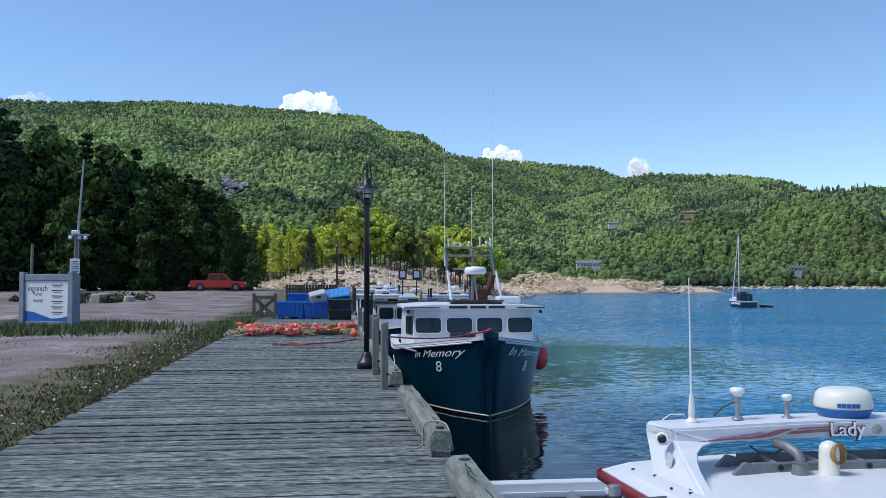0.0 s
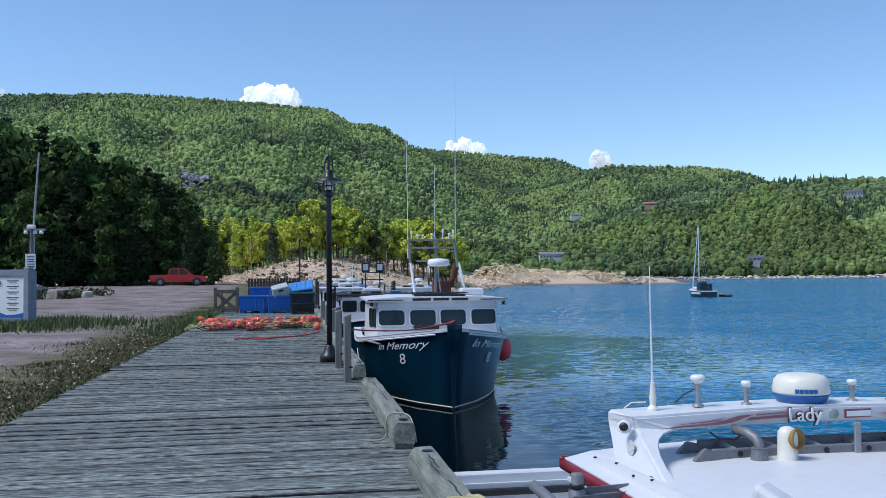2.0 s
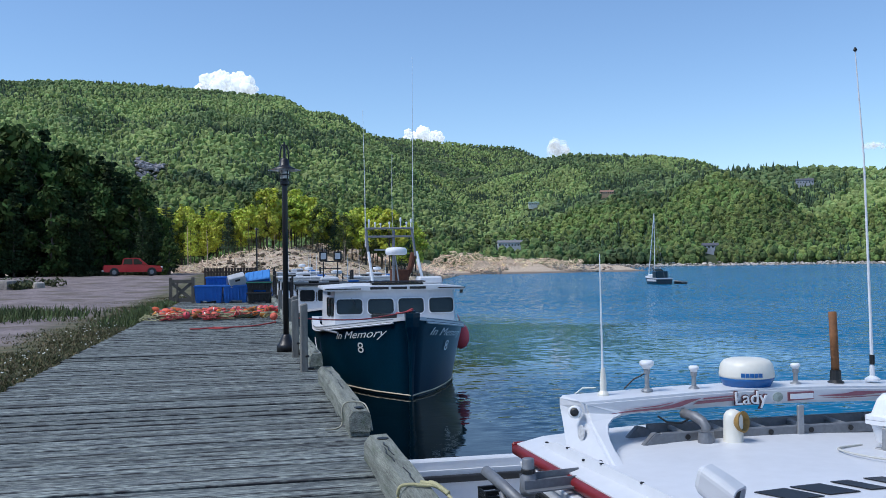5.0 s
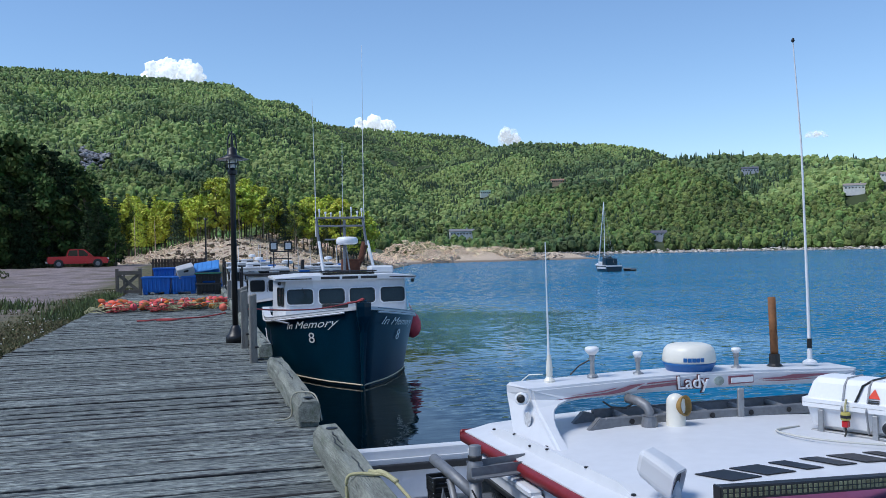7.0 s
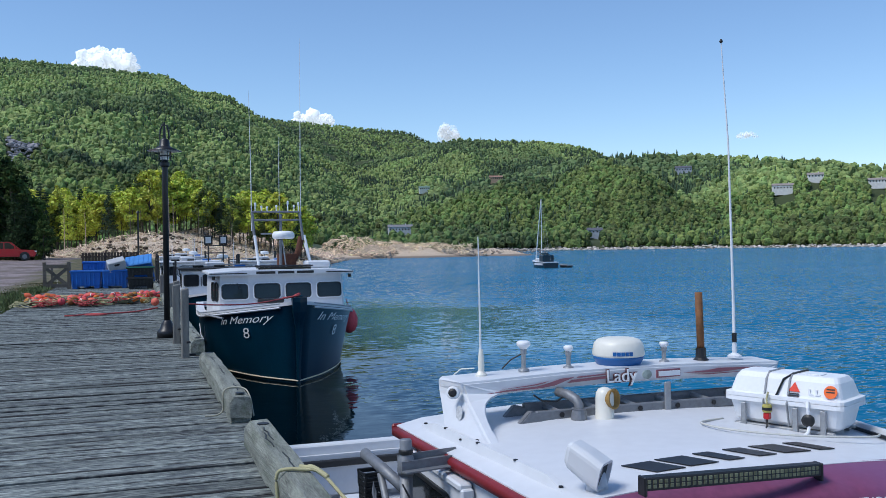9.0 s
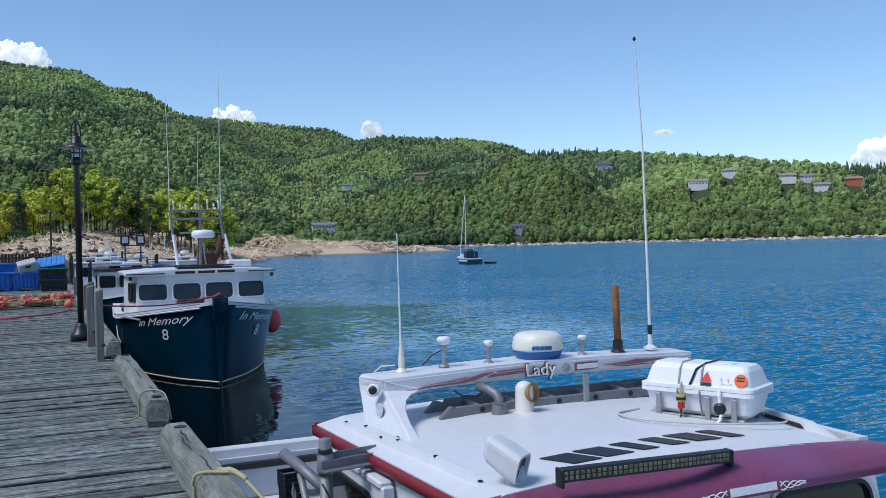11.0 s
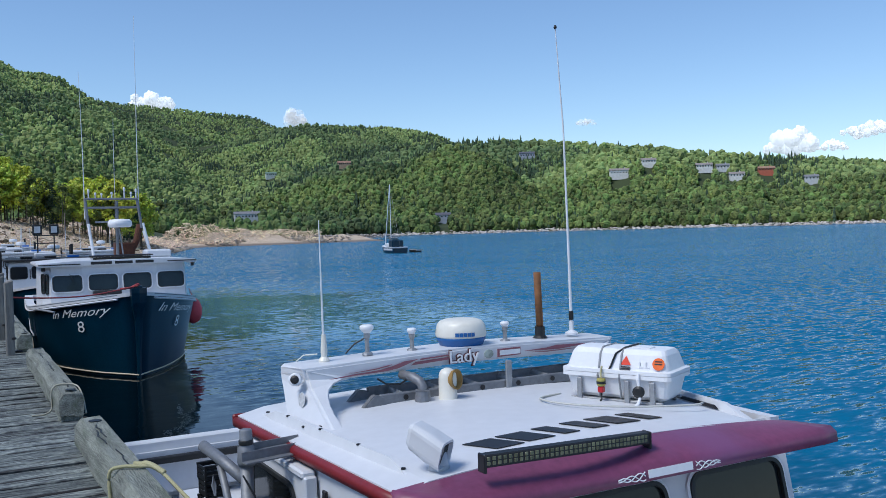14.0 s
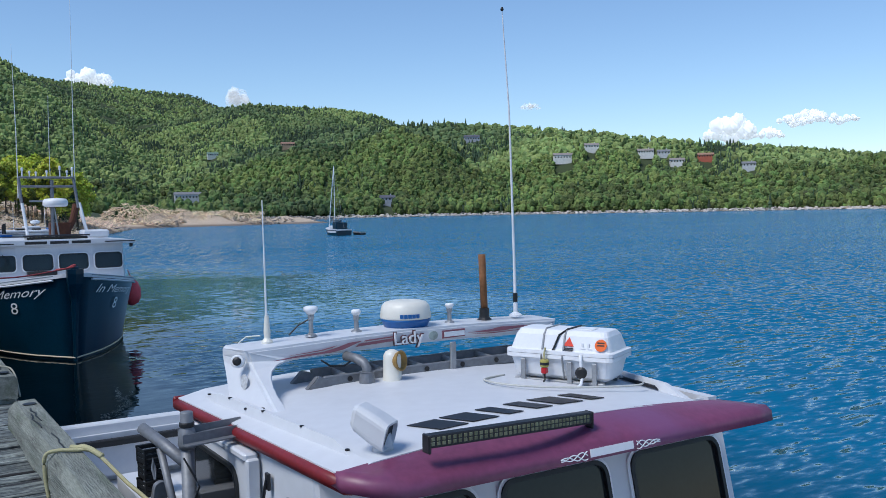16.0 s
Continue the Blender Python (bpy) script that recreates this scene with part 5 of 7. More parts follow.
def crate(x, y, z, rz):
    t = thing("crate", x, y, z, rz, "black plastic lobster crate stacked in the boat", "crate", "stacked crates")
    w, d, h = 0.15, 0.11, 0.17
    part("floor", box(-w, w, -d, d, 0, 0.015), BLACK_PLASTIC, t)
    for s in (-1, 1):
        for k in range(3):
            part("side_slat", box(-w, w, s * d - 0.008, s * d + 0.008, 0.02 + 0.05 * k, 0.055 + 0.05 * k), BLACK_PLASTIC, t)
            part("end_slat", box(s * w - 0.008, s * w + 0.008, -d, d, 0.02 + 0.05 * k, 0.055 + 0.05 * k), BLACK_PLASTIC, t)
        for q in (-1, 1):
            part("corner_post", box(s * w - 0.014, s * w + 0.014, q * d - 0.014, q * d + 0.014, 0, h, 0.004), BLACK_PLASTIC, t)
    for s in (-1, 1):
        part("rim", box(-w - 0.02, w + 0.02, s * d - 0.016, s * d + 0.016, h - 0.03, h, 0.005), BLACK_PLASTIC, t)
    return t


part("bait_shelf", box(2.03, 2.3, 2.75, 3.4, -1.6, -0.02, 0.01), GELCOAT, boat, "white moulded locker").data.transform(boat.matrix_basis.inverted())
for k in range(3):
    o = crate(2.11 + 0.004 * (k % 2), 2.90, -0.02 + 0.09 * k, (8, 3, 6)[k])
    o.scale = (0.36, 0.55, 0.52)


def life_raft(x, y, z, rz):
    t = thing("life_raft", x, y, z, rz, "white life raft canister strapped in a cradle on the roof", "life raft")
    def shell(levels):
        bm = bmesh.new()
        rows = [[bm.verts.new((a, b, hh)) for a, b in rounded(2 * w, 2 * d, 0.05, 3)] for w, d, hh in levels]
        for p, q in zip(rows, rows[1:]):
            for i in range(len(p)):
                bm.faces.new((p[i], p[(i + 1) % len(p)], q[(i + 1) % len(p)], q[i]))
        bm.faces.new(rows[0][::-1])
        bm.faces.new(rows[-1])
        return bm
    low = part("lower_shell", shell([(0.36, 0.13, 0.05), (0.39, 0.17, 0.08), (0.415, 0.20, 0.21), (0.445, 0.225, 0.215), (0.445, 0.225, 0.245)]), WHITE_PLASTIC, t)
    up = part("upper_shell", shell([(0.445, 0.225, 0.248), (0.445, 0.225, 0.275), (0.415, 0.20, 0.282), (0.385, 0.165, 0.39), (0.365, 0.13, 0.425), (0.35, 0.10, 0.43)]), WHITE_PLASTIC, t)
    for x0 in (-0.13, 0.045):
        pts = [(x0, -0.19, 0.06), (x0, -0.231, 0.23), (x0, -0.205, 0.29), (x0, -0.17, 0.392), (x0, -0.12, 0.432), (x0, 0.12, 0.432), (x0, 0.17, 0.392), (x0, 0.231, 0.24)]
        part("strap", tube(pts, 0.008, 5), GALV, t, "grey webbing strap")
    part("strap", tube([(-0.06, -0.20, 0.26), (-0.035, -0.208, 0.29), (0.0, -0.172, 0.395), (0.05, -0.12, 0.434), (0.06, 0.12, 0.434)], 0.008, 5), BLACK_PLASTIC, t, "thin black lashing")
    part("ridge", box(0.10, 0.24, -0.09, 0.02, 0.43, 0.437, 0.002), WHITE_PLASTIC, up)
    for x0 in (0.19, 0.24):
        part("moulded_mark", box(x0, x0 + 0.012, -0.196, -0.188, 0.305, 0.345), WHITE_PLASTIC, up)
        part("moulded_mark", box(x0, x0 + 0.035, -0.199, -0.191, 0.300, 0.308), WHITE_PLASTIC, up)
    rel = part("hydrostatic_release", lathe([(0.03, 0), (0.034, 0.012), (0.034, 0.045), (0.03, 0.055)], 14, centre=(-0.09, -0.255, 0.155)), mat("yellow_plastic", (0.42, 0.37, 0.09), 0.5), t, "yellow, black and red release unit")
    part("band", lathe([(0.035, 0.015), (0.035, 0.036)], 14, centre=(-0.09, -0.255, 0.155)), BLACK_PLASTIC, rel)
    part("tag", box(-0.11, -0.065, -0.28, -0.235, 0.105, 0.15, 0.006), RED_PAINT, rel)
    part("lanyard", tube([(-0.09, -0.235, 0.30), (-0.095, -0.25, 0.25), (-0.09, -0.255, 0.21)], 0.008, 6), ROPE_YEL, rel)
    part("painter", tube([(-0.09, -0.255, 0.105), (-0.082, -0.27, 0.06), (-0.1, -0.26, 0.03), (-0.08, -0.25, 0.01)], 0.008, 6), BLACK_PLASTIC, rel)
    OR = mat("orange_label", (0.80, 0.13, 0.012), 0.5, var=0.08, bump=0.0)
    d = part("label_disc", lathe([(0.046, 0), (0.046, 0.004)], 24), OR, up, "round orange service label")
    d.matrix_basis = pose(0.345, -0.192, 0.335, 71, 0, 4)
    for k in range(2):
        part("bar", box(-0.028, 0.028, -0.006 + 0.02 * k, 0.003 + 0.02 * k, 0.004, 0.006), BLACK_PAINT, d)
    bm = plate([(0, 0.05, 0), (-0.042, -0.02, 0), (0.042, -0.02, 0)], 0.004)
    d = part("warning_triangle", bm, mat("red_label", (0.70, 0.05, 0.02), 0.5, bump=0.0), up, "red warning triangle label")
    d.matrix_basis = pose(0.085, -0.190, 0.335, 71, 0, 0)
    for k in range(3):
        part("bar", box(-0.04, 0.04, -0.04 - 0.014 * k, -0.031 - 0.014 * k, 0.0, 0.004), BLACK_PAINT, d)
    # cradle
    cr = part("cradle", box(-0.37, 0.37, -0.21, -0.17, 0.03, 0.05, 0.004, box(-0.37, 0.37, 0.17, 0.21, 0.03, 0.05, 0.004)), GALV, t, "bare steel cradle")
    for x0 in (-0.29, 0.10, 0.30):
        for s in (-1, 1):
            part("upright", box(x0 - 0.02, x0 + 0.02, s * 0.215 - 0.008, s * 0.215 + 0.008, 0.0, 0.2, 0.004), GALV, cr)
        part("bearer", box(x0 - 0.02, x0 + 0.02, -0.215, 0.215, 0.035, 0.052), GALV, cr)
    rg = part("rope_tail", tube([(0.20, -0.235, 0.26), (0.205, -0.25, 0.22), (0.21, -0.25, 0.17)], 0.013, 8), WHITE_PLASTIC, t, "black and white rope tail")
    part("knot", lathe([(0.028, -0.02), (0.045, -0.008), (0.045, 0.008), (0.028, 0.02)], 14), BLACK_PLASTIC, rg).matrix_basis = pose(0.21, -0.255, 0.13, 90, 0, 10)
    part("tail", tube([(0.22, -0.255, 0.09), (0.215, -0.27, 0.05), (0.19, -0.29, 0.015), (0.14, -0.31, 0.008)], 0.012, 8), WHITE_PLASTIC, rg)
    return t


life_raft(4.25, 1.83, 0.515, -64).scale = (0.745, 0.745, 0.745)
rope("thin_line", [(3.98, 2.1, 0.55), (3.75, 1.98, 0.565), (3.78, 1.72, 0.57), (4.0, 1.5, 0.566), (4.3, 1.36, 0.562), (4.4, 1.38, 0.56)], 0.006, mat("pale_line_fibre", (0.5, 0.5, 0.46), 0.9), "thin pale line coiled loosely on the roof")


def moored_boat():
    """The dark-hulled boat ahead, bow towards the camera's end of the wharf."""
    t = thing("fishing_boat", 4.95, 21.3, WATER, -1.3, "dark teal fishing boat with white cabin, bow on beside the wharf", "boat")
    width, sheer, ring = hull(t, 12.0, 4.55, 2.2, 1.58, NAVY, GELCOAT, stripe=mat("cream_stripe_paint", (0.55, 0.48, 0.36), 0.6), deck=0.8)
    STEEL_GREY = mat("grey_stripe_paint", (0.22, 0.25, 0.28), 0.5)
    # dark and white mouldings under the rail
    for side in (-1, 1):
        for off, dz, rad, m, lab in ((0.03, -0.10, 0.03, GELCOAT, "white rubbing band"), (0.02, 0.01, 0.016, STEEL_GREY, "grey line on the rail")):
            pts = []
            for k in range(1, 27):
                s = k / 26
                pts.append((side * (width(s) + off), s * 12.0 - 0.02, sheer(s) + dz))
            part("rubbing_band", tube(pts, rad, 6), m, t, lab)
    # stem post
    bm = bmesh.new()
    rows = [[bm.verts.new((a, b, z)) for a, b in ((-w, y0 + 0.32), (-w, y0 + 0.06), (0, y0), (w, y0 + 0.06), (w, y0 + 0.32))] for z, w, y0 in ((-0.3, 0.05, 0.33), (0.6, 0.06, 0.21), (1.5, 0.09, 0.03), (1.95, 0.17, -0.09), (2.20, 0.19, -0.12), (2.32, 0.19, -0.12))]
    for p, q in zip(rows, rows[1:]):
        for i in range(4):
            bm.faces.new((p[i], p[i + 1], q[i + 1], q[i]))
    bm.faces.new(rows[-1])
    bmesh.ops.recalc_face_normals(bm, faces=bm.faces)
    part("stem_post", bm, NAVY, t, "broad dark stem post")
    part("bitt", box(-0.10, 0.10, 0.02, 0.16, 2.30, 2.38, bevel=0.02), NAVY, t)
    # cabin
    z0, z1, yf = 1.78, 2.86, 3.3
    plan = [(-1.98, yf + 0.85), (-1.80, yf + 0.12), (-1.0, yf), (1.0, yf), (1.80, yf + 0.12), (1.98, yf + 0.85), (1.98, yf + 3.6), (-1.98, yf + 3.6)]
    bm = bmesh.new()
    lo = [bm.verts.new((x * 1.02, y - 0.14 * (y < yf + 1), z0 - 0.4)) for x, y in plan]
    hi = [bm.verts.new((x, y + 0.06 * (y < yf + 1), z1)) for x, y in plan]
    for i in range(8):
        bm.faces.new((lo[i], lo[(i + 1) % 8], hi[(i + 1) % 8], hi[i]))
    bm.faces.new(hi)
    bmesh.ops.recalc_face_normals(bm, faces=bm.faces)
    cabin = part("cabin", bm, GELCOAT, t, "white wheelhouse")

    def face(xa, ya, xb, yb):
        d = Vector((xb - xa, yb - ya, 0))
        return d.normalized()

    up = Vector((0, 0.19, 1.08)).normalized()
    inside = mat("cabin_glass", (0.02, 0.032, 0.035), 0.05, var=0.3, scale=2, bump=0.0, spec=0.4)
    for cx in (-1.385, -0.455, 0.465, 1.40):
        yy = yf + (0.06 if abs(cx) > 1 else 0.0) - 0.02
        u = Vector((1, 0.15 if cx > 1 else (-0.15 if cx < -1 else 0), 0)).normalized()
        c = Vector((cx, yy + 0.0, 2.36))
        w = part("front_window", pane_on(c, u, up, 0.72, 0.40, 0.08, 0.035, 0.012), inside, cabin, "dark front window with rounded corners")
        part("seal", ring_on(c, u, up, 0.72, 0.40, 0.08, 0.025, 0.03, 0.03), BLACK_PLASTIC, w)
        part("surround", ring_on(c, u, up, 0.77, 0.45, 0.10, 0.03, 0.02, 0.03), WHITE_PLASTIC, w)
    for k in (0.25, 0.68):
        a, b = Vector((-1.98, yf + 0.85, 0)), Vector((-1.80, yf + 0.12, 0))
        u = (b - a).normalized()
        c = a + (b - a) * k + Vector((0, 0, 2.36))
        w = part("quarter_window", pane_on(c, u, (0, 0.1, 1), 0.21, 0.52, 0.07, 0.035, 0.012), inside, cabin, "narrow quarter window")
        part("seal", ring_on(c, u, (0, 0.1, 1), 0.21, 0.52, 0.07, 0.025, 0.03, 0.03), BLACK_PLASTIC, w)
    part("wiper", tube([(-1.33, yf - 0.05, 2.62), (-1.25, yf - 0.06, 2.45)], 0.012, 6), BLACK_METAL, cabin)
    part("sill_box", box(-0.75, -0.0, yf - 0.30, yf - 0.06, 2.02, 2.14, bevel=0.02), BLACK_PLASTIC, t, "black box on the foredeck")
    roof = part("cabin_roof", prism([(-2.12, 2.84), (2.12, 2.84), (2.12, 2.93), (1.2, 2.99), (-1.2, 2.99), (-2.12, 2.93)], 4.4, m=Matrix.Translation((0, yf - 0.12, 0)), bevel=0.02), GELCOAT, t, "white overhanging roof")
    part("roof_line", box(-2.125, -1.05, yf - 0.128, yf - 0.118, 2.885, 2.915), BLACK_PLASTIC, roof)
    part("roof_line", box(1.30, 2.125, yf - 0.128, yf - 0.118, 2.885, 2.915), BLACK_PLASTIC, roof)
    for xa, xb in ((-0.78, -0.22), (-0.14, 0.34), (0.42, 0.92)):
        part("name_bar", box(xa, xb, yf - 0.132, yf - 0.118, 2.875, 2.95), BLACK_PAINT, roof, "black bar in place of painted words")
    part("side_lamp", lathe([(0.05, 0), (0.05, 0.1)], 12, centre=(2.08, yf + 0.2, 2.72)), BLACK_PLASTIC, t)
    part("side_lamp", lathe([(0.05, 0), (0.05, 0.1)], 12, centre=(-1.98, yf + 0.3, 2.72)), BLACK_PLASTIC, t)
    part("hatch", box(-0.65, 0.95, yf + 0.5, yf + 1.2, 2.98, 3.06, bevel=0.02), GLASS_DARK, t, "dark roof hatch")
    for k in range(3):
        part("hatch_bar", tube([(-0.7, yf + 0.45 + 0.3 * k, 3.09), (1.0, yf + 0.45 + 0.3 * k, 3.09)], 0.02, 8), BLACK_METAL, t)
    part("roof_locker", box(1.0, 1.75, yf + 1.6, yf + 2.4, 2.98, 3.22, bevel=0.05), GELCOAT, t, "white locker on the roof")
    # mast frame
    yy = yf + 2.3
    mast = part("mast_frame", tube([(-0.42, yy, 2.95), (-0.54, yy + 0.18, 4.05)], 0.045, 10), WHITE_PLASTIC, t, "white tubular mast frame with radar")
    part("leg", tube([(1.27, yy, 2.95), (1.07, yy + 0.18, 4.05)], 0.04, 10), WHITE_PLASTIC, mast)
    for xa, xb in ((-0.54, -0.60), (1.03, 0.93)):
        part("upper_leg", tube([(xa, yy + 0.18, 3.9), (xb, yy + 0.3, 4.8)], 0.045, 10), POST_GREY, mast, "bare grey upper leg")
    for z in (4.55, 4.82):
        part("crossbar", tube([(-0.62, yy + 0.27, z), (0.95, yy + 0.27, z)], 0.035, 8), POST_GREY, mast)
    part("post", tube([(0.30, yy + 0.3, 2.98), (0.32, yy + 0.3, 4.75)], 0.05, 10), POST_GREY, mast)
    part("post", tube([(0.48, yy + 0.3, 2.98), (0.36, yy + 0.3, 3.9)], 0.025, 8), GALV, mast)
    part("radar", lathe([(0.30, 0), (0.36, 0.05), (0.36, 0.17), (0.30, 0.24), (0.1, 0.26)], 24, centre=(0.37, yy + 0.1, 3.93)), WHITE_PLASTIC, mast, "round white radar dome", True)
    part("radar_arm", box(-0.35, 0.1, yy + 0.08, yy + 0.14, 4.08, 4.13), GALV, mast)
    for k, (x, h) in enumerate(((-0.5, 0.28), (-0.3, 0.18), (-0.12, 0.16), (0.18, 0.2), (0.55, 0.34), (0.75, 0.2), (0.9, 0.3))):
        part("aerial", lathe([(0.02, 0), (0.02, h * 0.6), (0.035, h * 0.65), (0.035, h * 0.9), (0.02, h)], 10, centre=(x, yy + 0.27, 4.84)), WHITE_PLASTIC, mast)
    for x, z1b in ((-0.62, 8.75), (0.98, 10.55), (0.28, 7.3)):
        top = -0.66 if x < 0 else (1.02 if x > 0.5 else 0.30)
        part("whip_antenna", tube([(x, yy + 0.3, 4.2), (x, yy + 0.3, 6.2), (top, yy + 0.3, z1b)], 0.020 if x != 0.28 else 0.012, 8, taper=0.005), WHITE_PLASTIC, mast, "tall white whip antenna")
    part("lifting_boom", tube([(1.25, yy + 0.1, 3.05), (1.1, yy + 0.4, 3.8)], 0.03, 8), WHITE_PLASTIC, t)
    ex = part("exhaust", tube([(0.72, yy + 0.8, 2.98), (0.72, yy + 0.8, 3.05), (0.95, yy + 0.8, 3.5), (1.08, yy + 0.9, 4.0)], 0.09, 12, taper=0.11), RUST, t, "rusty exhaust pipe")
    part("guard", box(0.25, 0.85, yy + 0.5, yy + 0.9, 3.02, 3.45, bevel=0.03), RUST, ex, "rusty box round the exhaust")
    # lettering on both bows
    def on_bow(name, text, size, s0, s1, f0, f1, shear, label):
        """White characters wrapped onto both bows between two stations."""
        for side in (-1, 1):
            cu = bpy.data.curves.new(name, "FONT")
            cu.body, cu.size, cu.extrude, cu.shear, cu.resolution_u, cu.offset = text, 1.0, 0.0, shear, 3, 0.0
            tmp = bpy.data.objects.new(name, cu)
            me = bpy.data.meshes.new_from_object(tmp)
            bpy.data.objects.remove(tmp)
            bpy.data.curves.remove(cu)
            xs, ys = [v.co.x for v in me.vertices], [v.co.y for v in me.vertices]
            x0, x1, y0, y1 = min(xs), max(xs), min(ys), max(ys)
            for v in me.vertices:
                a, b = (v.co.x - x0) / (x1 - x0), (v.co.y - y0) / (y1 - y0)
                s = s0 + (s1 - s0) * (a if side > 0 else 1 - a)
                f = f1 + (f0 - f1) * b
                r = ring(s, side)
                p, q = Vector(r[5]), Vector(r[4])
                ahead = Vector(ring(s + 0.01, side)[5]) - p
                n = ahead.cross(Vector((0, 0, 1))) * side
                v.co = p + (q - p) * f + n.normalized() * 0.035
            me.materials.clear()
            me.materials.append(WHITE_PLASTIC)
            ob = new(name, me)
            ob.parent = t
            ob["label"] = label

    on_bow("lettering", "In Memory", 1.0, 0.055, 0.235, 0.30, 0.72, 0.6, "white script lettering on the bow")
    on_bow("numeral", "8", 1.0, 0.132, 0.154, 0.80, 1.24, 0.15, "white painted number on the bow")
    f = part("fender", lathe([(0.05, -0.42), (0.2, -0.33), (0.28, -0.15), (0.28, 0.1), (0.2, 0.3), (0.08, 0.40), (0.05, 0.48)], 18, centre=(2.40, 5.2, 1.25)), BUOY_PINK, t, "round faded red fender", True)
    part("line", tube([(2.40, 5.2, 1.7), (2.3, 5.2, 1.95)], 0.015, 6), ROPE_RED, f)
    part("pipe_rail", tube([(-1.9, 1.2, 1.75), (-2.25, 1.9, 1.8), (-2.3, 2.6, 1.72)], 0.03, 8), GALV, t)
    return t


moored_boat()
rope("bow_line", [(1.62, 16.4, 0.50), (2.6, 18.2, 0.33), (3.6, 19.8, 0.24), (4.6, 21.05, 0.29), (4.95, 21.35, 0.33)], 0.018, ROPE_RED, "faded red bow line to the wharf post")
rope("bow_line", [(4.55, 21.5, 0.26), (4.75, 21.3, 0.29), (4.95, 21.4, 0.36), (5.0, 21.55, 0.31)], 0.03, ROPE_RED, "red rope coiled round the stem post")


def small_boat(x, y, rz, length, beam, paint, roof_z, label, lamps=False, canopy=None):
    t = thing("fishing_boat", x, y, WATER, rz, label, "boat", "boats moored along the wharf")
    hull(t, length, beam, 1.95, 1.35, paint, GELCOAT, deck=0.7)
    h = beam / 2 * 0.8
    top = roof_z - WATER
    c = part("cabin", box(-h, h, 3.0, 6.0, 1.0, top - 0.1, 0.05), GELCOAT, t, "white wheelhouse")
    u, v = Vector((1, 0, 0)), Vector((0, 0, 1))
    for k in range(4):
        cx = -h + 2 * h * (k + 0.5) / 4
        w = part("front_window", pane_on((cx, 3.0, top - 0.55), u, v, 2 * h / 4 - 0.2, 0.45, 0.07, 0.004, 0.012), GLASS_DARK, c, "dark front window")
        part("seal", ring_on((cx, 3.0, top - 0.55), u, v, 2 * h / 4 - 0.2, 0.45, 0.07, 0.03, 0.004, 0.025), BLACK_PLASTIC, w)
    for k in range(2):
        w = part("side_window", pane_on((-h, 3.6 + 0.8 * k, top - 0.55), (0, -1, 0), v, 0.5, 0.5, 0.07, 0.004, 0.012), GLASS_DARK, c, "dark side window")
        part("seal", ring_on((-h, 3.6 + 0.8 * k, top - 0.55), (0, -1, 0), v, 0.5, 0.5, 0.07, 0.03, 0.004, 0.025), BLACK_PLASTIC, w)
    part("cabin_roof", box(-h - 0.15, h + 0.15, 2.75, 6.6, top - 0.1, top, 0.03), canopy or GELCOAT, t, "overhanging cabin roof")
    part("roof_rail", tube([(-h, 2.9, top + 0.12), (h, 2.9, top + 0.12), (h, 5.8, top + 0.12)], 0.025, 8), GALV, t)
    for xx in (-h * 0.6, h * 0.5):
        part("aerial", tube([(xx, 5.0, top), (xx, 5.0, top + 1.3)], 0.018, 6, taper=0.008), WHITE_PLASTIC, t)
    part("roof_box", box(-0.5, 0.3, 4.0, 4.9, top, top + 0.22, 0.04), GELCOAT, t)
    part("post", tube([(-h - 0.25, 3.2, 1.2), (-h - 0.25, 3.2, top + 0.35)], 0.045, 8), BLACK_METAL, t)
    part("post", tube([(-h - 0.25, 6.2, 1.2), (-h - 0.25, 6.2, top + 0.2)], 0.045, 8), BLACK_METAL, t)
    part("cross_rail", tube([(-h - 0.25, 3.2, top + 0.05), (-h - 0.25, 6.2, top + 0.05)], 0.035, 8), BLACK_METAL, t)
    # gear on the roof and along the rail
    for k in range(3):
        q = -h * 0.7 + h * 0.6 * k
        part("hatch", box(q, q + 0.45, 3.2 + 0.5 * k, 3.75 + 0.5 * k, top, top + 0.09, 0.02), (GLASS_DARK, BLACK_PLASTIC, BLUE_BIN)[k], t, ("dark roof hatch", "black roof locker", "blue tarpaulin bundle")[k])
    part("radar", lathe([(0.2, 0), (0.26, 0.05), (0.25, 0.16), (0.1, 0.2)], 16, centre=(h * 0.2, 5.4, top + 0.35)), WHITE_PLASTIC, t, "small white radar dome")
    part("radar_post", tube([(h * 0.2, 5.4, top), (h * 0.2, 5.4, top + 0.36)], 0.04, 8), GALV, t)
    part("exhaust", tube([(h * 0.7, 5.9, top), (h * 0.7, 5.9, top + 0.55)], 0.06, 8), BLACK_METAL, t, "black exhaust stack")
    part("handrail", tube([(-h - 0.1, 2.6, top - 0.35), (-h - 0.1, 6.4, top - 0.35)], 0.02, 6), BLACK_METAL, t)
    part("wiper", box(-h * 0.5, -h * 0.48, 2.97, 2.985, top - 0.8, top - 0.4), BLACK_METAL, c)
    for k in range(4):
        part("fender", lathe([(0.04, -0.3), (0.13, -0.22), (0.15, 0.0), (0.13, 0.2), (0.04, 0.28)], 10, centre=(-beam / 2 - 0.12, 3.0 + 1.9 * k, 1.15)), (BLACK_PLASTIC, BUOY_PINK)[k % 2], t, "rubber fender hung over the side")
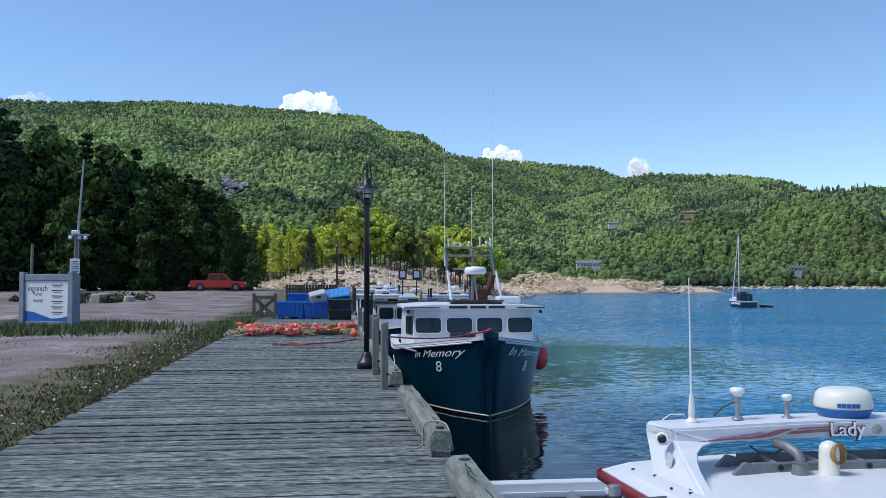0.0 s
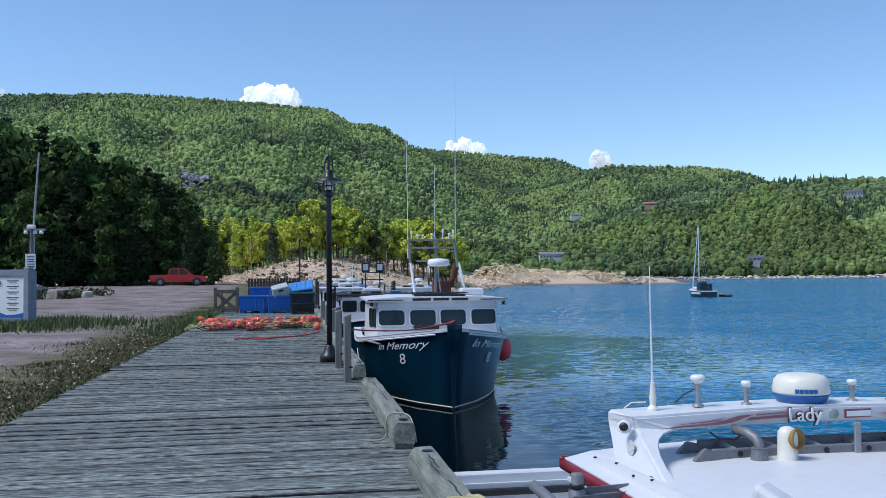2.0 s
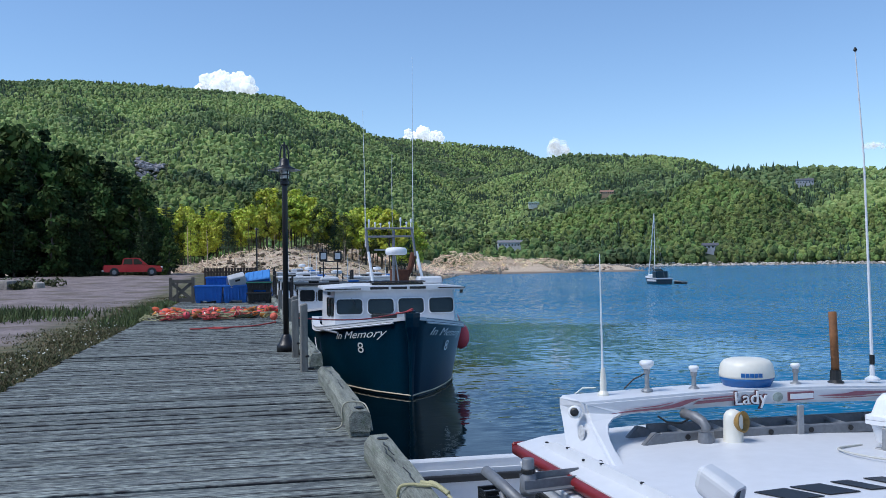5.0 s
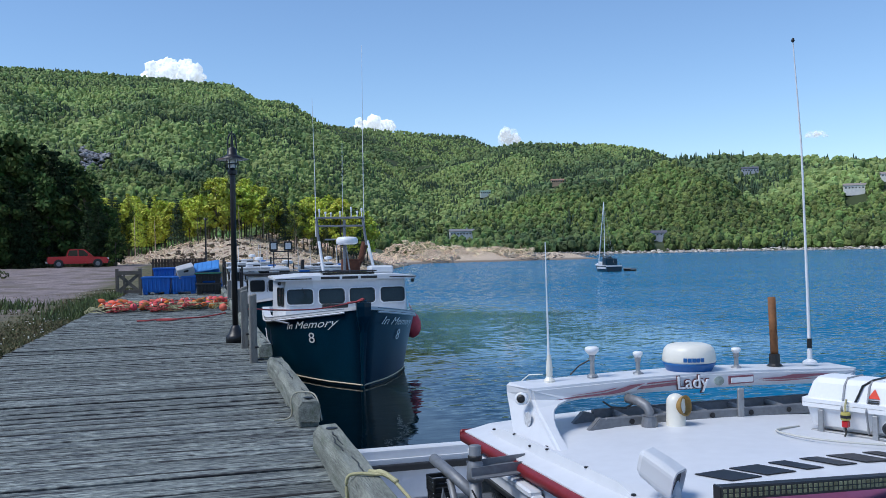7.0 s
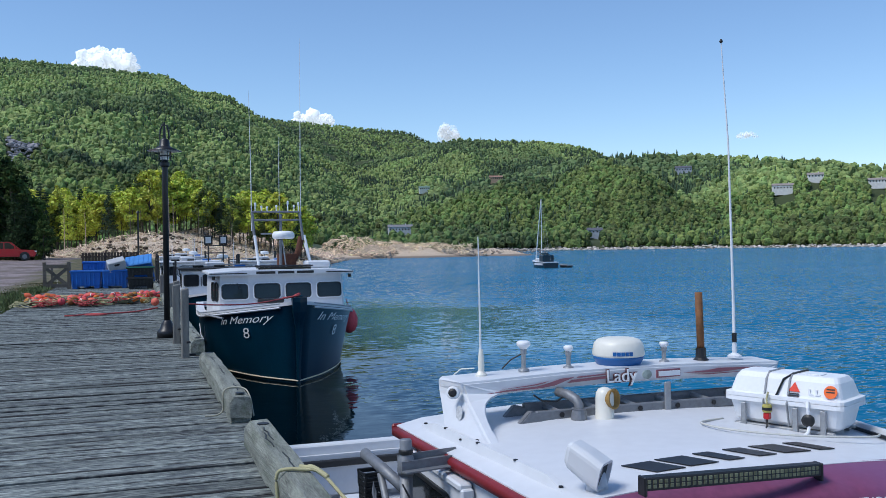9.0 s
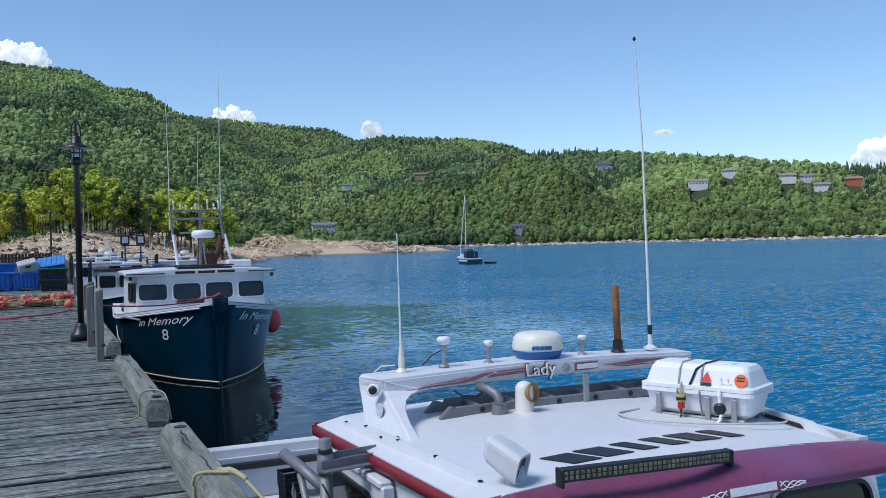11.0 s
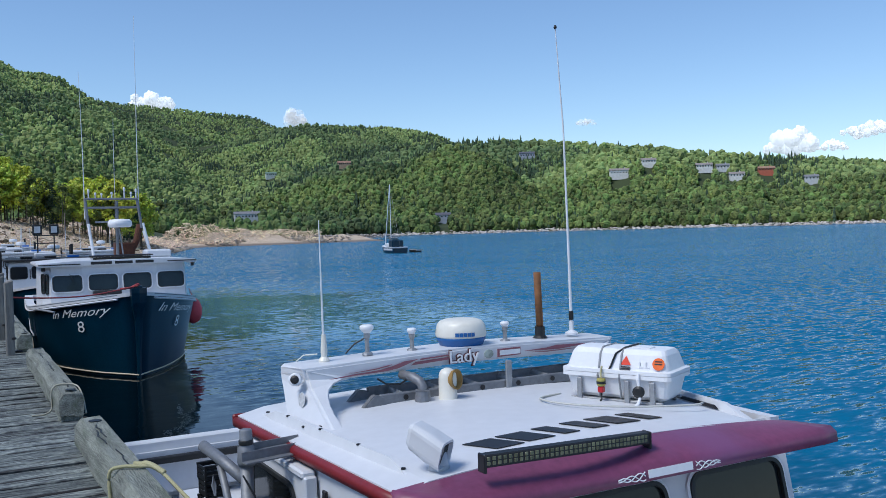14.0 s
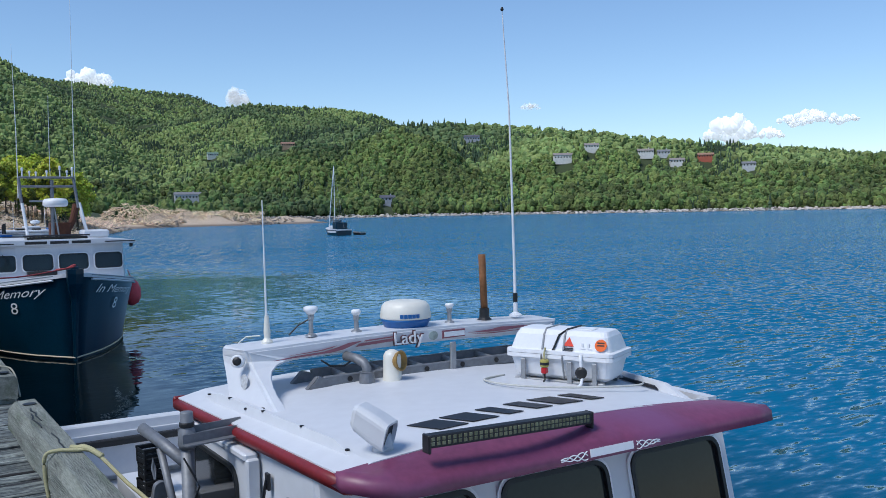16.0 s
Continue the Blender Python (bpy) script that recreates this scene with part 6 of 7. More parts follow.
    if lamps:
        fr = part("lamp_frame", tube([(-0.33, 5.0, top), (-0.33, 5.0, top + 0.95)], 0.03, 8), BLACK_METAL, t, "black frame with two flood lamps")
        part("upright", tube([(0.33, 5.0, top), (0.33, 5.0, top + 0.95)], 0.03, 8), BLACK_METAL, fr)
        for z in (0.62, 0.95):
            part("crossbar", tube([(-0.48, 5.0, top + z), (0.48, 5.0, top + z)], 0.024, 8), BLACK_METAL, fr)
        for xx in (-0.33, 0.33):
            fl = part("flood_lamp", box(xx - 0.19, xx + 0.19, 4.95, 5.08, top + 0.98, top + 1.42, 0.03), BLACK_PLASTIC, fr, "square flood lamp")
            part("lens", box(xx - 0.12, xx + 0.12, 4.935, 4.952, top + 1.06, top + 1.34, 0.004), mat("lamp_glass", (0.5, 0.53, 0.56), 0.15), fl, "pale lamp glass")
    return t


small_boat(4.3, 34.6, -1, 11.5, 3.9, NAVY, 0.80, "dark fishing boat with white cabin and black flood lamps", True, BLACK_PLASTIC)
small_boat(4.0, 47.5, 1, 11.0, 3.8, GELCOAT, 0.95, "white fishing boat with a white cabin along the wharf")
small_boat(4.2, 60.0, 0, 11.0, 3.8, NAVY, 1.15, "dark fishing boat with white cabin beyond the others")
small_boat(8.6, 49.0, 3, 11.0, 3.8, GELCOAT, 0.9, "white fishing boat rafted outside another")

# gate and bins at the head of the wharf
GATE_WOOD = mat("brown_grey_gate_wood", (0.115, 0.10, 0.082), 0.9, var=0.4, scale=2.0, fine=18, bump=0.5)


def gate():
    t = thing("wooden_gate", -2.18, 38.2, 0, -4, "grey weathered wooden barrier with crossed braces", "gate")
    for s in (-1, 1):
        part("post", box(s * 0.47 - 0.065, s * 0.47 + 0.065, -0.06, 0.06, 0, 1.14, 0.008), GATE_WOOD, t)
    for z in (0.08, 0.88):
        part("rail", box(-0.42, 0.42, -0.065, -0.03, z, z + 0.16, 0.006), GATE_WOOD, t)
    for s in (-1, 1):
        bm = box(-0.55, 0.55, -0.03 - 0.012 * s, -0.005 - 0.012 * s, -0.07, 0.07, 0.004)
        bmesh.ops.transform(bm, matrix=pose(0, 0, 0.53, 0, 41 * s, 0), verts=bm.verts)
        part("brace", bm, GATE_WOOD, t)
    part("upright", box(-0.22, -0.14, -0.08, -0.055, 0.1, 0.95, 0.004), GATE_WOOD, t)
    return t


gate()


def fish_bin(x, y, rz, w, material, label, z=0.0, h=0.76, d=1.0):
    t = thing("fish_bin", x, y, z, rz, label, "bin", "bins stacked on the wharf")
    bm = bmesh.new()
    a = [bm.verts.new(p) for p in ((-w / 2 + 0.05, -d / 2 + 0.05, 0.1), (w / 2 - 0.05, -d / 2 + 0.05, 0.1), (w / 2 - 0.05, d / 2 - 0.05, 0.1), (-w / 2 + 0.05, d / 2 - 0.05, 0.1))]
    b = [bm.verts.new(p) for p in ((-w / 2, -d / 2, h), (w / 2, -d / 2, h), (w / 2, d / 2, h), (-w / 2, d / 2, h))]
    for i in range(4):
        bm.faces.new((a[i], a[(i + 1) % 4], b[(i + 1) % 4], b[i]))
    bm.faces.new(a[::-1])
    bmesh.ops.recalc_face_normals(bm, faces=bm.faces)
    bmesh.ops.solidify(bm, geom=bm.faces[:], thickness=0.04)
    part("tub", bm, material, t)
    for s in (-1, 1):
        part("rim", box(-w / 2 - 0.03, w / 2 + 0.03, s * d / 2 - 0.03, s * d / 2 + 0.03, h - 0.07, h + 0.01, 0.012), material, t)
        part("rim", box(s * w / 2 - 0.03, s * w / 2 + 0.03, -d / 2, d / 2, h - 0.07, h + 0.01, 0.012), material, t)
        part("foot", box(s * w * 0.36 - 0.1, s * w * 0.36 + 0.1, -d / 2 + 0.06, d / 2 - 0.06, 0, 0.11, 0.01), material, t)
    for k in range(7):
        xx = -w * 0.42 + w * 0.84 * k / 6
        part("rib", box(xx - 0.025, xx + 0.025, -d / 2 - 0.005, -d / 2 + 0.05, 0.14, h - 0.06, 0.01), material, t)
    return t


fish_bin(-1.04, 38.6, -3, 1.2, BLUE_BIN, "blue plastic insulated fish bin on the wharf")
fish_bin(0.12, 38.3, -3, 1.02, BLUE_BIN, "blue plastic fish bin beneath a pale crate")
fish_bin(-0.75, 39.8, -3, 0.9, BLUE_BIN, "lighter blue fish bin standing behind the others", 0.0, 1.12)
fish_bin(1.12, 36.9, -4, 1.0, BLACK_PLASTIC, "stacked black plastic tote with a green stripe", 0.0, 0.46, 0.8)
fish_bin(1.12, 36.9, -4, 1.04, BLACK_PLASTIC, "black plastic tote stacked on another", 0.47, 0.44, 0.8)
part("green_stripe", box(-0.54, 0.54, -0.44, -0.405, 0.40, 0.445), mat("green_plastic", (0.03, 0.22, 0.14), 0.5), bpy.data.objects["fish_bin.004"], "green stripe")
o = part("pale_crate", box(-0.36, 0.36, -0.28, 0.28, 0, 0.42, 0.03), mat("pale_grey_plastic", (0.42, 0.43, 0.44), 0.5), None)
o.matrix_basis = pose(0.2, 38.1, 0.80, 18, -14, 6)
tagged(o, "pale grey plastic crate tipped on a blue bin", "crate")
part("hand_hole", plate([(x, -0.282, 0.28 + z) for x, z in rounded(0.22, 0.09, 0.04)], 0.004), BLACK_PLASTIC, o)
o = part("bin_lid", box(-0.55, 0.55, -0.45, 0.45, 0, 0.08, 0.03), mat("pale_blue_plastic", (0.05, 0.22, 0.55), 0.5, var=0.15), None)
o.matrix_basis = pose(1.05, 38.3, 1.12, 24, -8, -6)
tagged(o, "blue plastic bin lid leaning on the stack", "lid")
part("support_tub", box(-0.5, 0.5, -0.05, 0.4, -1.1, 0.0, 0.02), BLUE_BIN, o)
for k in range(5):
    part("ridge", box(-0.45 + 0.2 * k, -0.37 + 0.2 * k, -0.4, 0.4, 0.08, 0.10, 0.01), o.data.materials[0], o)

# buoys heaped on the deck
def buoy_mesh(material, r, h, stick):
    bm = lathe([(r * 0.35, 0), (r * 0.8, h * 0.08), (r, h * 0.3), (r, h * 0.55), (r * 0.75, h * 0.85), (r * 0.35, h)], 14)
    me = mesh_of(bm, "float")
    me.materials.append(material)
    me.polygons.foreach_set("use_smooth", [True] * len(me.polygons))
    return me


floats = [buoy_mesh(BUOY_ORANGE, 0.075, 0.23, 0), buoy_mesh(BUOY_PINK, 0.07, 0.25, 0), buoy_mesh(BUOY_PINK, 0.105, 0.2, 0), buoy_mesh(mat("weathered_orange_brown_foam", (0.42, 0.13, 0.03), 0.8, var=0.4, scale=14, rand=0.4), 0.085, 0.25, 0)]
sticks = mesh_of(tube([(0, 0, -0.12), (0, 0, 0.36)], 0.014, 6), "stick")
sticks.materials.append(WOOD_POST)
bands = mesh_of(lathe([(0.072, 0.10), (0.077, 0.105), (0.077, 0.125), (0.072, 0.13)], 14), "band")
bands.materials.append(CREAM)
brng = random.Random(11)
for k in range(125):
    x = brng.uniform(-2.15, 1.5)
    y = brng.uniform(25.3, 28.6)
    z = 0.085 + brng.uniform(0, 0.15) * (1 - abs(y - 27) / 3)
    q = brng.choice((0, 3, 1, 1, 2, 3))
    t = new("buoy", floats[q])
    t.matrix_basis = pose(x, y, z, brng.uniform(60, 120), brng.uniform(-30, 30), brng.uniform(0, 360))
    tagged(t, ("orange foam lobster buoy heaped on the deck", "faded red foam lobster buoy heaped on the deck", "rounded red foam buoy in the heap", "weathered orange-brown foam buoy in the heap")[q], "buoy", "buoys heaped on the wharf")
    o = new("stick", sticks)
    o.parent = t
    if q < 2 and k % 3 == 0:
        o = new("band", bands)
        o.parent = t
DARKROPE = mat("mixed_rope_fibre", (0.12, 0.13, 0.07), 0.9, rand=0.5, fine=60, bump=0.4)
for k in range(64):
    x, y = brng.uniform(-2.1, 1.5), brng.uniform(24.9, 28.4)
    pts = [(x + brng.uniform(-0.35, 0.35), y + brng.uniform(-0.3, 0.3), 0.03 + 0.17 * brng.random()) for _ in range(20)]
    rope("rope_coil", pts, 0.011, (DARKROPE, ROPE_YEL, ROPE_RED)[k % 3], "tangled rope among the heaped buoys")
rope("hose", [(-0.75, 20.9, 0.03), (-0.5, 20.95, 0.03), (-0.2, 21.3, 0.03), (0.1, 21.0, 0.04), (0.4, 21.3, 0.03), (0.9, 21.7, 0.03), (1.4, 22.4, 0.06)], 0.02, ROPE_RED, "faded red hose lying across the deck")
rope("hose", [(-0.3, 21.0, 0.03), (0.0, 20.8, 0.03), (0.2, 20.95, 0.03)], 0.018, ROPE_RED, "faded red rope lying on the deck")
t = new("buoy", floats[2])
t.matrix_basis = pose(1.32, 23.2, 0.16, 80, 0, 30)
tagged(t, "rounded red foam buoy by the wharf edge", "buoy", "buoys heaped on the wharf")

# the yard
def pickup(x, y, rz):
    t = thing("pickup_truck", x, y, ground_at(x, y) + 0.03, rz, "red crew-cab pickup truck parked by the trees", "truck")
    side = [(-2.7, 0.50), (-2.72, 0.95), (-2.70, 1.08), (-0.95, 1.10), (-0.85, 1.14), (0.95, 1.10), (1.15, 1.06), (2.45, 0.98), (2.65, 0.85), (2.72, 0.55), (2.6, 0.38), (-2.5, 0.40)]
    bm = prism(side, 1.8, m=Matrix.Translation((0, -0.9, 0)), bevel=0.05)
    part("body", bm, RED_PAINT, t)
    cab = prism([(-1.08, 1.08), (-0.9, 1.70), (-0.7, 1.77), (0.40, 1.77), (0.62, 1.70), (1.35, 1.06)], 1.56, m=Matrix.Translation((0, -0.78, 0)), bevel=0.04)
    c = part("cab", cab, RED_PAINT, t)
    for s in (-1, 1):
        for pts in (((-0.94, 1.12), (-0.80, 1.64), (-0.06, 1.68), (-0.06, 1.12)), ((0.04, 1.12), (0.04, 1.68), (0.46, 1.66), (1.08, 1.12))):
            part("side_window", plate([(px, s * 0.80, pz) for px, pz in (pts if s < 0 else pts[::-1])], 0.006), GLASS_DARK, c, "dark side window")
    part("windscreen", plate([(0.70, -0.68, 1.65), (0.70, 0.68, 1.65), (1.34, 0.72, 1.10), (1.34, -0.72, 1.10)], 0.008), GLASS_DARK, c)
    part("load_bed", box(-2.62, -1.0, -0.78, 0.78, 1.085, 1.10), BLACK_PLASTIC, t, "black bed cover")
    for wx in (-1.72, 1.72):
        for s in (-1, 1):
            bm = lathe([(0.22, -0.12), (0.37, -0.12), (0.39, -0.06), (0.39, 0.06), (0.37, 0.12), (0.22, 0.12)], 22)
            w = part("wheel", bm, BLACK_PLASTIC, t, "black tyre on a grey rim")
            w.matrix_basis = pose(wx, s * 0.84, 0.39, 90, 0, 0)
            part("rim", lathe([(0.05, -0.135), (0.21, -0.125), (0.21, 0.125), (0.05, 0.135)], 14), POST_GREY, w)
            part("wheel_arch", prism([(0.43 * math.cos(a), 0.43 * math.sin(a)) for a in [math.pi * k / 10 for k in range(11)]], 0.03, m=Matrix.Translation((wx, s * 0.905 - 0.015, 0.40))), BLACK_PLASTIC, t)
    for s in (-1, 1):
        part("headlight", box(2.52, 2.70, s * 0.70 - 0.15, s * 0.70 + 0.15, 0.78, 0.92, 0.02), WHITE_PLASTIC, t, "clear headlight")
        part("tail_light", box(-2.74, -2.68, s * 0.80 - 0.08, s * 0.80 + 0.08, 0.72, 1.0, 0.02), RED_TRIM, t, "red tail light")
        part("mirror", box(0.85, 0.98, s * 0.98 - 0.1, s * 0.98 + 0.1, 1.12, 1.28, 0.03), RED_PAINT, t)
    part("front_bumper", box(2.60, 2.80, -0.88, 0.88, 0.42, 0.62, 0.04), BLACK_PLASTIC, t)
    part("rear_bumper", box(-2.86, -2.68, -0.88, 0.88, 0.45, 0.62, 0.03), GALV, t)
    return t


pickup(-10.4, 89.5, 4)


def notice_board():
    x0, y0 = -9.15, 30.75
    t = thing("notice_board", x0, y0, ground_at(x0, y0), -27, "white notice board in a blue-grey wooden frame", "sign")
    FR = mat("blue_grey_painted_wood", (0.20, 0.235, 0.28), 0.8, var=0.25, scale=4, stretch=(1, 1, 1), bump=0.2)
    BOARD = mat("white_sign_panel", (0.72, 0.74, 0.75), 0.5, var=0.05)
    for s in (-1, 1):
        part("post", box(s * 1.08 - 0.11, s * 1.08 + 0.11, -0.11, 0.11, -0.1, 2.08, 0.015), FR, t)
        part("side_post", box(s * 1.08 - 0.09, s * 1.08 + 0.09, 0.11, 0.30, -0.1, 1.95, 0.01), FR, t)
    part("top_rail", box(-0.97, 0.97, -0.08, 0.08, 1.78, 2.0, 0.012), FR, t)
    p = part("panel", box(-0.97, 0.97, -0.03, 0.03, 0.35, 1.78, 0.004), BOARD, t, "white printed panel with a blue wave")
    part("bottom_rail", box(-0.97, 0.97, -0.06, 0.06, 0.22, 0.35, 0.01), FR, t)
    BL = mat("blue_print", (0.02, 0.12, 0.42), 0.5, bump=0.0)
    wave = [(-0.97, 0.352), (0.97, 0.352), (0.97, 0.55), (0.6, 0.47), (0.2, 0.45), (-0.2, 0.56), (-0.6, 0.68), (-0.97, 0.70)]
    part("wave", plate([(x, -0.031, z) for x, z in wave], 0.004), BL, p, "blue wave printed along the foot")
    DK = mat("dark_print", (0.05, 0.06, 0.08), 0.6, bump=0.0)
    letters("heading", "RATES", 0.13, t.matrix_basis @ pose(-0.38, -0.033, 1.06, 90, 0, 0), DK, p, "dark printed heading", 0, 0.003, 0.42)
    letters("place_name", "ingonish", 0.30, t.matrix_basis @ pose(-0.42, -0.033, 1.50, 90, 0, 0), DK, p, "dark printed place name", 0.1, 0.003, 0.86, -0.004)
    part("emblem_stroke", tube([(-0.6 + 0.03 * k, -0.036, 1.30 + 0.05 * math.sin(k * 1.1)) for k in range(14)], 0.010, 5), DK, p)
    for r in range(6):
        for c, w in ((0.0, 0.5), (-0.045, 0.34)):
            z = 1.62 - 0.19 * r + c * 1.4
            part("text_bar", box(0.46 - w / 2, 0.46 + w / 2, -0.036, -0.030, z - 0.016, z + 0.016), DK if c == 0 else GALV, p)
    return t


notice_board()


def camera_pole():
    x, y = -8.75, 33.0
    t = thing("camera_pole", x, y, ground_at(x, y), 0, "tall grey steel pole carrying white security cameras", "pole")
    part("pole", tube([(0, 0, -0.1), (0, 0, 3.8), (0.16, 0, 6.35)], 0.052, 10, taper=0.03), GALV, t)
    part("stay", tube([(-0.08, 0, 0), (-0.08, 0, 3.6)], 0.07, 8), WOOD_POST, t)
    part("cross_arm", box(-0.35, 0.40, -0.04, 0.04, 3.45, 3.52), GALV, t)
    for s in (-1, 0.2, 1):
        h = part("camera_head", lathe([(0.035, 0.04), (0.068, 0.06), (0.075, 0.13), (0.05, 0.18)], 14, centre=(0.27 * s, -0.05, 3.26)), WHITE_PLASTIC, t, "white dome camera", True)
        part("lens", lathe([(0.02, -0.03), (0.05, -0.02), (0.06, 0.0)], 12, centre=(0.27 * s, -0.05, 3.31)), BLACK_PLASTIC, h)
    part("floodlight", box(-0.22, 0.05, -0.16, 0.1, 3.5, 3.66, 0.03), WHITE_PLASTIC, t)
    n = part("notice", box(-0.26, 0.10, -0.12, -0.09, 2.02, 2.58, 0.01), WHITE_PLASTIC, t, "small white notice on the pole")
    for k in range(5):
        part("text_bar", box(-0.2, 0.05, -0.126, -0.118, 2.1 + 0.09 * k, 2.13 + 0.09 * k), BLACK_PAINT, n)
    return t


camera_pole()
t = thing("wooden_pole", -10.6, 33.5, ground_at(-10.6, 33.5), 0, "plain grey wooden pole behind the notice board", "pole")
part("pole", tube([(0, 0, -0.1), (0.05, 0, 3.2)], 0.07, 8, taper=0.055), WOOD_POST, t)
t = thing("dark_pole", 1.25, 72.0, ground_at(1.25, 72.0), 0, "slender dark pole at the head of the wharf", "pole")
part("pole", tube([(0, 0, -0.5), (0, 0, 4.1)], 0.07, 8), BLACK_METAL, t)
part("cap", lathe([(0.10, 4.0), (0.16, 4.05), (0.05, 4.2)], 10), BLACK_METAL, t)
FENCE = mat("dark_fence_wood", (0.055, 0.04, 0.032), 0.9, rand=0.3)
t = thing("slatted_fence", -0.6, 62.0, -0.05, 0, "dark brown slatted wooden fence at the wharf head", "fence")
for k in range(18):
    part("slat", box(-1.8 + 0.2 * k, -1.63 + 0.2 * k, -0.03, 0.03, 0, 1.55, 0.01), FENCE, t)
part("rail", box(-1.85, 1.85, 0.03, 0.1, 1.2, 1.32), FENCE, t)


# trees
def leaf_cloud(centres, radii, per, size, seed, squash=0.8, droop=0.0):
    """Small leaf sprays round the given centres."""
    r = np.random.default_rng(seed)
    C = np.repeat(np.array(centres), per, 0)
    R = np.repeat(np.array(radii), per)[:, None]
    d = r.normal(size=C.shape)
    d /= np.linalg.norm(d, axis=1, keepdims=True)
    d[:, 2] *= squash
    P = C + d * R * r.uniform(0.55, 1.05, (len(C), 1))
    a = r.normal(size=P.shape)
    a[:, 2] -= droop
    a /= np.linalg.norm(a, axis=1, keepdims=True)
    b = np.cross(a, d + 0.4 * r.normal(size=P.shape))
    b /= np.linalg.norm(b, axis=1, keepdims=True) + 1e-9
    s = (size * r.uniform(0.6, 1.3, (len(P), 1)))
    V = np.stack([P - a * s, P + b * s * 0.55, P + a * s, P - b * s * 0.55], 1).reshape(-1, 3)
    F = np.arange(len(V)).reshape(-1, 4)
    return V, F


def broadleaf(h, seed, leaf, bare=0.3, per=70, clumps=26, size=0.30, wide=0.30):
    """A tree at the origin: tapered trunk with limbs, and a ragged crown."""
    r = random.Random(seed)
    t = new("tree")
    bm = tube([(0, 0, -0.3), (0.02 * h * r.uniform(-1, 1), 0.02 * h * r.uniform(-1, 1), h * 0.5), (0.03 * h * r.uniform(-1, 1), 0, h * 0.92)], h * 0.013 + 0.05, 7, taper=0.03)
    cs, rs = [], []
    for k in range(clumps):
        f = bare + (1 - bare) * (k + r.random()) / clumps
        a = r.uniform(0, 6.283)
        env = wide * h * math.sin(math.pi * min(0.97, (f - bare) / (1 - bare) * 0.82 + 0.16)) ** 0.8
        q = env * r.uniform(0.25, 1.0)
        c = (q * math.cos(a), q * math.sin(a), f * h - 0.04 * h)
        cs.append(c)
        rs.append(h * r.uniform(0.055, 0.10))
        if k % 2 == 0:
            tube([(0, 0, max(0.2, c[2] - 0.14 * h)), (c[0] * 0.6, c[1] * 0.6, c[2] - 0.04 * h), c], 0.010 * h * 0.5 + 0.02, 5, bm, taper=0.012)
    part("trunk", bm, BARK, t)
    V, F = leaf_cloud(cs, rs, per, size, seed)
    crown = raw_mesh("crown", V, F, leaf)
    crown.parent = t
    return t


def spruce(h, seed, leaf, per=22, bare=0.06):
    r = random.Random(seed)
    t = new("tree")
    part("trunk", tube([(0, 0, -0.3), (0, 0, h * 0.98)], h * 0.011 + 0.05, 6, taper=0.02), BARK, t)
    cs, rs = [], []
    n = 22
    for k in range(n):
        f = bare + (1 - bare) * k / n
        rad = 0.19 * h * (1 - f) ** 0.85 * r.uniform(0.8, 1.15) + 0.1
        for j in range(max(3, int(8 * (1 - f)) + 2)):
            a = r.uniform(0, 6.283)
            q = rad * r.uniform(0.35, 0.95)
            cs.append((q * math.cos(a), q * math.sin(a), f * h + 0.04 * h - 0.10 * q))
            rs.append(0.09 * h * (1 - f) + 0.32)
    V, F = leaf_cloud(cs, rs, per, 0.24, seed, 0.35, 0.5)
    crown = raw_mesh("crown", V, F, leaf)
    crown.parent = t
    return t


def plant(master, x, y, scale, rz, label, group):
    o = copy_thing(master, pose(x, y, ground_at(x, y) - 0.05, 0, 0, rz))
    o.scale = (scale, scale, scale * 1.0)
    return tagged(o, label, "tree", group)


def remove_thing(ob):
    for o in list(ob.children_recursive) + [ob]:
        bpy.data.objects.remove(o)


trng = random.Random(8)
DARK_TOP = ((-26, 9.8), (-18, 9.5), (-16, 9.1), (-12.6, 8.3), (-10, 7.0), (-8.4, 6.8), (-6.8, 5.5), (-5.6, 4.0), (-4.8, 2.2))
masters = [broadleaf(12, 40 + k, LEAF_DARK, 0.10, 80, 30, 0.34, 0.28) for k in range(4)]
cones = [spruce(12, 60 + k, LEAF_SPRUCE) for k in range(3)]
for k in range(86):
    az = -25 + 20.4 * (k + trng.random()) / 86
    r = trng.uniform(97, 122) if k % 3 else trng.uniform(95, 101)
    el = float(table(DARK_TOP, az)) * (trng.uniform(0.8, 1.04) if k % 3 else trng.uniform(0.5, 0.85))
    x, y = HOME[0] + r * math.sin(radians(az)), HOME[1] + r * math.cos(radians(az))
    h = max(2.5, 1.6 + r * math.tan(radians(el)) - ground_at(x, y))
    if k % 5 in (0, 1, 3):
        plant(trng.choice(cones), x, y, h / 12, trng.uniform(0, 360), "dark spruce at the edge of the yard", "dark trees behind the yard")
    else:
        plant(trng.choice(masters), x, y, h / 12, trng.uniform(0, 360), "dense dark green broadleaf tree behind the yard", "dark trees behind the yard")
for m in masters + cones:
    remove_thing(m)

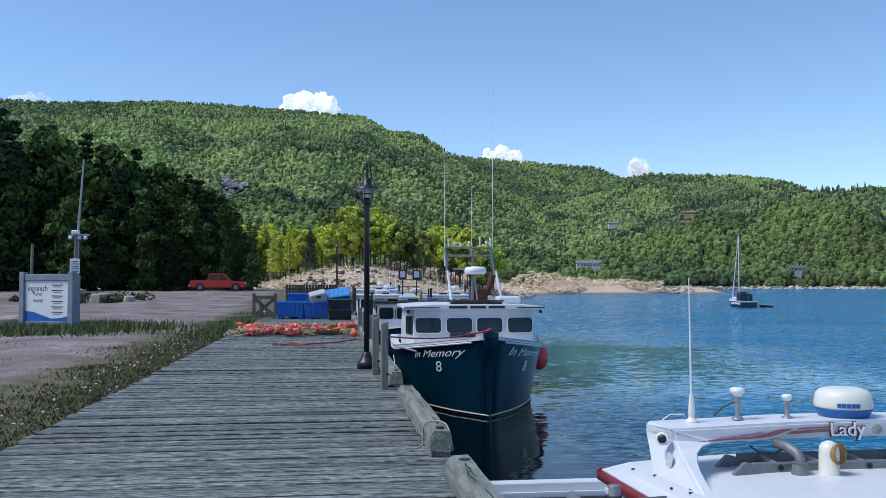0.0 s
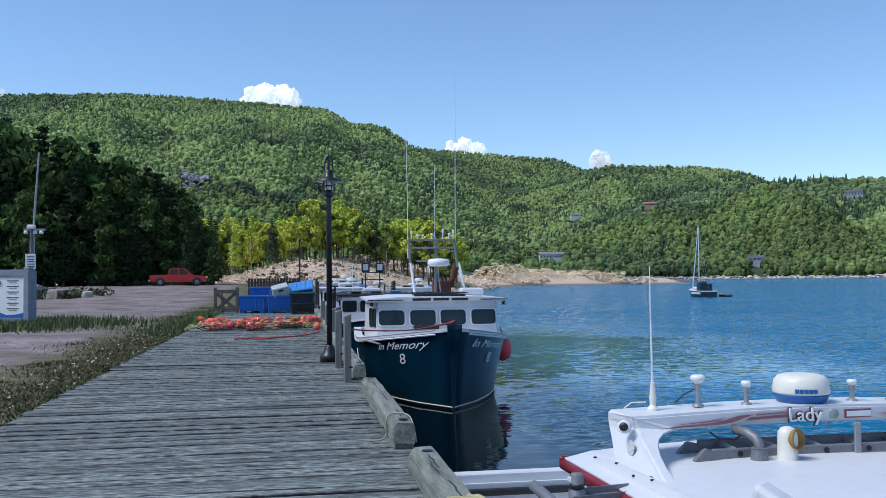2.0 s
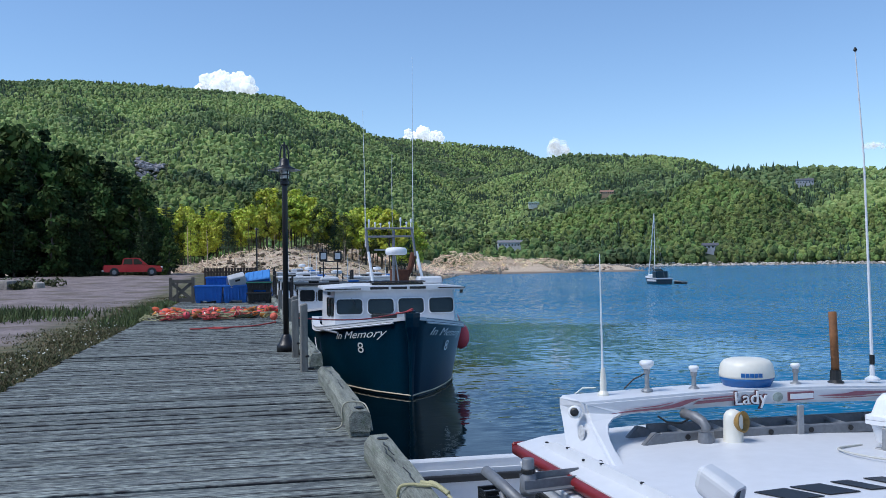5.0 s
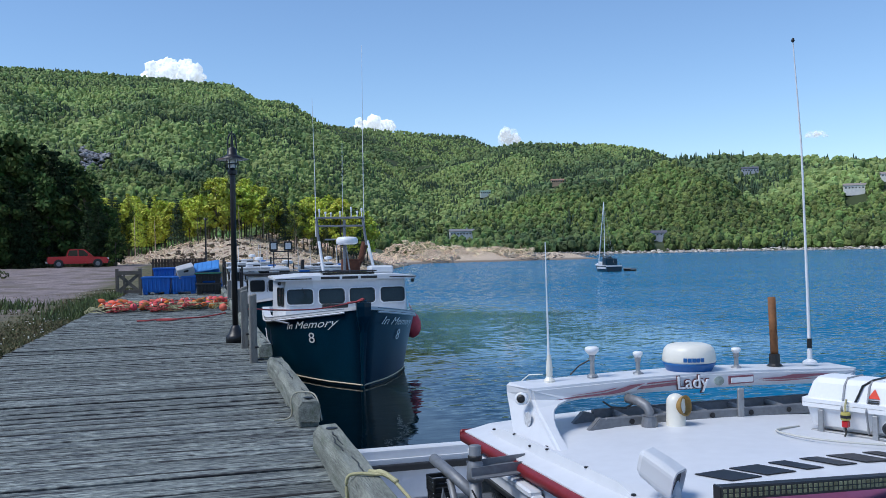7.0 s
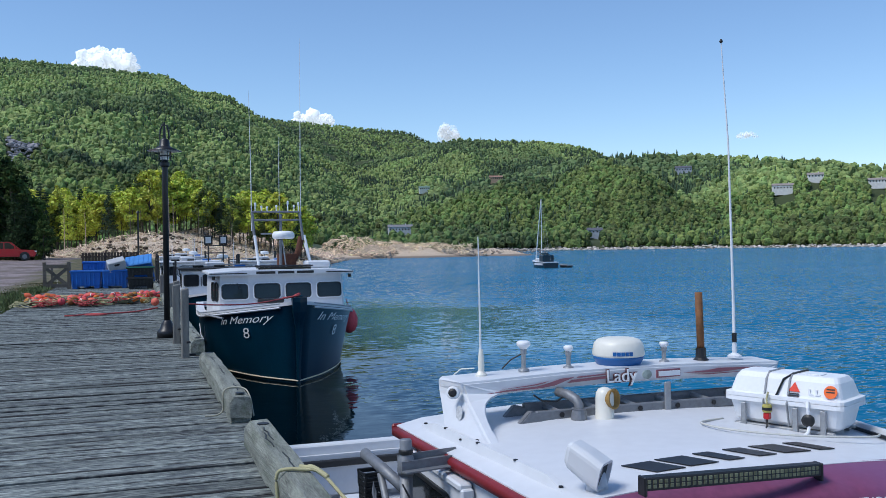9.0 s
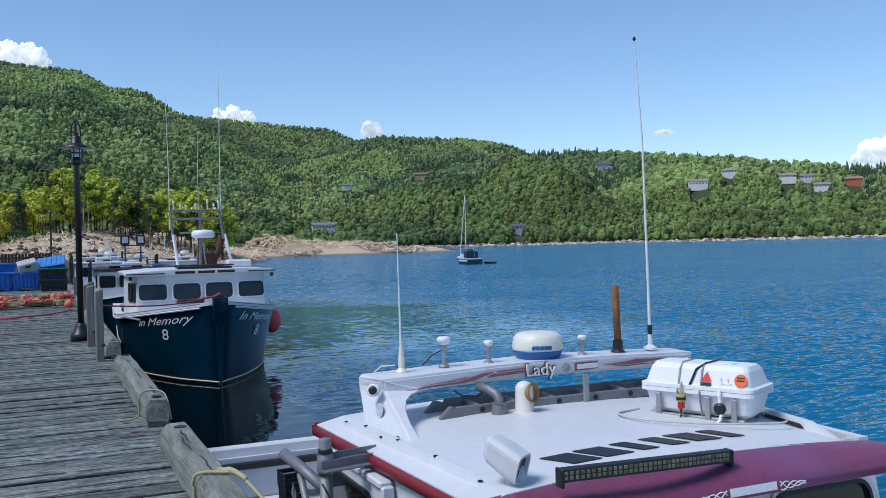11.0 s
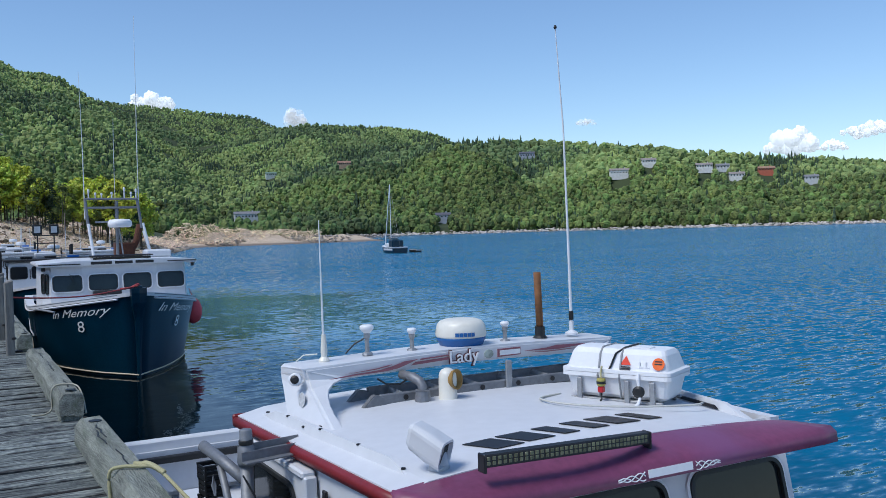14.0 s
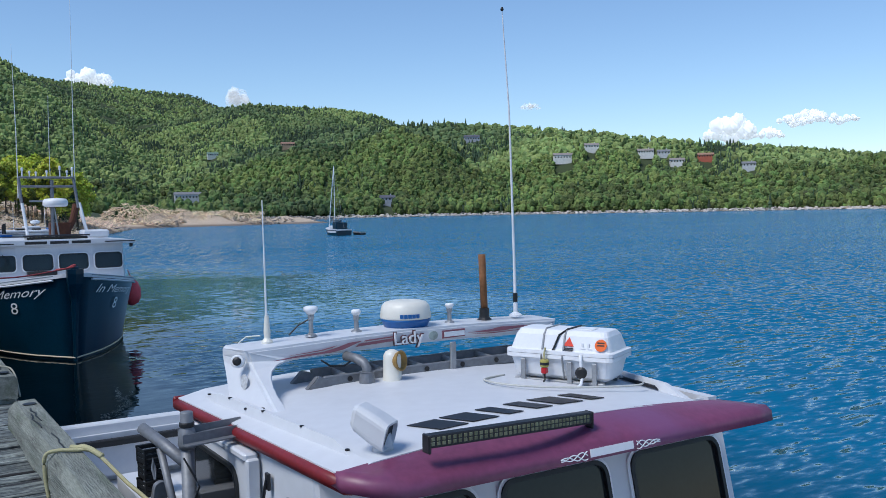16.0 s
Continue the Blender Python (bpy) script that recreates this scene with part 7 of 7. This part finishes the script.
YEL_TOP = ((-6, 4.0), (-3.5, 3.8), (-1.6, 3.75), (0.2, 4.4), (1.2, 5.1), (2.6, 4.8), (3.7, 4.4), (5.4, 3.4), (7.3, 3.85), (9, 3.6), (11, 2.4))
masters = [broadleaf(14, 80 + k, LEAF_LIGHT, 0.42, 90, 28, 0.42, 0.32) for k in range(4)]
mixed = [broadleaf(14, 90 + k, FAR_WOOD, 0.3, 60, 22, 0.36, 0.22) for k in range(2)]
cones = [spruce(14, 95 + k, LEAF_LIGHT, 16, 0.2) for k in range(2)] + [spruce(14, 98, FAR_SPRUCE, 18, 0.15)]
for k in range(96):
    az = -6 + 16.5 * (k + trng.random()) / 96
    r = trng.uniform(188, 225)
    el = float(table(YEL_TOP, az)) * (trng.uniform(0.85, 1.03) if k % 4 else trng.uniform(0.6, 0.8))
    x, y = HOME[0] + r * math.sin(radians(az)), HOME[1] + r * math.cos(radians(az))
    if x > table(COAST, y) - 3:
        continue
    h = max(3, 1.6 + r * math.tan(radians(el)) - ground_at(x, y))
    pick = trng.random()
    bright = -0.5 < az < 5
    src = trng.choice(masters) if pick < (0.75 if bright else 0.4) else (trng.choice(cones) if pick < 0.85 else trng.choice(mixed))
    plant(src, x, y, h / 14, trng.uniform(0, 360), "sunlit yellow-green tree on the cleared bank", "sunlit trees on the cleared bank")
for m in masters + mixed + cones:
    remove_thing(m)

# bare trunks left standing on the bank
for k in range(16):
    az, r = trng.uniform(-4, 8.5), trng.uniform(168, 190)
    x, y = HOME[0] + r * math.sin(radians(az)), HOME[1] + r * math.cos(radians(az))
    h = trng.uniform(4, 8)
    t = thing("bare_trunk", x, y, ground_at(x, y) - 0.1, 0, "pale bare trunk still standing on the bank", "tree", "bare trunks on the bank")
    part("trunk", tube([(0, 0, 0), (trng.uniform(-0.3, 0.3), 0, h)], 0.085, 6, taper=0.03), trng.choice((STUMP, BARK)), t)

# brushwood, stumps and stones on the bank and spit
def strewn(name, n, az0, az1, r0, r1, size, tall, temps, material, label, category, test):
    az, r = rng.uniform(az0, az1, n), rng.uniform(r0, r1, n)
    x, y = HOME[0] + r * np.sin(np.radians(az)), HOME[1] + r * np.cos(np.radians(az))
    z = land(x, y)
    k = test(x, y, z)
    p = np.stack([x, y, z - 0.12], -1)[k]
    s = rng.uniform(*size, len(p))
    scatter(name, p, s, s * rng.uniform(*tall, len(p)), temps, material, label=label, category=category)


def stick_shape(seed):
    v, f = lump(1, 0.3, 1.0, seed)
    v = v * np.array((2.0, 0.17, 0.2))
    a = (-0.6, 0.45, 0.1, -0.2, 0.8)[seed % 5]
    x, z = v[:, 0] * math.cos(a) - v[:, 2] * math.sin(a), v[:, 0] * math.sin(a) + v[:, 2] * math.cos(a)
    return np.stack([x, v[:, 1], z + 0.35], -1), f


on_land = lambda x, y, z: (z > WATER + 0.15) & (z < 12)
strewn("brushwood", 13000, -4.5, 14.5, 120, 305, (0.25, 1.0), (0.4, 0.9), [stick_shape(s) for s in range(5)], STUMP, "bleached brushwood and cut stumps on the cleared bank", "brushwood", on_land)
strewn("dark_brush", 1500, -4.5, 12, 130, 260, (0.4, 1.1), (0.4, 0.8), [lump(1, 0.3, 1, s) for s in range(4)], mat("dark_earth_and_brush", (0.09, 0.07, 0.045), 0.95, island=0.5, bump=0.0), "dark earth heaps and brush on the bank", "brush", lambda x, y, z: (z > WATER + 1) & (waves(x, y, 30, 31) > 0.2))
strewn("spit_brushwood", 9000, 9.0, 21, 280, 345, (0.4, 1.5), (0.5, 1.0), [stick_shape(s) for s in range(5)], STUMP, "bleached brushwood heaped along the low spit", "brushwood", lambda x, y, z: z > WATER + 0.7)
strewn("point_brushwood", 8000, 7.5, 15, 205, 300, (0.4, 1.4), (0.5, 1.0), [stick_shape(s) for s in range(5)], STUMP, "bleached brushwood and roots at the point of the bank", "brushwood", lambda x, y, z: z > WATER + 0.5)
strewn("shore_stones", 6000, 10, 26, 240, 350, (0.4, 1.2), (0.4, 0.7), [lump(1, 0.25, 1, s) for s in range(4)], ROCK, "stones and boulders along the low spit", "stones", lambda x, y, z: (z > WATER - 0.1) & (z < WATER + 2.4))
strewn("point_stones", 5000, 7, 23, 190, 335, (0.3, 1.2), (0.4, 0.8), [lump(1, 0.3, 1, s) for s in range(4)], mat("tan_shore_stone", (0.42, 0.33, 0.25), 0.9, var=0.4, island=0.4, bump=0.0), "tan stones strewn on the beach of the point", "stones", lambda x, y, z: (z > WATER - 0.1) & (z < WATER + 1.6))
strewn("far_shore_stones", 16000, 13, 64, 530, 668, (0.8, 2.6), (0.35, 0.6), [lump(1, 0.25, 1, s) for s in range(4)], mat("pale_beach_stone", (0.55, 0.49, 0.43), 0.9, var=0.3, island=0.35, bump=0.0), "pale stones along the far shore", "stones", lambda x, y, z: (z > WATER - 0.3) & (z < WATER + 2.0))
shrub_c = []
while len(shrub_c) < 130:
    x, y = trng.uniform(-21, -8), trng.uniform(57, 100)
    if (abs(y - 63) < 3 and x < -12.3) or (y > 93 and x < -6):
        shrub_c.append((x, y, ground_at(x, y) + 0.25))
V, F = leaf_cloud(shrub_c, [trng.uniform(0.3, 0.7) for _ in shrub_c], 60, 0.14, 5, 0.7)
tagged(raw_mesh("yard_shrubs", V, F, GRASS), "low rough shrubs and weeds along the yard's edge", "shrubs", kind="stuff")

sx, sy, sr = home_place(-5.9, 5.5)
strewn("scree", 500, -6.7, -5.1, sr - 30, sr + 55, (2.0, 5.5), (0.4, 0.7), [lump(1, 0.25, 1, s) for s in range(4)], mat("grey_scree", (0.30, 0.29, 0.30), 0.95, island=0.3), "bare grey scree in the woods on the mountain", "scree", lambda x, y, z: z > 0)

brng = random.Random(21)
rocks = [mesh_of(box(-0.5, 0.5, -0.4, 0.4, -0.3, 0.45, 0.2, seg=2), "boulder") for _ in range(2)]
for q, me in enumerate(rocks):
    for v in me.vertices:
        v.co *= 1 + 0.25 * noise.noise(v.co * 2.1 + Vector((q * 9, 0, 0)))
    me.materials.append(ROCK)
for x, y, s in ((-17.2, 62, 1.9), (-14.6, 61, 1.4), (-18.8, 63, 1.2), (-13.2, 62.5, 0.9), (-11.3, 33.5, 0.9), (-10.9, 30.5, 0.6)):
    o = new("boulder", brng.choice(rocks))
    o.matrix_basis = pose(x, y, ground_at(x, y) + 0.15 * s, 0, 0, brng.uniform(0, 360))
    o.scale = (s, s, s * 0.8)
    tagged(o, "rough grey boulder at the edge of the yard", "boulder", "boulders by the yard")


# grass and weeds
LEAF_MID = mat("weed_leaves", (0.075, 0.105, 0.03), 0.8, var=0.4, scale=0.8, bump=0.0, island=0.5)


def blades(name, n, place, tall, material, label, lean=0.5, width=0.012):
    x, y = place(n)
    z = land(x, y) + 0.03
    h = rng.uniform(*tall, len(x))
    a = rng.uniform(0, 6.283, len(x))
    dx, dy = np.cos(a), np.sin(a)
    w = width * rng.uniform(0.6, 1.6, len(x))
    l = lean * h * rng.uniform(-1, 1, len(x))
    b0 = np.stack([x - dy * w, y + dx * w, z], -1)
    b1 = np.stack([x + dy * w, y - dx * w, z], -1)
    tp = np.stack([x + dx * l, y + dy * l, z + h], -1)
    V = np.stack([b0, b1, tp], 1).reshape(-1, 3)
    tagged(raw_mesh(name, V, np.arange(len(V)).reshape(-1, 3), material), label, "grass", kind="stuff")


def verge(n):
    y = rng.uniform(3, 47, n) ** 1.0
    x = -2.42 - np.abs(rng.normal(0, 1.0, n)) * (0.75 + 0.45 * waves(y, y * 0, 6, 3))
    return x, y


def verge_edge(n):
    y = 31 + 9 * rng.uniform(-1, 1, n) * rng.random(n) ** 0.3
    return -2.45 - np.abs(rng.normal(0, 0.45, n)), y


def sign_foot(n):
    x, y = -8.8 + 1.9 * rng.normal(size=n), 30.2 + 1.7 * rng.normal(size=n)
    k = waves(x, y, 5, 61) > -0.7
    return x[k], y[k]


def scrub(n):
    x = rng.uniform(-13, -3.2, n)
    y = rng.uniform(16, 45, n)
    k = waves(x, y, 7, 51) > 0.5
    return x[k], y[k]


blades("grass_verge", 30000, verge, (0.015, 0.07), GRASS, "rough low grass verge along the wharf", 1.6, 0.014)
blades("dry_grass", 26000, verge, (0.015, 0.06), DRY_GRASS, "dry straw-coloured grass along the wharf", 1.8, 0.014)
blades("tall_weeds", 3200, verge_edge, (0.06, 0.30), LEAF_MID, "tall green weeds against the wharf edge", 0.9, 0.02)
blades("sign_weeds", 9000, sign_foot, (0.05, 0.36), LEAF_MID, "tall weeds round the notice board", 1.0, 0.022)
blades("yard_grass", 7000, scrub, (0.015, 0.045), DRY_GRASS, "sparse dry grass on the gravel yard")
fx, fy = verge(240)
scatter("wild_flowers", np.stack([fx, fy, land(fx, fy) + rng.uniform(0.06, 0.13, 240)], -1), rng.uniform(0.02, 0.045, 240), rng.uniform(0.01, 0.03, 240), [lump(1, 0.2, 1, 1)], CREAM, label="small pale wild flowers in the verge", category="flowers")

# hillside houses
HOUSE_MATS = {"brown": ((0.42, 0.30, 0.20), (0.30, 0.17, 0.12)), "grey": ((0.55, 0.56, 0.56), (0.20, 0.20, 0.21)), "slate": ((0.36, 0.38, 0.42), (0.10, 0.10, 0.12)), "white": ((0.68, 0.67, 0.64), (0.28, 0.24, 0.22)), "red": ((0.45, 0.12, 0.07), (0.34, 0.20, 0.13)), "green": ((0.50, 0.54, 0.50), (0.14, 0.22, 0.17))}
for key, (wc, rc) in list(HOUSE_MATS.items()):
    HOUSE_MATS[key] = (mat("house_wall_" + key, wc, 0.8, scale=0.5), mat("house_roof_" + key, rc, 0.8, scale=0.5))


LAWN = mat("dry_lawn", (0.24, 0.25, 0.10), 0.9, var=0.3, scale=0.15, fine=2, bump=0.2)


def house(az, el, w, kind):
    x, y, r = home_place(az, el)
    wall, roof = HOUSE_MATS[kind]
    g = ground_at(x, y)
    t = thing("house", x, y, g + 3.0, -az + 8, kind + " house with pitched roof among the hillside trees", "house", "houses on the far hillside")
    d, h = 8.0, 2.9 + (w > 10) * 0.8
    w *= 1.45
    part("wall", box(-w / 2, w / 2, -d / 2, d / 2, -5, h, 0.05), wall, t)
    rf = prism([(-d / 2 - 0.5, h - 0.1), (d / 2 + 0.5, h - 0.1), (0, h + 1.9)], w + 0.9, m=pose(w / 2 + 0.45, 0, 0, 0, 0, 90))
    rp = part("roof", rf, roof, t, "pitched shingle roof")
    part("chimney", box(w * 0.2, w * 0.2 + 0.7, 0.2, 0.9, h + 1, h + 2.9), wall, rp)
    n = max(3, int(w / 2.4))
    for k in range(n):
        cx = -w / 2 + w * (k + 0.5) / n
        wd = part("window", box(cx - 0.55, cx + 0.55, -d / 2 - 0.06, -d / 2 - 0.01, 1.0, 2.3), GLASS_DARK, t)
        part("frame", box(cx - 0.65, cx + 0.65, -d / 2 - 0.1, -d / 2 - 0.05, 2.3, 2.42), WHITE_PLASTIC, wd)
    part("lawn", plate([(-w / 2 - 7, -d / 2 - 14, -14.0), (w / 2 + 8, -d / 2 - 13, -13.8), (w / 2 + 4, -d / 2 + 3, -6.6), (-w / 2 - 3, -d / 2 + 3, -6.6)], 7.0), LAWN, t, "pale mown slope before the house")
    return t


for az, el, w, kind in HOMES:
    house(az, el, w, kind)


def sailboat():
    t = thing("sailboat", 64.3, 133.6, WATER, 172, "small white sailing boat at anchor with bare mast", "boat")
    hull(t, 8.2, 2.7, 1.25, 0.95, NAVY, GELCOAT, deck=0.8)
    part("hull_stripe", box(-1.34, 1.34, 3.5, 7.8, 0.45, 0.75), GELCOAT, t)
    part("cabin", box(-0.85, 0.85, 2.6, 5.2, 0.9, 1.55, 0.12), GELCOAT, t, "white coachroof")
    part("wheelhouse", box(-0.95, 0.95, 5.0, 6.9, 0.9, 2.05, 0.1), NAVY, t, "dark blue canvas wheelhouse")
    part("window", box(-0.8, 0.8, 4.98, 5.01, 1.6, 2.15), GLASS_DARK, t)
    part("mast", tube([(0, 3.4, 0.9), (0, 3.4, 11.2)], 0.075, 8, taper=0.05), WHITE_PLASTIC, t)
    part("boom", tube([(0, 3.4, 2.3), (0, 6.6, 2.3)], 0.12, 8), NAVY, t)
    part("forestay", tube([(0, 0.1, 1.3), (0, 3.35, 11.0)], 0.075, 6), WHITE_PLASTIC, t, "furled white jib on the forestay")
    part("backstay", tube([(0, 8.1, 1.0), (0, 3.45, 11.0)], 0.012, 5), GALV, t)
    for s in (-1, 1):
        part("shroud", tube([(s * 1.2, 3.7, 1.0), (0, 3.4, 7.6)], 0.012, 5), GALV, t)
    for k in range(6):
        part("stanchion", tube([(-1.2, 1.5 + 1.1 * k, 1.0), (-1.2, 1.5 + 1.1 * k, 1.6)], 0.02, 5), GALV, t)
    return t


sailboat()
d = thing("dinghy", 66.3, 128.6, WATER, 190, "small dark dinghy tied astern of the sailing boat", "boat")
hull(d, 2.6, 1.2, 0.5, 0.4, BLACK_PLASTIC, GALV, keel=0.2, deck=0.2)


# fair-weather clouds beyond the hills
def cloud(az, el, wide, tall, seed, thin):
    """A heap of uneven puffs, far off."""
    r = random.Random(seed)
    dist = 3600.0
    cx, cy, cz = dist * math.sin(radians(az)), dist * math.cos(radians(az)), 1.6 + dist * math.tan(radians(el))
    W, H = dist * math.tan(radians(wide)), dist * math.tan(radians(tall))
    bm = bmesh.new()
    for k in range(34):
        a = r.uniform(-1, 1)
        top = (1 - a * a) ** 0.7
        s = H * r.uniform(0.16, 0.34) * (0.45 + 0.6 * top)
        c = Vector((a * W * 0.5, r.uniform(-0.2, 0.2) * W, H * top * r.uniform(0.0, 0.75) - 0.2 * H))
        q = bmesh.ops.create_icosphere(bm, subdivisions=3, radius=s)
        for v in q["verts"]:
            n = noise.fractal(v.co / s * 1.7 + c * 0.01, 1.0, 2.0, 4)
            v.co = v.co * (1 + 0.28 * n) + c
    ob = part("cloud", bm, thin, smooth=True)
    ob.matrix_basis = pose(cx, cy, cz, 0, 0, -az)
    return tagged(ob, "small white fair-weather cloud above the hills", "cloud", "clouds above the hills")


def cloud_mat(name, alpha):
    m = bpy.data.materials.new(name)
    m.use_nodes = True
    b = m.node_tree.nodes["Principled BSDF"]
    b.inputs["Base Color"].default_value = (0.9, 0.9, 0.9, 1)
    b.inputs["Roughness"].default_value = 1.0
    b.inputs["Emission Color"].default_value = (0.75, 0.82, 0.9, 1)
    b.inputs["Emission Strength"].default_value = 0.38
    b.inputs["Alpha"].default_value = alpha
    return m


CLOUD, WISP = cloud_mat("cloud_white", 0.6), cloud_mat("cloud_wisp", 0.2)
for az, el, wd, tl, m in ((-1.2, 11.1, 4.0, 1.5, CLOUD), (11.0, 8.1, 2.6, 1.1, CLOUD), (19.6, 7.1, 1.4, 1.0, WISP), (-17.6, 10.6, 2.6, 0.6, WISP), (38.0, 6.45, 1.3, 0.4, WISP), (50.2, 4.45, 2.9, 1.5, CLOUD), (55.0, 4.95, 4.6, 0.9, CLOUD), (52.4, 4.2, 1.6, 0.6, CLOUD)):
    cloud(az, el, wd, tl, int(az * 7) + 200, m)
